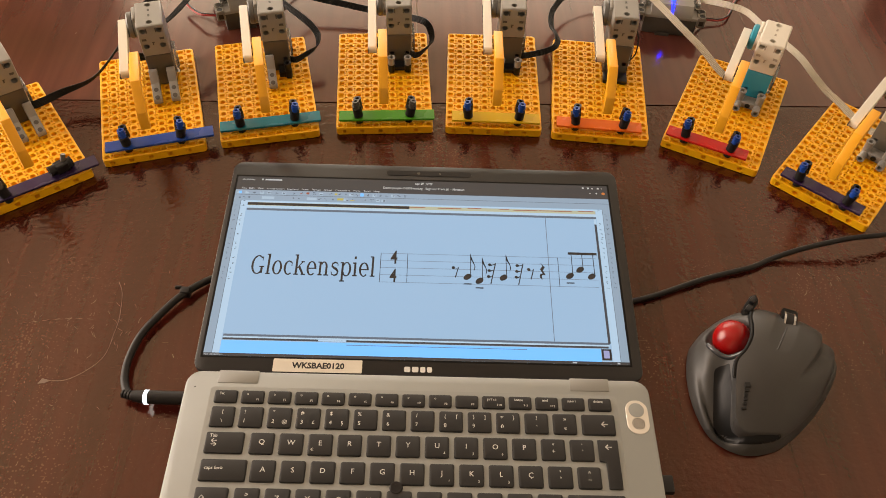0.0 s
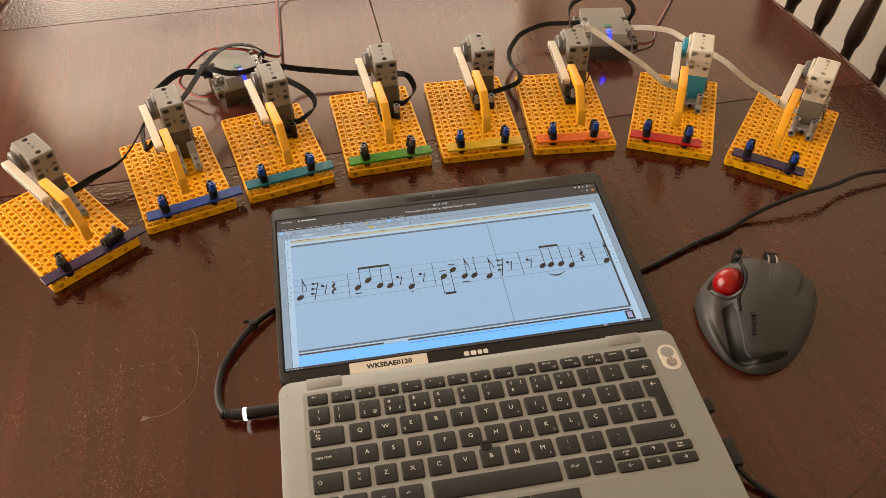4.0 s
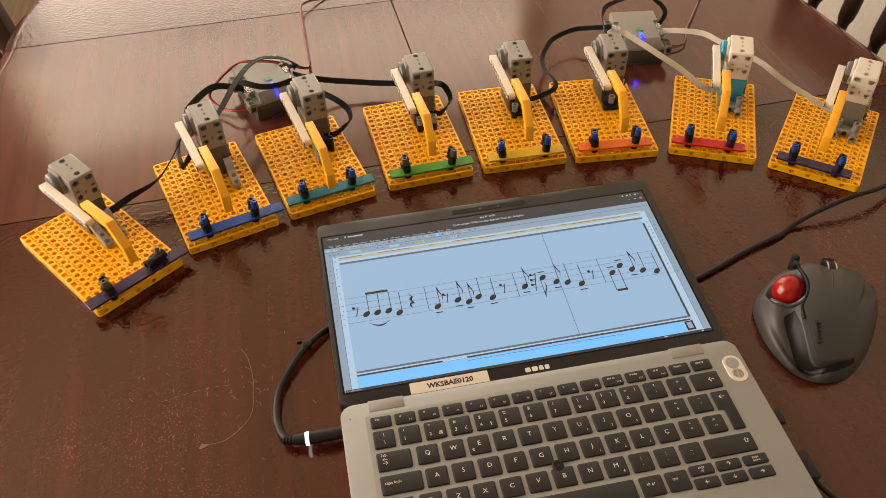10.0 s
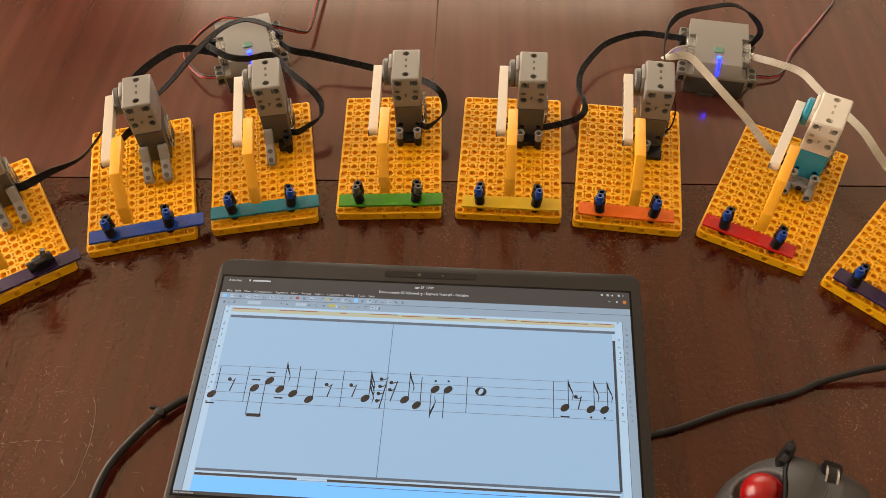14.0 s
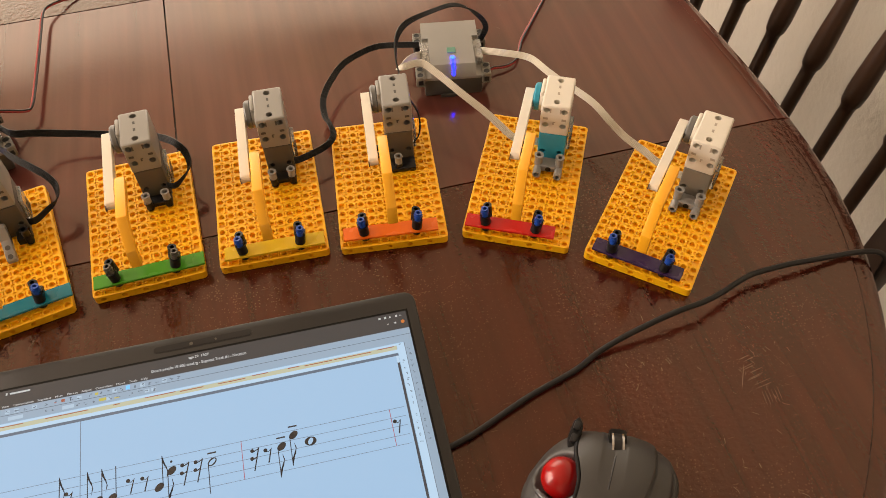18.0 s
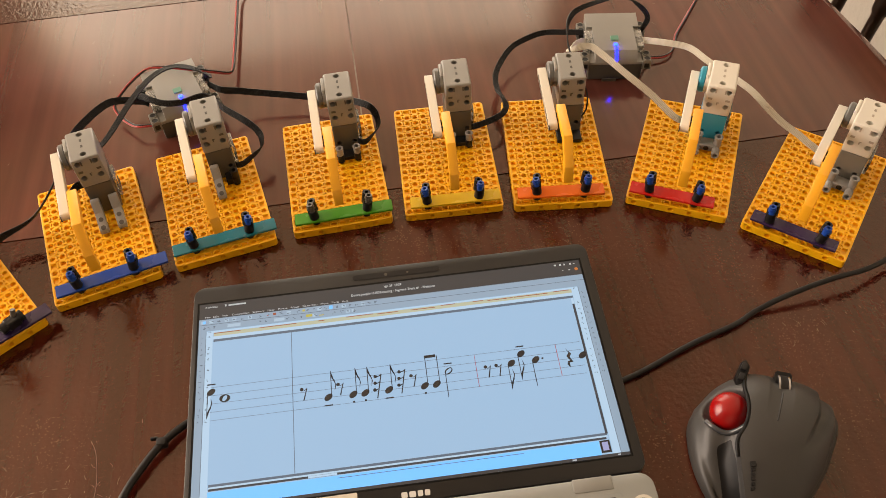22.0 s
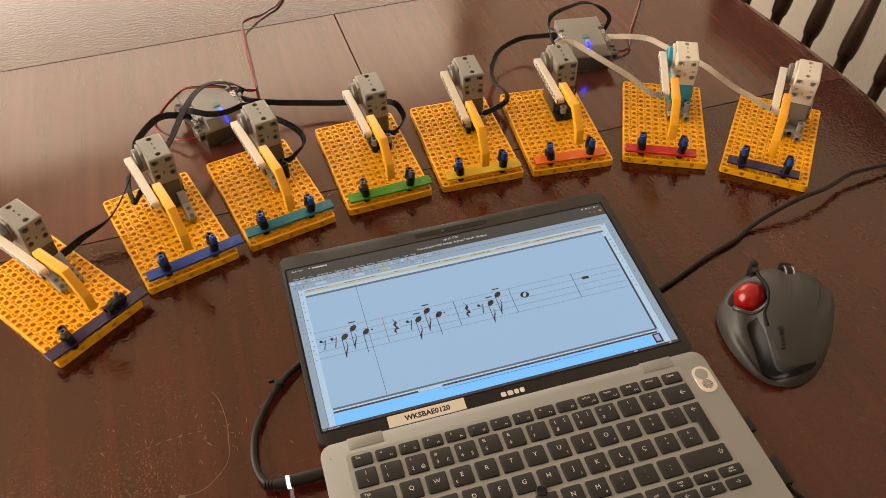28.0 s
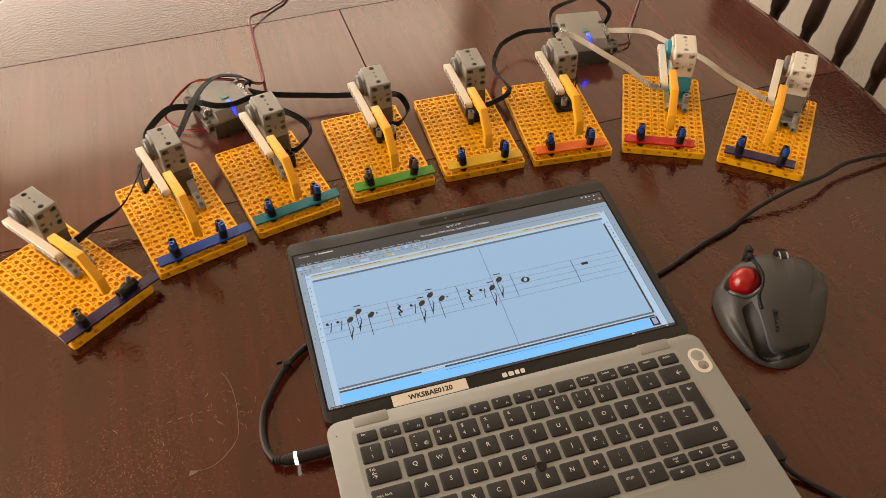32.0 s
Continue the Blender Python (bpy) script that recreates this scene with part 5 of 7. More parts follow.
def mouse_height(x, y, hollow=1.0):
    """The mouse's surface; hollow gives the shell its valley and the ball's bed, which the covers bridge."""
    f = min(1.0, share_out(x, y))
    back = -y * 1000 - 12
    z = (0.0405 - 0.00026 * 6.0 * math.log(1 + math.exp(back / 6.0))) * max(0.0, 1 - f ** 3.0) ** 0.60
    edge = min(1.0, (1 - f) * 9)
    if hollow:
        z -= 0.0115 * edge * math.exp(-(near_line(x, y, VALLEY) / 0.0105) ** 2)
        # the thumb's wing is lower and flatter than the palm's dome
        z -= 0.0050 * edge * soft_step((-0.022 - x) / 0.016)
        z -= 0.020 * edge * max(0.0, 1 - (math.hypot(x - BED[0], y - BED[1]) / 0.0166) ** 2)
    for line, end, deep in ((RIDGES[0], -0.026, 0.0088), (RIDGES[1], -0.040, 0.0080)):
        d = beside(x, y, line)
        if d > 0:
            z -= deep * edge * max(0.0, 1 - d / 0.0140) ** 1.2 * soft_step(d / 0.0034) * soft_step((y - end) / 0.022)
    z -= 0.0019 * max(0.0, 1 - near_line(x, y, CHANNEL) / 0.0080) ** 0.7 * (0.3 + 0.7 * min(1, max(0, (y - 0.002) / 0.02)))
    return max(z, 0.0) + 0.001


bm = bmesh.new()
rows = []
for k in range(36):
    f = 1 - k / 36
    rows.append([bm.verts.new((MC.x + (p.x - MC.x) * f, MC.y + (p.y - MC.y) * f, mouse_height(MC.x + (p.x - MC.x) * f, MC.y + (p.y - MC.y) * f))) for p in MOUSE_LINE])
for p, s in zip(rows, rows[1:]):
    for i in range(len(p)):
        n = (i + 1) % len(p)
        bm.faces.new((p[i], p[n], s[n], s[i]))
bm.faces.new(rows[-1])
bm.faces.new(rows[0])
part("shell", bm, MOUSE_GREY, mouse, "matt grey shell with a thumb rest", 60)


EDGE_OUT = 0.935


def mouse_patch(region, lift, deep=0.0022, hollow=0.0, cell=0.0011):
    """A cover over a region of the mouse, with a clean edge that turns down to the shell."""
    line = [(p.x, p.y) for p in glide([Vector((x, y, 0)) for x, y in region] + [Vector((*region[0], 0))], 5)[:-1]]
    shut = line + line[:1]

    def inside(x, y):
        odd = False
        for (ax, ay), (bx, by) in zip(shut, shut[1:]):
            if (ay > y) != (by > y) and x < ax + (y - ay) * (bx - ax) / (by - ay):
                odd = not odd
        return odd
    bm, grid = bmesh.new(), {}

    def corner(i, j):
        if (i, j) not in grid:
            grid[i, j] = bm.verts.new((i * cell, j * cell, 0))
        return grid[i, j]
    reach = int(0.066 / cell)
    for i in range(-reach, reach):
        for j in range(-reach, reach):
            if inside((i + 0.5) * cell, (j + 0.5) * cell) and share_out((i + 0.5) * cell, (j + 0.5) * cell) < EDGE_OUT:
                bm.faces.new((corner(i, j), corner(i + 1, j), corner(i + 1, j + 1), corner(i, j + 1)))
    rim = [e for e in bm.edges if len(e.link_faces) == 1]
    for v in {v for e in rim for v in e.verts}:
        best, spot = 9.0, v.co.copy()
        for (ax, ay), (bx, by) in zip(shut, shut[1:]):
            dx, dy = bx - ax, by - ay
            t = min(1, max(0, ((v.co.x - ax) * dx + (v.co.y - ay) * dy) / max(dx * dx + dy * dy, 1e-12)))
            d = math.hypot(v.co.x - ax - t * dx, v.co.y - ay - t * dy)
            if d < best:
                best, spot = d, Vector((ax + t * dx, ay + t * dy, 0))
        if best < 0.0016:
            v.co = spot
        f = share_out(v.co.x, v.co.y)
        if f > EDGE_OUT - 0.03:
            v.co = MC + (v.co - MC) * (EDGE_OUT / f)
    for v in bm.verts:
        v.co.z = mouse_height(v.co.x, v.co.y, hollow) + lift
    got = bmesh.ops.extrude_edge_only(bm, edges=rim)["geom"]
    bmesh.ops.translate(bm, verts=[v for v in got if isinstance(v, bmesh.types.BMVert)], vec=(0, 0, -lift - deep))
    return bm


PALM_EDGE = [(0.0035, 0.046), (-0.004, 0.036), (-0.0085, 0.027), (-0.0105, 0.018), (-0.0135, 0.008), (-0.0195, -0.002), (-0.0270, -0.010), (-0.0295, -0.020), (-0.0308, -0.031), (-0.0312, -0.043), (-0.0285, -0.0495), (-0.0235, -0.0525),
             (-0.014, -0.0530), (0.0040, -0.0512)]
part("palm_cover", mouse_patch(PALM_EDGE + [(0.014, -0.046), (0.030, -0.030), (0.045, -0.012), (0.053, 0.005), (0.047, 0.022), (0.032, 0.037), (0.018, 0.0445), (0.0085, 0.0480)], 0.0024, 0.007, 0.0, 0.0008), MOUSE_GREY, mouse, "smooth grey palm cover", 60)


TRIM = [(-0.0270, -0.0030), (-0.0278, -0.0080)] + [(x + 0.0006, y) for x, y in PALM_EDGE[7:]] + [(0.0110, -0.0500), (-0.0020, -0.0565), (-0.0160, -0.0590), (-0.0290, -0.0570), (-0.0375, -0.0490), (-0.0398, -0.0380), (-0.0390, -0.0250),
                                                                              (-0.0380, -0.0140), (-0.0360, -0.0050)]
part("side_trim", mouse_patch(TRIM, 0.0003, 0.001, 1.0), MOUSE_DARK, mouse, "glossy black trim in the hollow below the ball", 60)
BALL_AT = Vector((-0.0204, 0.0176, 0.0238))
line = []
for a in range(190, 336, 8):
    x, y = BED[0] + 0.0162 * math.cos(radians(a)), BED[1] + 0.0162 * math.sin(radians(a))
    line.append(Vector((x, y, mouse_height(x, y) + 0.0006)))
part("ball_socket", cord(bmesh.new(), line, 0.0019, 12, 3), SOCKET_GLOSS, mouse, "glossy socket lip")
line = []
for x, y in PALM_EDGE[:8]:
    line.append(Vector((x - 0.0012, y, mouse_height(x, y, 0.0) + 0.0008)))
part("palm_rim", cord(bmesh.new(), line, 0.0014, 12, 5), MOUSE_DARK, mouse, "glossy black rim of the palm cover")
bm = bmesh.new()
bmesh.ops.create_uvsphere(bm, u_segments=36, v_segments=20, radius=0.0140, matrix=Matrix.Translation(BALL_AT))
part("ball", bm, BALL, mouse, "glossy red ball", 180)
TURN = Matrix.Translation((0.0185, 0.0265, 0)) @ Matrix.Rotation(radians(-20), 4, "Z")
def turned(bm):
    bm.transform(TURN)
    return bm


TOPZ = mouse_height(0.0185, 0.0265) + 0.0010
wheel = part("scroll_wheel", turned(rod(bmesh.new(), (-0.0036, 0, TOPZ - 0.0062), (0.0036, 0, TOPZ - 0.0062), 0.0110, None, 30)), RUBBER, mouse)
bm = bmesh.new()
for x in (-0.0038, 0.0028):
    ring(bm, (x - 0.0004, 0, TOPZ - 0.0062), (x + 0.0010, 0, TOPZ - 0.0062), 0.0113, 0.0090, 30)
part("wheel_rim", turned(bm), CHROME, wheel, "silver wheel rims")
part("wheel_slot", turned(prism(bmesh.new(), rounded(-0.0056, 0.0056, -0.0112, 0.0112, 0.002), "z", TOPZ - 0.004, TOPZ + 0.0012)), MOUSE_DARK, mouse)
line = [Vector((0.0185 + (0.0005 - 0.0185) * f, 0.0265 + (-0.0024 - 0.0265) * f, 0)) for f in (0.28, 0.45, 0.62, 0.8, 1.0)]
part("button_gap", cord(bmesh.new(), [Vector((p.x, p.y, mouse_height(p.x, p.y, 0.0) + 0.0022)) for p in line], 0.0006, 6, 2), BLACK, mouse)
nose = [(-0.0085, 0.0310), (-0.0122, 0.0345), (-0.0090, 0.0425), (-0.0025, 0.0510), (0.0022, 0.0530), (0.0028, 0.0465), (-0.0040, 0.0368)]
block = part("side_button_block", prism(bmesh.new(), nose, "z", 0.012, 0.0318, 0.001), MOUSE_DARK, mouse, "black block of side buttons", 30)
for x, y in ((-0.0068, 0.0385), (-0.0020, 0.0462)):
    bm = B(-0.0022, 0.0022, -0.0032, 0.0032, 0.030, 0.0345, 0.0012)
    bm.transform(Matrix.Translation((x, y, 0)) @ Matrix.Rotation(radians(-38), 4, "Z"))
    part("side_button", bm, BLACK, block)
# maker's mark as a row of plain bars
bm = bmesh.new()
for k, (w, d) in enumerate(((0.0030, 0.0026), (0.0024, 0.0016), (0.0018, 0.0014), (0.0018, 0.0016), (0.0018, 0.0014), (0.0024, 0.0012))):
    cx, cy = -0.0236 - k * 0.0006, -0.0285 - k * 0.0025
    w, d = w * 1.2, d * 1.25
    top = max(mouse_height(cx - w / 2, cy, 0.0), mouse_height(cx + w / 2, cy + d, 0.0)) + 0.0028
    box(bm, cx - w / 2, cx + w / 2, cy, cy + d, top - 0.002, top - 0.0003)
part("maker_mark", bm, BLACK, mouse, "small black maker's mark")


# ---- the playing units: plate, tone bar, motor and hammer ----
PW, PD, PH, N, M = 0.0866, 0.1376, 0.0082, 11, 17


def plate_mesh():
    """A plate of 11 by 17 holes with slits between them, and a rim whose sides have pin holes."""
    bm = bmesh.new()
    cw, cd, slit, e = PW / N, PD / M, 0.0011, 0.0010
    r0, lip, ch, low, deep = 0.00238, 0.00034, 0.00120, PH - 0.0008, PH - 0.0031
    for j in range(M):
        for i in range(N):
            x0, y0 = -PW / 2 + i * cw, -PD / 2 + j * cd
            xa, xb = (x0 + slit / 2 if i else x0 + e), (x0 + cw - slit / 2 if i < N - 1 else x0 + cw - e)
            ya, yb = (y0 if j else y0 + e), (y0 + cd if j < M - 1 else y0 + cd - e)
            cx, cy = x0 + cw / 2, y0 + cd / 2
            # an eight-sided land round the hole; where four lands meet lies a small sunk star
            lands, corners = [], []
            for px, py, sx, sy, flip in ((xb, yb, 1, 1, 0), (xa, yb, -1, 1, 1), (xa, ya, -1, -1, 0), (xb, ya, 1, -1, 1)):
                edge = (px in (x0 + e, x0 + cw - e)) or (py in (y0 + e, y0 + cd - e))
                c = 0.00004 if edge else ch
                duo = [(px, py - sy * c), (px - sx * c, py)]
                if flip:
                    duo.reverse()
                p, q = duo
                corners.append((len(lands), (px, py)))
                lands += [p, ((p[0] + q[0]) / 2 - sx * c * 0.10, (p[1] + q[1]) / 2 - sy * c * 0.10), q]
                lands.append({0: (cx, yb), 1: (xa, cy), 2: (cx, ya), 3: (xb, cy)}[len(corners) - 1])
            seg = len(lands)
            rows = [[], [], [], []]
            # along the border every second place is a shallow oblong pocket
            pocket = (i in (0, N - 1) and j % 2 == 1) or (j in (0, M - 1) and i % 2 == 1)
            wide, long = ((0.0021, 0.0028) if i in (0, N - 1) else (0.0028, 0.0021))
            for lx, ly in lands:
                d = math.hypot(lx - cx, ly - cy)
                dx, dy = (lx - cx) / d, (ly - cy) / d
                rows[0].append(bm.verts.new((lx, ly, PH)))
                for row, r, z in ((1, r0 + lip, PH), (2, r0, PH - lip), (3, r0, deep)):
                    if pocket:
                        g = min(wide / max(abs(dx), 1e-6), long / max(abs(dy), 1e-6)) + (lip if row == 1 else 0)
                        rows[row].append(bm.verts.new((cx + dx * g, cy + dy * g, z if row < 3 else PH - 0.0022)))
                    else:
                        rows[row].append(bm.verts.new((cx + dx * r, cy + dy * r, z)))
            for p, s in zip(rows, rows[1:]):
                for k in range(seg):
                    bm.faces.new((p[k], p[(k + 1) % seg], s[(k + 1) % seg], s[k]))
            bm.faces.new(rows[3])
            for k, (px, py) in corners:
                sunk = [bm.verts.new((*lands[k + n], low)) for n in range(3)]
                for n in (0, 1):
                    bm.faces.new((rows[0][k + n], rows[0][k + n + 1], sunk[n + 1], sunk[n]))
                bm.faces.new((*sunk, bm.verts.new((px, py, low))))
            if i < N - 1:
                sa, sb = xb, xb + slit
                m0, m1 = cy - 0.0019, cy + 0.0019
                for q0, q1, z in ((ya + ch, m0, PH), (m1, yb - ch, PH), (ya, ya + ch, low), (yb - ch, yb, low)):
                    bm.faces.new([bm.verts.new(v) for v in ((sa, q0, z), (sb, q0, z), (sb, q1, z), (sa, q1, z))])
                for q in (ya + ch, yb - ch):
                    bm.faces.new([bm.verts.new(v) for v in ((sa, q, PH), (sb, q, PH), (sb, q, low), (sa, q, low))])
                lo = PH - 0.0012
                for quad in (((sa, m0, PH), (sa, m1, PH), (sa, m1, lo), (sa, m0, lo)), ((sb, m0, PH), (sb, m1, PH), (sb, m1, lo), (sb, m0, lo)),
                             ((sa, m0, PH), (sb, m0, PH), (sb, m0, lo), (sa, m0, lo)), ((sa, m1, PH), (sb, m1, PH), (sb, m1, lo), (sa, m1, lo)), ((sa, m0, lo), (sb, m0, lo), (sb, m1, lo), (sa, m1, lo))):
                    bm.faces.new([bm.verts.new(v) for v in quad])
    # rim: rounded corners, straight sides with holes
    r = 0.0032
    for x0, x1, y0, y1, ux, uy, n in ((-PW / 2 + r, -PD / 2, 0, 0, (1, 0, 0), PW - 2 * r, 10), (PW / 2 - r, PD / 2, 0, 0, (-1, 0, 0), PW - 2 * r, 10),
                                      (PW / 2, -PD / 2 + r, 0, 0, (0, 1, 0), PD - 2 * r, 16), (-PW / 2, PD / 2 - r, 0, 0, (0, -1, 0), PD - 2 * r, 16)):
        w = uy / n
        panel(bm, (x0, x1, 0.0006), ux, (0, 0, 1), [w] * n, [PH - 0.0008], {(k, 0) for k in range(0, n, 2)} if n == 10 else {(k, 0) for k in range(1, n, 2)}, 0.0024, 0.004, 10)
    out = rounded(-PW / 2, PW / 2, -PD / 2, PD / 2, r, 6)
    for k in range(4):
        arc = out[k * 7:(k + 1) * 7]
        for (ax, ay), (bx, by) in zip(arc, arc[1:]):
            bm.faces.new([bm.verts.new(v) for v in ((ax, ay, 0.0006), (bx, by, 0.0006), (bx, by, PH - 0.0002), (ax, ay, PH - 0.0002))])
    ins = rounded(-PW / 2 + 0.0005, PW / 2 - 0.0005, -PD / 2 + 0.0005, PD / 2 - 0.0005, r - 0.0005, 6)
    ins2 = rounded(-PW / 2 + 0.0010, PW / 2 - 0.0010, -PD / 2 + 0.0010, PD / 2 - 0.0010, r - 0.0010, 6)
    lo = [bm.verts.new((x, y, PH - 0.0002)) for x, y in out]
    hi = [bm.verts.new((x, y, PH)) for x, y in ins]
    dn = [bm.verts.new((x, y, PH)) for x, y in ins2]
    for k in range(len(out)):
        n = (k + 1) % len(out)
        bm.faces.new((lo[k], lo[n], hi[n], hi[k]))
        bm.faces.new((hi[k], hi[n], dn[n], dn[k]))
    bm.faces.new([bm.verts.new((x, y, 0.0006)) for x, y in out])
    for sx in (-1, 1):
        for sy in (-1, 1):
            rod(bm, (sx * 0.036, sy * 0.060, 0.0), (sx * 0.036, sy * 0.060, 0.001), 0.003, None, 10)
    return mesh_of("base_plate", bm, YELLOW)


PLATE = plate_mesh()
# motor body in unit space: left face, right face, front, back, split height, top
MX0, MX1, MY0, MY1, MZS, MZT = 0.0036, 0.0272, 0.0197, 0.0570, 0.0418, 0.0733
PY, PZ = 0.0425, 0.0610


def motor_upper():
    bm = B(MX0, MX1, MY0, MY1, MZS, MZT, 0.0016, 2)
    (x0, x1), (y, _), (z0, z1) = unface(bm, (0, -1, 0))
    w, h = x1 - x0, z1 - z0
    panel(bm, (x0, y, z0), (1, 0, 0), (0, 0, 1), [0.0062, w - 0.0124, 0.0062], [h - 0.0224, 0.0062, 0.0097, 0.0062, 0.0003],
          {(0, 1), (2, 1), (0, 3), (2, 3)}, 0.0027, 0.006)
    (x0, x1), (y0, y1), (z, _) = unface(bm, (0, 0, 1))
    w, d = x1 - x0, y1 - y0
    panel(bm, (x0, y0, z), (1, 0, 0), (0, 1, 0), [(w - 0.0062) / 2, 0.0062, (w - 0.0062) / 2], [0.0012, 0.0062, d - 0.0146, 0.0062, 0.0010],
          {(1, 1), (1, 3)}, 0.0027, 0.006)
    return bm


def motor_slot_shades():
    """Dark boxes that stand in for shade in the motor's front and top slots."""
    f0, f1 = MY0 - 0.0002, MY0 + 0.002
    out = [(x0, x1, f0, f1, MZT - 0.0072, MZT - 0.0026) for x0, x1 in ((0.0108, 0.0120), (0.0188, 0.0200))]
    out += [(x0, x1, f0, f1, MZT - 0.0150, MZT - 0.0128) for x0, x1 in ((0.0060, 0.0098), (0.0210, 0.0248))]
    out += [(0.0140, 0.0152, f0, f1, MZT - 0.0200, MZT - 0.0168), (0.0152, 0.0162, f0, f1, MZT - 0.0176, MZT - 0.0168)]
    return out + [(0.0146, 0.0164, y, y + 0.0030, MZT - 0.002, MZT + 0.0002) for y in (0.0340, 0.0418)]


def pin(bm, x, y, z0, z1, r=0.0031, slit=True):
    ring(bm, (x, y, z0), (x, y, z1 - 0.001), r, 0.0019, 14)
    ring(bm, (x, y, z1 - 0.0012), (x, y, z1), r + 0.0005, 0.0021, 14)
    return bm


def hammer_parts(unit, beam_mat):
    """Swings about the motor's axle: a straight beam of eleven holes and a twice-bent striker beside it."""
    bm = bmesh.new()
    ang = radians(3.0)
    n, pitch, hw = 11, 0.0080, 0.0036
    x0, x1 = -0.0126, -0.0050
    # side outline in (y, z) from the pivot, running forward
    y_back, y_front = 0.0070, -0.0760
    outl = [(y_back + hw * math.cos(radians(a)) - 0.003, hw * math.sin(radians(a))) for a in range(-90, 91, 15)]
    outl += [(y_front - hw * math.cos(radians(a)) + 0.003, hw * math.sin(radians(a))) for a in range(90, -91, -15)]
    prism(bm, outl, "x", x0, x1, 0.0004, 1)
    bm.transform(Matrix.Rotation(-ang, 4, "X"))
    beam = part("hammer", bm, beam_mat, unit, "straight cream beam on the motor's disc")
    beam.matrix_basis = pose(0, PY, PZ)
    # dark rings stand in for the shade inside the beam's holes
    holes = bmesh.new()
    for k in range(11):
        y = 0.0035 - k * 0.0079
        if 0 < k < 11:
            ring(holes, (x0 - 0.0002, y, 0), (x0 + 0.0006, y, 0), 0.0026, 0.0016, 12)
    holes.transform(Matrix.Rotation(-ang, 4, "X"))
    part("pin_hole_shade", holes, DARK_GREY, beam)
    outer = [(-0.010, 0.0710), (-0.054, 0.0748), (-0.0722, 0.0560), (-0.0752, 0.0405)]
    inner = [(-0.0676, 0.0398), (-0.0655, 0.0520), (-0.0508, 0.0672), (-0.010, 0.0632)]
    pts = [(y - PY, z - PZ) for y, z in outer + inner]
    part("striker", prism(bmesh.new(), pts, "x", -0.0038, 0.0040, 0.0007, 2), YELLOW_ARM, beam, "yellow twice-bent striker beam")
    bm = rod(bmesh.new(), (-0.0070, -0.0600, 0.0040), (-0.0030, -0.0600, 0.0040), 0.0024)
    rod(bm, (-0.0070, -0.0680, 0.0044), (-0.0030, -0.0680, 0.0044), 0.0024)
    part("connector_pin", bm, BLACK, beam)
    return beam


def grey_feet(unit, xs):
    """Bent grey beams that brace the motor to the plate."""
    r, joints = 0.0036, ((0.0160, 0.0262), (0.0096, 0.0182), (-0.0046, 0.0120))
    for x in xs:
        bm = bmesh.new()
        for (ya, za), (yb, zb) in zip(joints, joints[1:]):
            lean = math.degrees(math.atan2(za - zb, ya - yb))
            pts = [(y + r * math.cos(radians(lean + a)), z + r * math.sin(radians(lean + a))) for y, z, a0 in ((ya, za, -90), (yb, zb, 90)) for a in range(a0, a0 + 181, 20)]
            prism(bm, pts, "x", x, x + 0.0074, 0.0007, 2)
        foot = part("foot_beam", bm, MID_GREY, unit, "bent grey brace")
        # dark discs in place of the shaded holes of the brace
        bm = bmesh.new()
        for y, z, n in ((0.0130, 0.0222, Vector((0, -0.78, 0.62))), (0.0030, 0.0153, Vector((0, -0.40, 0.92))), (-0.0040, 0.0122, Vector((0, -0.40, 0.92)))):
            rod(bm, Vector((x + 0.0037, y, z)) + n * r * 0.5, Vector((x + 0.0037, y, z)) + n * r * 1.03, 0.0021)
        part("pin_hole_shade", bm, DARK_GREY, foot)


def pin_feet(unit, xs, low, high):
    for x in xs:
        foot = part("foot_pin", pin(bmesh.new(), x, 0.0100, 0.0082, 0.0165), low, unit)
        part("pin_end", pin(bmesh.new(), x, 0.0100, 0.0165, 0.0245), high, foot)


def frame_foot(unit, mat):
    """A low connector frame with upright and forward tubes."""
    bm = B(0.0050, 0.0258, 0.0085, 0.0194, 0.0084, 0.0150, 0.001)
    for x in (0.0066, 0.0242):
        pin(bm, x, 0.0122, 0.0130, 0.0245, 0.0034)
        ring(bm, (x, 0.0092, 0.0116), (x, 0.0005, 0.0116), 0.0034, 0.0021)
    foot = part("foot_frame", bm, mat, unit, "grey connector frame")
    # black disc for the shade inside the frame's middle hole
    part("pin_hole_shade", rod(bmesh.new(), (0.0154, 0.0089, 0.0118), (0.0154, 0.0081, 0.0118), 0.0024), BLACK, foot)


def tone_bar(unit, k, x, length, y, tilt, z=0.0125):
    bm = prism(bmesh.new(), rounded(-length / 2, length / 2, -0.0062, 0.0062, 0.0006, 2), "z", 0, 0.0022, 0.0003, 1)
    bar = part("tone_bar", bm, BARS[k], unit)
    bar.matrix_basis = pose(x, y, z, 0, 0, tilt)


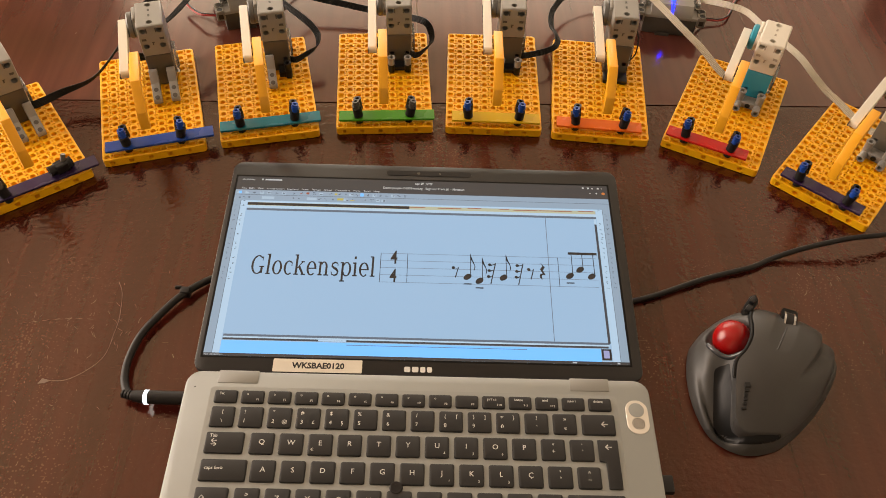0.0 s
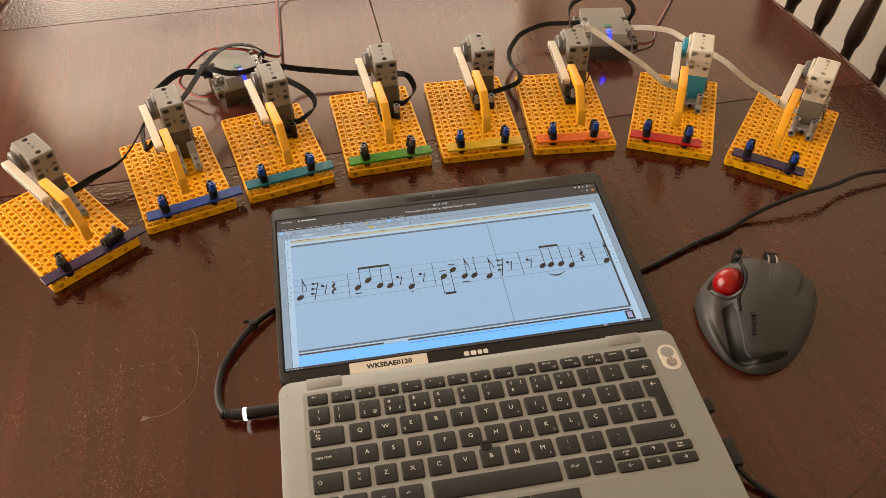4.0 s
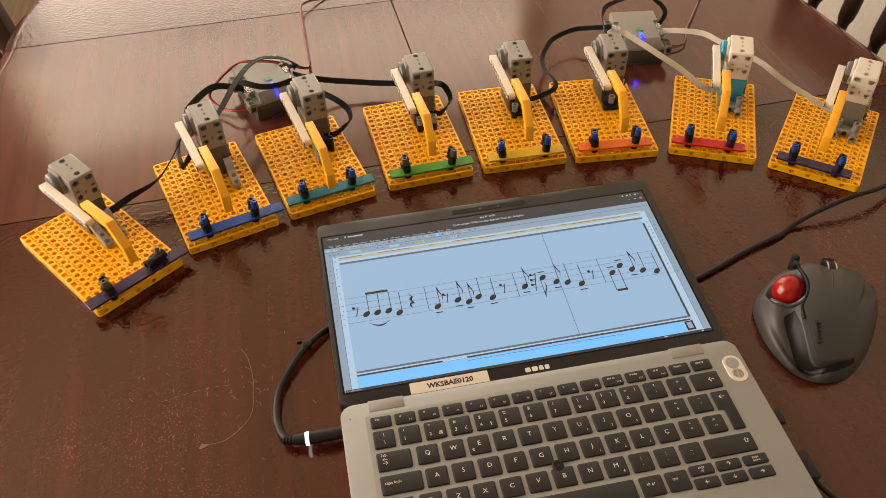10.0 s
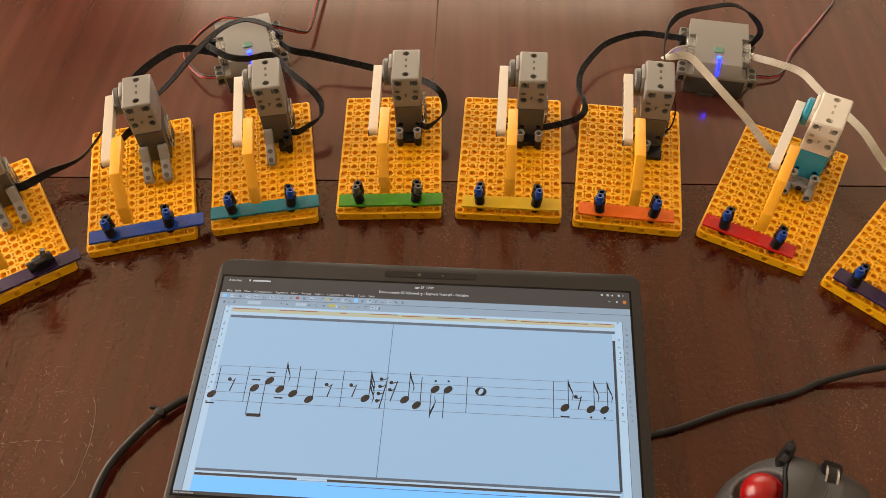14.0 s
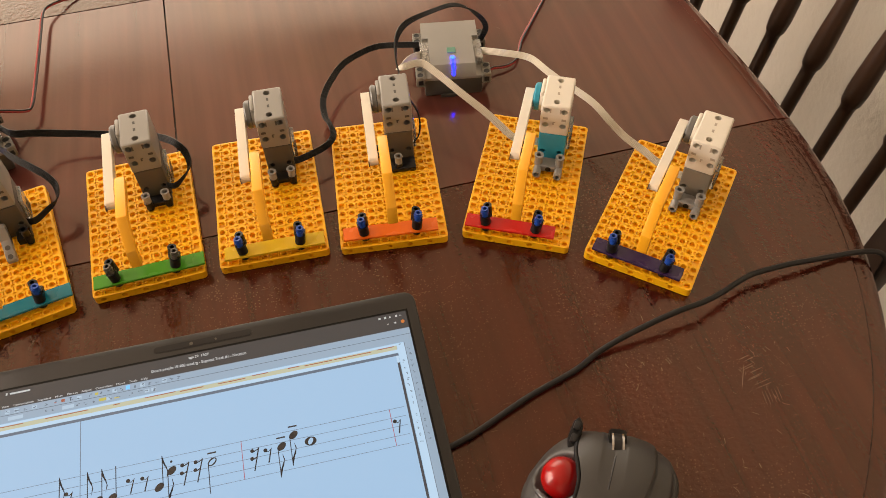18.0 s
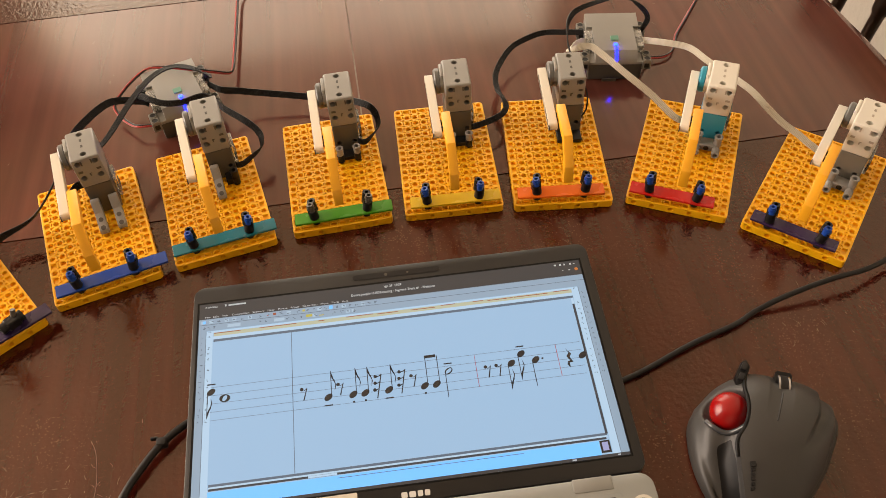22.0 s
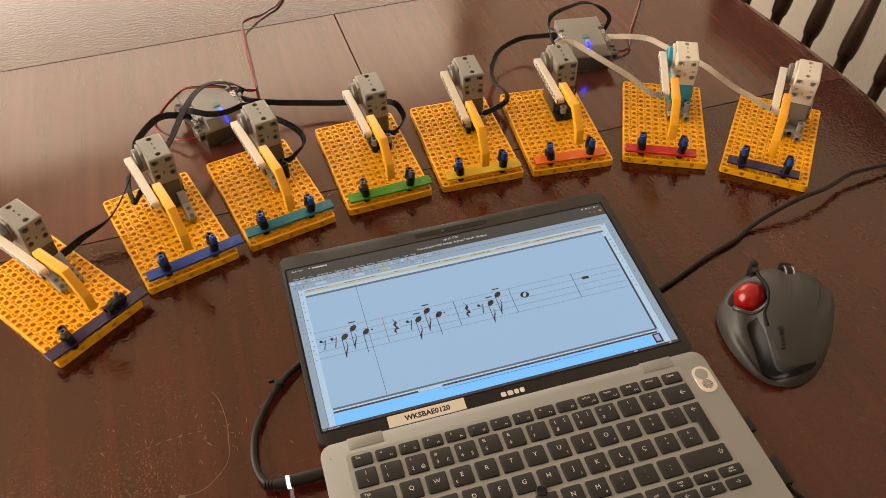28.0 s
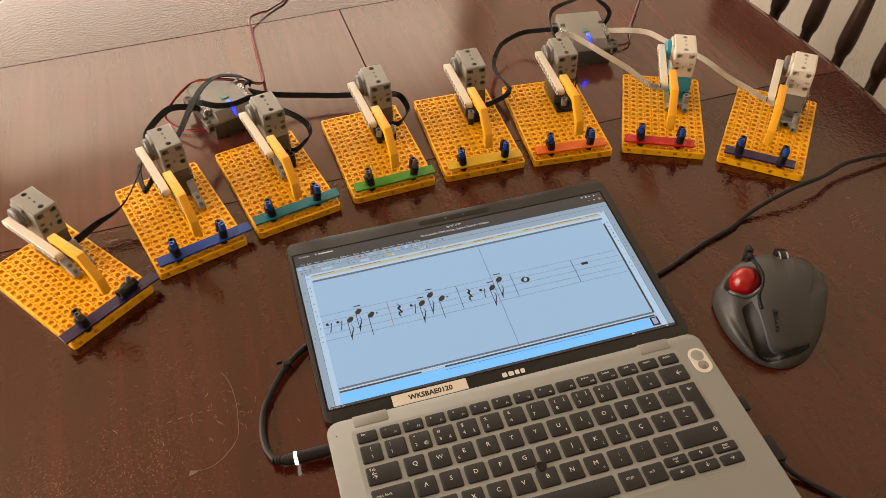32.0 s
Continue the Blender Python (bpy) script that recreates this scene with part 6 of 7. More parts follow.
def bar_pins(unit, places, inner):
    for k, (x, y, lean) in enumerate(places):
        if inner is None and k == 1:
            bm = rod(bmesh.new(), (-0.0085, 0, 0), (0.0085, 0, 0), 0.0042, None, 18)
            ring(bm, (-0.0100, 0, 0), (-0.0080, 0, 0), 0.0046, 0.0026)
            ring(bm, (0.0080, 0, 0), (0.0098, 0, 0), 0.0046, 0.0026)
            box(bm, -0.0050, 0.0060, -0.0044, 0.0044, -0.0045, 0.0040, 0.001, 1)
            ob = part("bar_connector", bm, BLACK, unit, "black connector lying on the bar")
            ob.matrix_basis = pose(x, y + 0.001, 0.0195, 0, 0, 8)
            part("pin_core", rod(bmesh.new(), (0.0035, 0.001, 0.003), (0.0060, 0.002, 0.0088), 0.0022, 0.0020, 12), DARK_GREY, ob)
            continue
        base = pin(bmesh.new(), 0, 0, -0.0135, 0.0040, 0.0034)
        ring(base, (0, -0.0014, -0.0060), (0, -0.0014, 0.0022), 0.0041, 0.0024)
        ring(base, (0.0022 * (1 - 2 * k), 0.0034, -0.0020), (0.0022 * (1 - 2 * k), 0.0034, 0.0088), 0.0034, 0.0018)
        box(base, -0.0036, 0.0036, 0.0005, 0.0058, -0.0050, 0.0030, 0.001, 1)
        ob = part("bar_pin", base, BLACK, unit)
        ob.matrix_basis = pose(x, y, 0.0215, -8, lean, 12 * (1 - 2 * k))
        bm = ring(bmesh.new(), (0, -0.0014, -0.0010), (0, -0.0014, 0.0095), 0.0029, 0.0016)
        ring(bm, (0, -0.0014, 0.0062), (0, -0.0014, 0.0074), 0.0034, 0.0016)
        part("pin_core", bm, inner or DARK_GREY, ob)


LABELS = ["violet", "blue", "teal", "green", "yellow", "orange", "red", "dark purple"]
UNITS = [  # x, y, turn; bar: middle x, length, y, tilt; pins: x of the two
    (-0.3703, 0.2084, 36.0, 0.0015, 0.097, -0.0640, -1.5, (-0.026, 0.022)),
    (-0.2668, 0.2668, 16.1, 0.0060, 0.091, -0.0590, 0.0, (-0.022, 0.025)),
    (-0.1668, 0.2925, 12.3, 0.0018, 0.088, -0.0560, 0.0, (-0.025, 0.024)),
    (-0.0571, 0.3094, 3.8, 0.0022, 0.085, -0.0590, 0.0, (-0.024, 0.024)),
    (0.0459, 0.3118, -0.7, 0.0016, 0.079, -0.0600, 0.0, (-0.024, 0.023)),
    (0.1460, 0.3051, -4.6, -0.0020, 0.076, -0.0590, 0.0, (-0.024, 0.020)),
    (0.2637, 0.2791, -25.2, -0.0055, 0.072, -0.0600, 0.0, (-0.026, 0.016)),
    (0.3611, 0.2181, -39.4, -0.0024, 0.071, -0.0610, 0.0, (-0.024, 0.020)),
]
units, hammers = [], []
for k, (ux, uy, turn, bx, blen, by, btilt, pins) in enumerate(UNITS):
    bright = k >= 6
    unit = thing("chime_unit", pose(ux, uy, 0, 0, 0, turn),
                 "yellow brick plate with motor, hammer and " + LABELS[k] + " tone bar", "robot instrument", "chime units on the table")
    share("base_plate", PLATE, unit, Matrix())
    up, lowm = (WHITE, (AZURE if k == 6 else TAUPE)) if bright else (LIGHT_GREY, DARK_GREY)
    motor = part("motor", motor_upper(), up, unit, "pale motor housing with pin holes")
    for at in motor_slot_shades():
        part("slot", box(bmesh.new(), *at), BRIGHT_SLOT_SHADE if bright else HUB_BASE, motor)
    bm = B(MX0 + 0.0004, MX1 - 0.0004, MY0 + 0.0004, MY1 - 0.0006, 0.0084, MZS, 0.0012, 2)
    (x0, x1), (y, _), (z0, z1) = unface(bm, (0, -1, 0))
    w, h = x1 - x0, z1 - z0
    panel(bm, (x0, y, z0), (1, 0, 0), (0, 0, 1), [0.0062, w - 0.0124, 0.0062], [0.0085, 0.0062, h - 0.0147], {(0, 1), (2, 1)}, 0.0023, 0.005)
    part("motor_base", bm, lowm, motor, "darker lower half")
    bm = rod(bmesh.new(), (0.0040, PY, PZ), (0.0006, PY, PZ), 0.0112, 0.0112, 28)
    box(bm, 0.0006, 0.0040, PY - 0.0080, PY + 0.0100, PZ, MZT - 0.0004, 0.0012, 2)
    part("disc_mount", bm, up, motor)
    bm = rod(bmesh.new(), (0.0008, PY, PZ), (0.0, PY, PZ), 0.0098, 0.0112, 28)
    rod(bm, (0.0, PY, PZ), (-0.0034, PY, PZ), 0.0114, 0.0114, 32)
    rod(bm, (-0.0034, PY, PZ), (-0.0046, PY, PZ), 0.0112, 0.0100, 32)
    for a in range(4):
        c, s = math.cos(radians(45 + 90 * a)) * 0.0066, math.sin(radians(45 + 90 * a)) * 0.0066
        rod(bm, (-0.0040, PY + c, PZ + s), (-0.0050, PY + c, PZ + s), 0.0024)
    part("drive_disc", bm, AZURE if k == 6 else DISC_GREY, motor)
    plug_y = 0.0300 if k < 6 else 0.0340
    socket = part("socket", B(MX1 - 0.0008, MX1 + 0.0030, plug_y, plug_y + 0.0190, 0.0120, 0.0345, 0.0008, 1), PORT, motor, "clear plastic cable socket")
    part("socket_slot", B(MX1 + 0.0010, MX1 + 0.0032, plug_y + 0.0040, plug_y + 0.0150, 0.0150, 0.0240), BLACK, socket)
    if k in (0, 1):
        grey_feet(unit, (0.0040, 0.0195))
    elif k == 2:
        grey_feet(unit, (0.0045,))
        part("foot_block", B(0.0150, 0.0268, 0.0090, 0.0196, 0.0084, 0.0150, 0.001), BLACK, unit)
        pin_feet(unit, (0.0236,), BLACK, BLACK)
    elif k in (3, 4):
        part("foot_block", B(0.0045, 0.0262, 0.0095, 0.0194, 0.0084, 0.0130, 0.001), BLACK, unit)
        pin_feet(unit, (0.0075, 0.0230), BLACK, MID_GREY)
    elif k == 5:
        part("foot_block", B(0.0040, 0.0268, 0.0060, 0.0194, 0.0084, 0.0125, 0.001), BLACK, unit)
        pin_feet(unit, (0.0125,), BLACK, MID_GREY)
    else:
        frame_foot(unit, MID_GREY)
    tone_bar(unit, k, bx, blen, by, btilt)
    if k in (0, 3):
        bar_pins(unit, [(pins[0], by, -6), (pins[1], by, 10)], DARK_GREY if k else None)
    else:
        bar_pins(unit, [(pins[0], by, -4), (pins[1], by, 6)], NAVY)
    hammers.append(hammer_parts(unit, WHITE if bright else CREAM))
    units.append(unit)


def of_unit(k, x, y, z):
    """A place of a unit's own space, in the room."""
    return units[k].matrix_basis @ Vector((x, y, z))


# ---- hubs ----
def hub(m, label):
    ob = thing("motor_hub", m, label, "hub", "motor hubs")
    bm = B(-0.0266, 0.0266, -0.0325, 0.0335, 0.0, 0.0222, 0.0015)
    box(bm, -0.012, 0.002, -0.0352, -0.0335, 0.0, 0.0030)
    part("battery_base", bm, HUB_BASE, ob, "dark grey lower half")
    side = [(-0.0332, 0.0224), (-0.0305, 0.0280), (-0.0265, 0.0318), (0.0112, 0.03224), (0.0112, 0.0218), (-0.0332, 0.0218)]
    back = [(0.0112, 0.03224), (0.0335, 0.0325), (0.0345, 0.0310), (0.0345, 0.0218), (0.0112, 0.0218)]
    top = part("top_shell", prism(bmesh.new(), side, "x", -0.0206, 0.0206), LIGHT_GREY, ob, "light grey upper half")
    part("rear_cover", prism(bmesh.new(), back, "x", -0.0262, 0.0262), LIGHT_GREY, top)
    part("front_ledge", prism(bmesh.new(), rounded(-0.0300, 0.0300, -0.0334, -0.0190, 0.0012, 2), "z", 0.0192, 0.0226, 0.0006), LIGHT_GREY, top)
    part("port_floor", B(-0.0258, 0.0258, -0.0192, 0.0114, 0.0190, 0.0224), TAUPE, top)
    for sx in (-1, 1):
        bm = rod(bmesh.new(), (sx * 0.0226, 0.0100, 0.0240), (sx * 0.0226, 0.0100, 0.0300), 0.0030, None, 18)
        part("post", bm, TAUPE, top)
        for y0 in (-0.0345, 0.0135):
            bm = B(sx * 0.0303 - 0.0042, sx * 0.0303 + 0.0042, y0, y0 + 0.0168, 0.0135, 0.0240, 0.0010)
            for yy in (y0 + 0.0042, y0 + 0.0124):
                ring(bm, (sx * 0.0305, yy, 0.0236), (sx * 0.0305, yy, 0.0246), 0.0038, 0.0029, 18)
            block = part("pin_block", bm, TAUPE, ob)
            # black discs and boxes give the block's openings their shade
            for yy in (y0 + 0.0042, y0 + 0.0124):
                part("pin_hole_shade", rod(bmesh.new(), (sx * 0.0305, yy, 0.0238), (sx * 0.0305, yy, 0.0242), 0.0029, None, 14), BLACK, block)
                part("pin_hole_shade", rod(bmesh.new(), (sx * 0.0341, yy, 0.0185), (sx * 0.0347, yy, 0.0185), 0.0027, None, 14), BLACK, block)
            for yy in (y0 - 0.0001, y0 + 0.0163):
                part("pin_slot_shade", B(sx * 0.0303 - 0.0024, sx * 0.0303 + 0.0024, yy, yy + 0.0006, 0.0158, 0.0212, 0.0002, 1), BLACK, block)
        for y0 in (-0.0178, -0.0042):
            bm = bmesh.new()
            x0, x1 = sorted((sx * 0.0200, sx * 0.0286))
            for z0, z1 in ((0.0204, 0.0216), (0.0292, 0.0304)):
                box(bm, x0, x1, y0, y0 + 0.0126, z0, z1, 0.0004, 1)
            for v0, v1 in ((y0, y0 + 0.0012), (y0 + 0.0114, y0 + 0.0126)):
                box(bm, x0, x1, v0, v1, 0.0215, 0.0293)
            box(bm, x0, x0 + 0.0012, y0 + 0.0012, y0 + 0.0114, 0.0215, 0.0293)
            port = part("port", bm, PORT, ob, "clear plastic port surround")
            part("slot", B(sx * 0.0262 - 0.0016, sx * 0.0262 + 0.0016, y0 + 0.0034, y0 + 0.0092, 0.0222, 0.0262), TAUPE, port)
            for k in range(3):
                part("contact", B(sx * 0.0240 - 0.0010, sx * 0.0240 + 0.0022, y0 + 0.0034 + k * 0.0021, y0 + 0.0044 + k * 0.0021, 0.0262, 0.0268), HUB_BASE, port)
    part("button", B(-0.0042, 0.0040, -0.0115, -0.0040, 0.0319, 0.0329, 0.0004, 1), HUB_BUTTON, top, "green-blue power button")
    part("status_light", rod(bmesh.new(), (0.0002, -0.0182, 0.0318), (0.0002, -0.0182, 0.0329), 0.0020), LED_CORE, top, "bright blue status light")
    bm = bmesh.new()
    led = [(-0.0009, -0.0182), (0.0012, -0.0182), (0.0012, -0.0262), (-0.0009, -0.0262)]
    prism(bm, led, "z", 0.0316, 0.0326)
    prism(bm, [(-0.0264, 0.0318), (-0.0268, 0.0323), (-0.0309, 0.0282), (-0.0331, 0.0236), (-0.0326, 0.0234), (-0.0303, 0.0279)], "x", -0.0009, 0.0012)
    part("light_strip", bm, LED, top, "glowing blue light strip")
    return ob


hub_far = hub(pose(0.2325, 0.4335, 0, 0, 0, -8), "light and dark grey motor hub with a glowing blue light")
hub_near = hub(pose(-0.2043, 0.4245, 0, 0, 0, 20), "grey motor hub under crossing black cables, blue light on")
HF, HN = hub_far.matrix_basis, hub_near.matrix_basis


# ---- cables of the units ----
def flat_cable(pts, wides, mat, label, width=0.0080):
    return solid("ribbon_cable", ribbon(bmesh.new(), pts, wides, width), mat, label, "cable")


flat_cable([of_unit(0, 0.020, 0.032, 0.018), (-0.3609, 0.2468, 0.018), (-0.3427, 0.2640, 0.018), (-0.3150, 0.2760, 0.026), (-0.2945, 0.2976, 0.043), (-0.2890, 0.3180, 0.047), (-0.2859, 0.3351, 0.049),
            (-0.2817, 0.3579, 0.048), (-0.2597, 0.3918, 0.046), HN @ Vector((-0.036, -0.008, 0.034)), HN @ Vector((-0.029, -0.006, 0.027))],
           [(-0.2, 0.3, 0.9), (-0.5, 0.5, 0.6), (-0.3, 0.0, 0.9), (0.15, -0.6, 0.7), (0.2, -0.65, 0.6), (0.0, -0.6, 0.8), (-0.2, -0.5, 0.8), (-0.5, 0.0, 0.8), (-0.34, 0.5, 0.8), (-0.1, 0.6, 0.8), (-0.1, 0.5, 0.8)],
           CABLE_BLACK, "flat black cable from the violet unit to the hub", 0.0070)
flat_cable([of_unit(1, 0.004, 0.050, 0.020), of_unit(1, -0.006, 0.050, 0.020), of_unit(1, -0.018, 0.036, 0.022), of_unit(1, -0.012, 0.056, 0.038), (-0.2652, 0.3263, 0.046), (-0.2512, 0.3403, 0.051), (-0.2341, 0.3791, 0.056),
            (-0.2190, 0.4100, 0.056), (-0.2021, 0.4270, 0.053), (-0.1813, 0.4233, 0.051), (-0.1694, 0.4174, 0.044), HN @ Vector((0.030, 0.010, 0.026))],
           [(0, 0.2, 1), (0, 0.2, 1), (0.3, 0, 1), (0.7, 0, 0.7), (0.8, -0.4, 0.4), (0.8, -0.5, 0.3), (0.8, -0.5, 0.2), (0.6, -0.7, 0.2), (0.3, -0.9, 0.2), (0.2, -0.9, 0.2), (0.3, -0.6, 0.6), (0.2, -0.9, 0.3)],
           CABLE_BLACK, "flat black cable arching over the hub from the blue unit")
flat_cable([HN @ Vector((-0.029, 0.010, 0.026)), HN @ Vector((-0.037, 0.002, 0.034)), (-0.2290, 0.3980, 0.044), (-0.2103, 0.3873, 0.043), (-0.1924, 0.3854, 0.043), (-0.1706, 0.3906, 0.043), (-0.1530, 0.3745, 0.039),
            (-0.1370, 0.3620, 0.035), (-0.1275, 0.3545, 0.031), (-0.1215, 0.3460, 0.027), (-0.1215, 0.3350, 0.023), (-0.1300, 0.3275, 0.020), of_unit(2, 0.0317, 0.0213, 0.018), of_unit(2, 0.022, 0.026, 0.018)],
           [(0.1, 0.2, 1), (0.2, 0.3, 1), (0.1, 0.4, 0.9), (0, 0.3, 1), (0, 0.1, 1), (-0.1, 0.2, 1), (0.2, 0.4, 0.9), (0.2, 0.5, 0.8), (0.3, 0.5, 0.8), (0.6, 0.4, 0.7), (0.5, -0.2, 0.8), (0.1, -0.1, 1), (0, 0.1, 1), (0, 0.2, 1)],
           CABLE_BLACK, "flat black cable looped round the teal unit's motor", 0.0066)
flat_cable([HN @ Vector((0.030, -0.006, 0.027)), (-0.1600, 0.4140, 0.030), (-0.1440, 0.4190, 0.0220), (-0.1301, 0.4195, 0.0180), (-0.1045, 0.4150, 0.0155), (-0.0815, 0.4105, 0.0135), (-0.0560, 0.4020, 0.0150), (-0.0350, 0.3850, 0.0230),
            (-0.0195, 0.3600, 0.036), (-0.0135, 0.3500, 0.032), (-0.0130, 0.3400, 0.028), (-0.0195, 0.3325, 0.024), of_unit(3, 0.0306, 0.0170, 0.021), of_unit(3, 0.0220, 0.0240, 0.021)],
           [(0.1, 0.3, 1), (0.1, 0.5, 1), (0, 0.6, 1), (0, 0.6, 1), (0, 0.5, 1), (0.1, 0.5, 1), (0.2, 0.4, 1), (0.3, 0.4, 0.9), (0.4, 0.4, 0.8), (0.6, 0.3, 0.7), (0.6, -0.1, 0.8), (0.3, -0.2, 0.9), (0.1, 0, 1), (0, 0.1, 1)],
           CABLE_BLACK, "flat black cable from the hub to the green unit", 0.0066)
flat_cable([of_unit(4, 0.024, 0.030, 0.020), (0.0744, 0.3337, 0.020), (0.1005, 0.3438, 0.020), (0.1096, 0.3559, 0.020), (0.1086, 0.3689, 0.021), (0.1057, 0.3819, 0.020), (0.1078, 0.4049, 0.020), (0.1189, 0.4280, 0.020),
            (0.1350, 0.4481, 0.020), (0.1640, 0.4620, 0.020), (0.1870, 0.4560, 0.023), HF @ Vector((-0.029, 0.011, 0.026))],
           [(0, 0.3, 1), (-0.27, 0.69, 0.68), (-0.42, 0.66, 0.63), (-0.8, 0.3, 0.2), (-0.8, -0.3, 0.6), (-0.95, 0.1, 0.3), (-0.95, 0.27, 0.3), (-0.76, 0.48, 0.45), (-0.47, 0.6, 0.65), (-0.16, 0.63, 0.76), (0, 0.62, 0.78), (0, 0.6, 0.78)],
           CABLE_BLACK, "flat black cable bowing between the yellow unit and the hub", 0.0058)
flat_cable([of_unit(5, 0.0265, 0.030, 0.016), of_unit(5, 0.0335, 0.034, 0.024), of_unit(5, 0.0345, 0.046, 0.036), of_unit(5, 0.026, 0.060, 0.048), (0.1749, 0.3881, 0.055), (0.1762, 0.4031, 0.058), (0.1815, 0.4230, 0.060), (0.1937, 0.4396, 0.060), (0.2174, 0.4498, 0.060),
            (0.2426, 0.4571, 0.058), (0.2597, 0.4482, 0.052), (0.2677, 0.4402, 0.042), HF @ Vector((0.029, 0.011, 0.026))],
           [(0.2, 0.75, -0.6), (0.2, 0.75, -0.6), (0.2, 0.75, -0.6), (0.2, 0.6, -0.7), (0.15, 0.2, -0.9), (0.15, 0.05, -0.9), (0.40, -0.25, -0.8), (0.5, -0.7, -0.4), (0.3, -1, 0), (0.3, -1, 0), (0.7, -0.6, 0), (0.8, -0.5, 0), (0.9, 0.1, 0.3)],
           CABLE_BLACK, "thin black cable arching from the orange unit to the hub", 0.0056)
flat_cable([HF @ Vector((-0.028, -0.006, 0.028)), (0.1931, 0.4156, 0.040), (0.1790, 0.4024, 0.044), (0.1800, 0.3954, 0.048), (0.1965, 0.3950, 0.050), (0.2085, 0.3810, 0.047), (0.2240, 0.3580, 0.042), (0.2420, 0.3330, 0.0355), (0.2583, 0.3110, 0.026),
            of_unit(6, -0.006, 0.030, 0.020), of_unit(6, 0.006, 0.034, 0.018)],
           [(0.3, 0.9, 0.2), (0.4, 0.8, 0.3), (0.8, 0.4, 0.3), (0.7, 0.6, 0.3), (0.4, 0.6, 0.7), (0.67, 0.36, 0.65), (0.71, 0.32, 0.63), (0.73, 0.3, 0.61), (0.74, 0.29, 0.61), (0.5, 0.6, 0.6), (0.2, 0.8, 0.5)],
           CABLE_CREAM, "flat cream cable from the hub to the red unit", 0.0064)
flat_cable([HF @ Vector((0.028, -0.006, 0.028)), (0.2780, 0.4065, 0.035), (0.2966, 0.3935, 0.0365), (0.3067, 0.3720, 0.037), (0.3160, 0.3545, 0.0365), (0.3261, 0.3403, 0.0355), (0.3356, 0.3230, 0.034),
            (0.3425, 0.3020, 0.0315), (0.3499, 0.2840, 0.029), (0.3600, 0.2700, 0.026), (0.3672, 0.2590, 0.023), of_unit(7, -0.004, 0.034, 0.018), of_unit(7, 0.006, 0.034, 0.018)],
           [(0, 0.64, 0.77), (0.18, 0.59, 0.79), (0.52, 0.41, 0.75), (0.68, 0.27, 0.68), (0.58, 0.37, 0.73), (0.58, 0.37, 0.73), (0.72, 0.22, 0.66), (0.77, 0.15, 0.62), (0.77, 0.15, 0.62), (0.6, 0.4, 0.65), (0.6, 0.4, 0.65), (0.4, 0.7, 0.6), (0.3, 0.8, 0.5)],
           CABLE_CREAM, "flat cream cable from the hub to the purple unit", 0.0062)


def wire_pair(pts, label):
    """A red and a black lead side by side, turning slowly about each other."""
    pair = thing("wire_pair", pose(0, 0, 0), label, "cable")
    for mat, s in ((WIRE_RED, -0.0009), (BLACK, 0.0009)):
        line = []
        for k, p in enumerate(pts):
            a = 0.7 + 0.55 * math.sin(k * 0.8)
            line.append(Vector(p) + Vector((s * math.cos(a), s * math.sin(a) * 0.8, 0.35 * s * math.sin(a))))
        part("wire", cord(bmesh.new(), line, 0.0010, 8), mat, pair)


wire_pair([HN @ Vector((-0.028, -0.022, 0.012)), (-0.2415, 0.3945, 0.012), (-0.2522, 0.4025, 0.0095), (-0.2630, 0.4146, 0.0105), (-0.2688, 0.4275, 0.014), (-0.2588, 0.4385, 0.022), (-0.2476, 0.4430, 0.030), (-0.2325, 0.4512, 0.0355), (-0.2155, 0.4495, 0.0365), (-0.1949, 0.4445, 0.0360), (-0.1720, 0.4560, 0.020),
           (-0.1590, 0.4625, 0.0115), (-0.1548, 0.4690, 0.011), (-0.1542, 0.4990, 0.010), (-0.1540, 0.5356, 0.010), (-0.1540, 0.5782, 0.010), (-0.1538, 0.6050, 0.010), (-0.1509, 0.6188, 0.009), (-0.1384, 0.6317, 0.006), (-0.1285, 0.6384, 0.003), (-0.1144, 0.6502, 0.0025),
           (-0.1014, 0.6628, 0.0025), (-0.0850, 0.6990, 0.0025), (-0.0760, 0.7700, 0.0025)],
          "red and black power wires crossing the hub and table")
wire_pair([HF @ Vector((0.028, -0.022, 0.010)), (0.2694, 0.4215, 0.006), (0.2840, 0.4235, 0.004), (0.2950, 0.4290, 0.004), (0.3030, 0.4430, 0.004), (0.3100, 0.4583, 0.0035), (0.3250, 0.4800, 0.003), (0.3410, 0.5030, 0.0025), (0.3540, 0.5220, 0.0025), (0.3680, 0.5450, 0.0025),
           (0.3790, 0.5900, 0.0025), (0.3860, 0.6600, 0.0025)],
          "red and black power wires from the hub across the table")


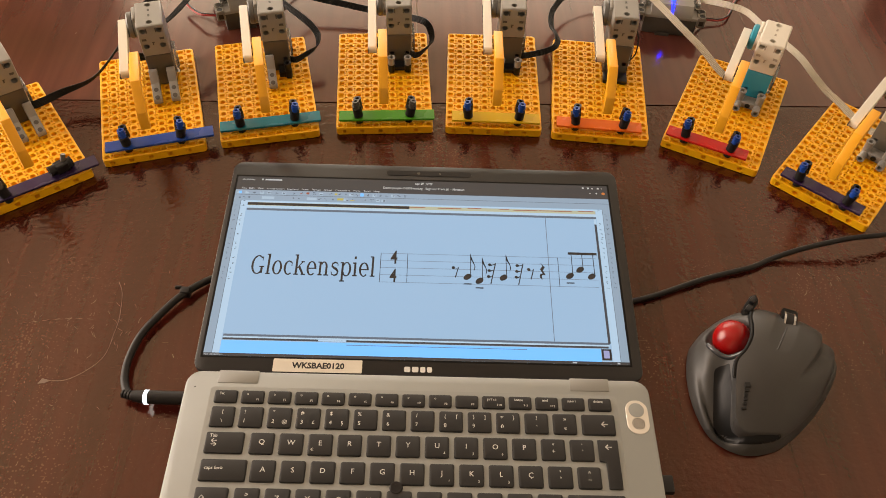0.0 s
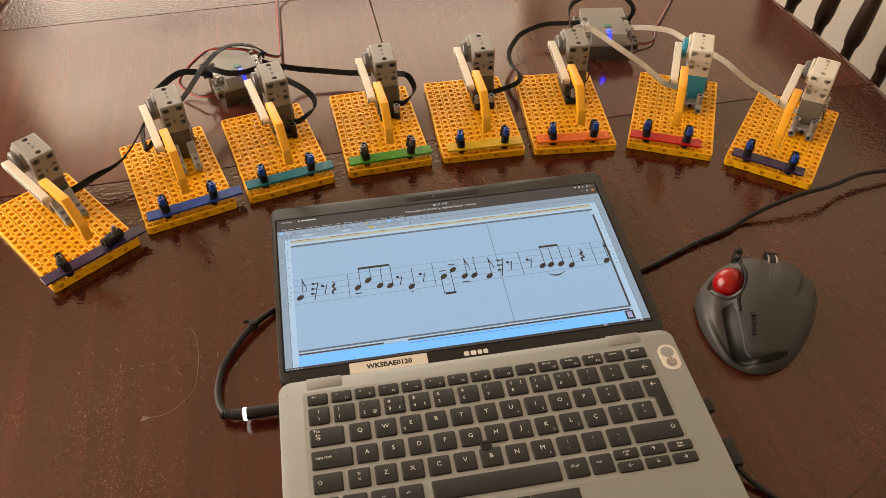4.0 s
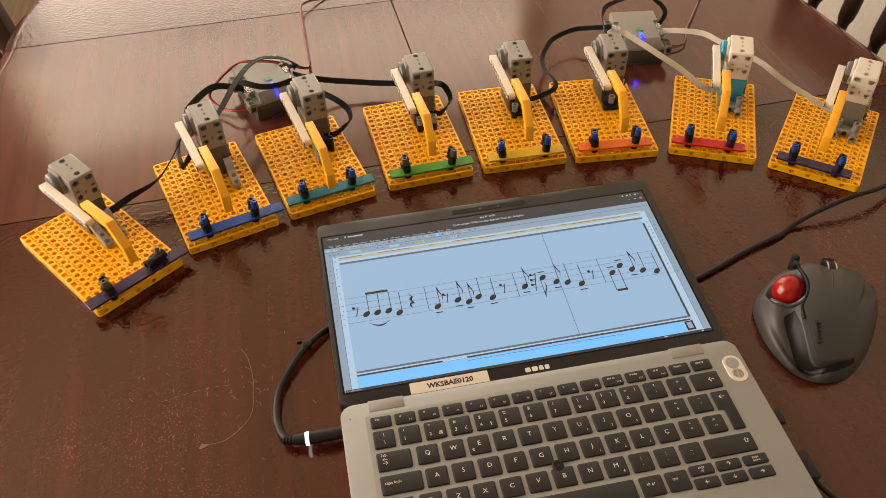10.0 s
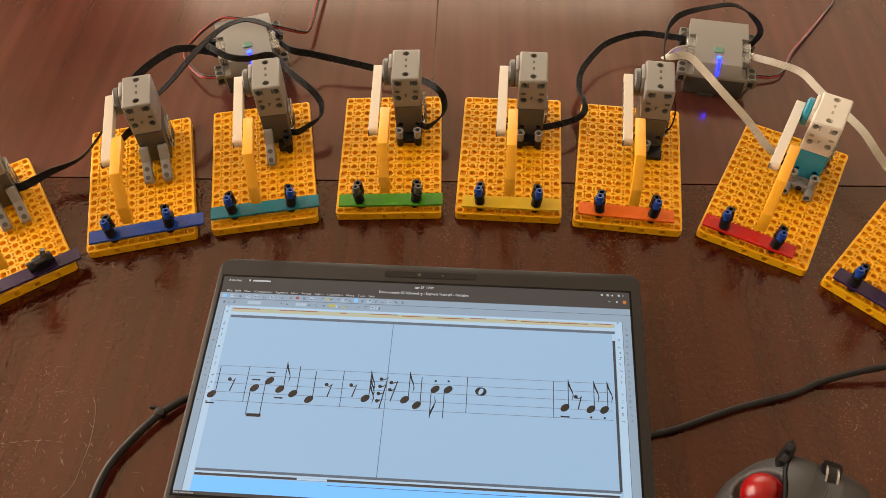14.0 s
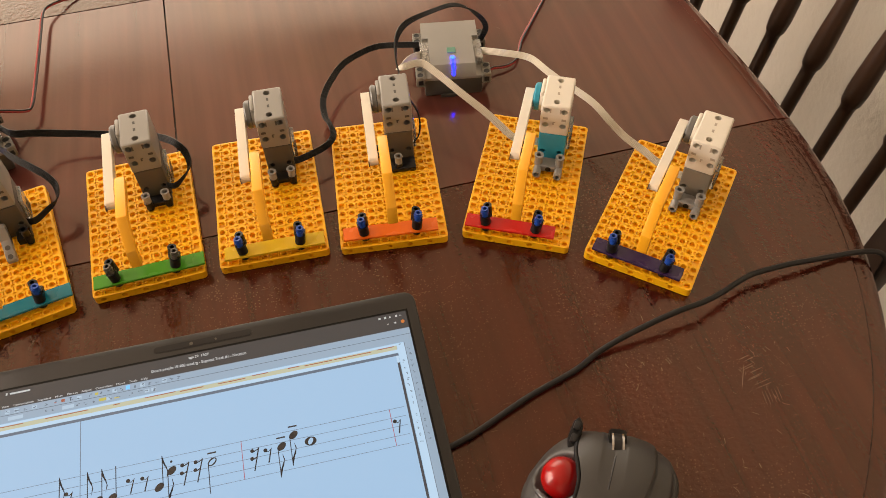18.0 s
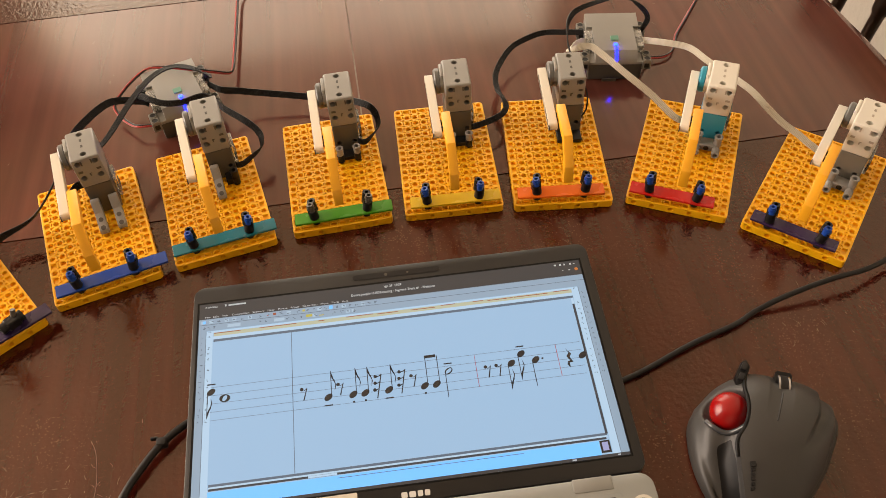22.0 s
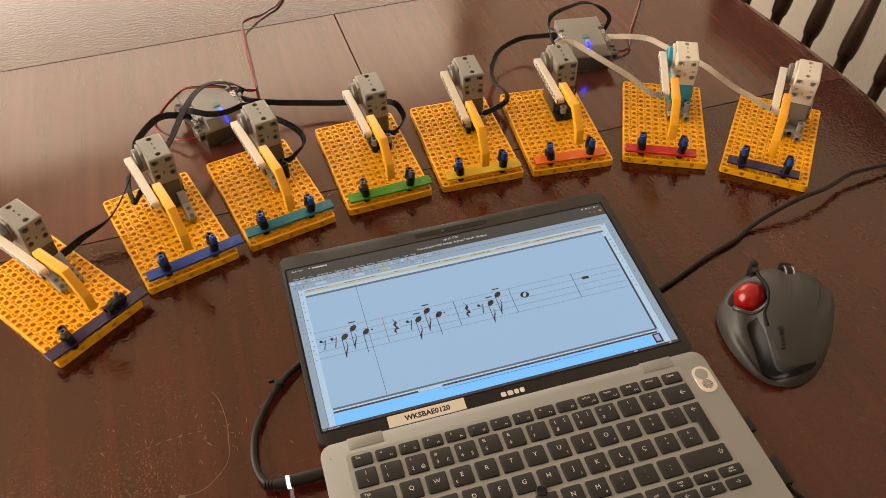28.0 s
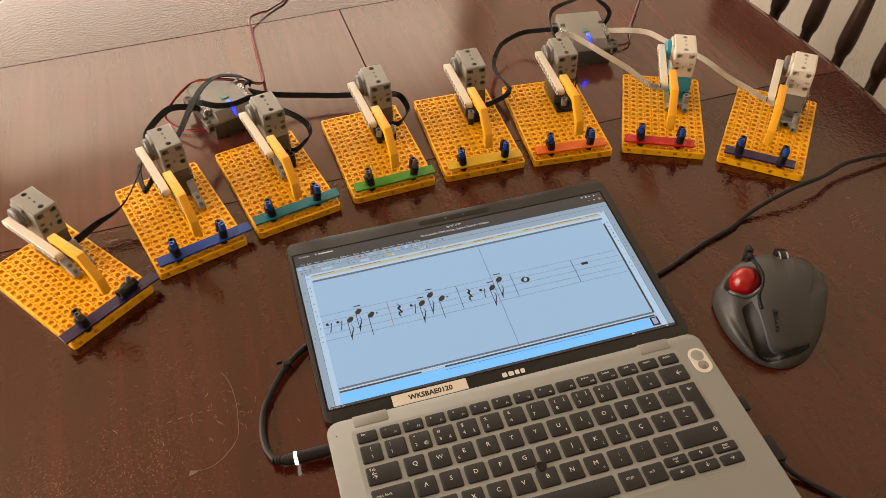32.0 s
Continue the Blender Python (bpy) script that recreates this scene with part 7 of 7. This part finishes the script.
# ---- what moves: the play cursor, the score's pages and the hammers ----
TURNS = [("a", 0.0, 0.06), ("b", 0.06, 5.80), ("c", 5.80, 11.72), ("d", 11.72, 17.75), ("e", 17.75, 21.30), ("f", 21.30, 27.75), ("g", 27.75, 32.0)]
PLAY = [(0.0, 250), (0.06, 57), (1.0, 87.5), (2.0, 120), (3.0, 155), (4.0, 190), (5.76, 250), (5.82, 46), (7.0, 88.5), (8.0, 125.5), (9.0, 159.5), (10.0, 195), (11.0, 231.5), (11.69, 255), (11.74, 52), (12.0, 61.7), (13.0, 95),
        (14.0, 132), (15.0, 170.5), (17.72, 262), (17.78, 62), (18.0, 70.5), (19.0, 131), (20.0, 182.6), (21.0, 226), (21.27, 231), (21.33, 31), (22.0, 71), (23.0, 79), (24.0, 89.5), (25.0, 142), (27.72, 248), (27.78, 49), (28.0, 55.5),
        (29.0, 86), (30.0, 114), (31.0, 143), (32.0, 166)]


def at_time(page_span, u):
    """When the play cursor passes a place of a page."""
    t0, t1 = page_span
    span = [(t, p) for t, p in PLAY if t0 - 0.01 <= t <= t1 + 0.01]
    for (ta, pa), (tb, pb) in zip(span, span[1:]):
        if pa <= u <= pb:
            return ta + (tb - ta) * (u - pa) / max(pb - pa, 1e-6)
    return None


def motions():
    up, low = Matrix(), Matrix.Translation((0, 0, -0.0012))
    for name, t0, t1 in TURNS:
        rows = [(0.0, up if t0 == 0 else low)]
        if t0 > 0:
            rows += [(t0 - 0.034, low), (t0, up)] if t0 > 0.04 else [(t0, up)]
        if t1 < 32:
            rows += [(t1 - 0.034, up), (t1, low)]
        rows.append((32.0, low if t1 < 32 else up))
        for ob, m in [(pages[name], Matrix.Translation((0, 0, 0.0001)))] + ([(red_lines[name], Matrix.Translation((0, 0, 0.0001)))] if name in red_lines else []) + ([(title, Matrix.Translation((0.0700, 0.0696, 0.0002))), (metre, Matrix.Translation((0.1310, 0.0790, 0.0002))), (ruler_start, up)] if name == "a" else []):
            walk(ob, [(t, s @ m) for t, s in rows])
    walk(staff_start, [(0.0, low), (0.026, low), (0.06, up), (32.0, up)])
    walk(cursor, [(t, Matrix.Translation((u / 1000, 0, 0.0001))) for t, u in PLAY])
    # each note's height tells the bar: two steps of the staff to a line
    strikes = [[] for _ in hammers]
    for name, t0, t1 in TURNS:
        for item in PAGES[name].split(";"):
            kind, *place = item.split()
            if kind[0] in "qeEdDho" and len(place) > 1:
                t = at_time((t0, t1), float(place[0]))
                bar = round((float(place[1]) - 68.6) / 3.3)
                if t is not None and 0 <= bar < 8:
                    strikes[bar].append(t)
    rest, hit = pose(0, PY, PZ, 0, 0, 0), pose(0, PY, PZ, 12.5, 0, 0)
    for ob, times in zip(hammers, strikes):
        rows, last = [(0.0, rest)], 0.0
        for t in sorted(times):
            if t - 0.10 > last + 0.02 and t + 0.14 < 31.9:
                rows += [(t - 0.10, rest), (t, hit), (t + 0.13, rest)]
                last = t + 0.13
        walk(ob, rows + [(32.0, rest)])


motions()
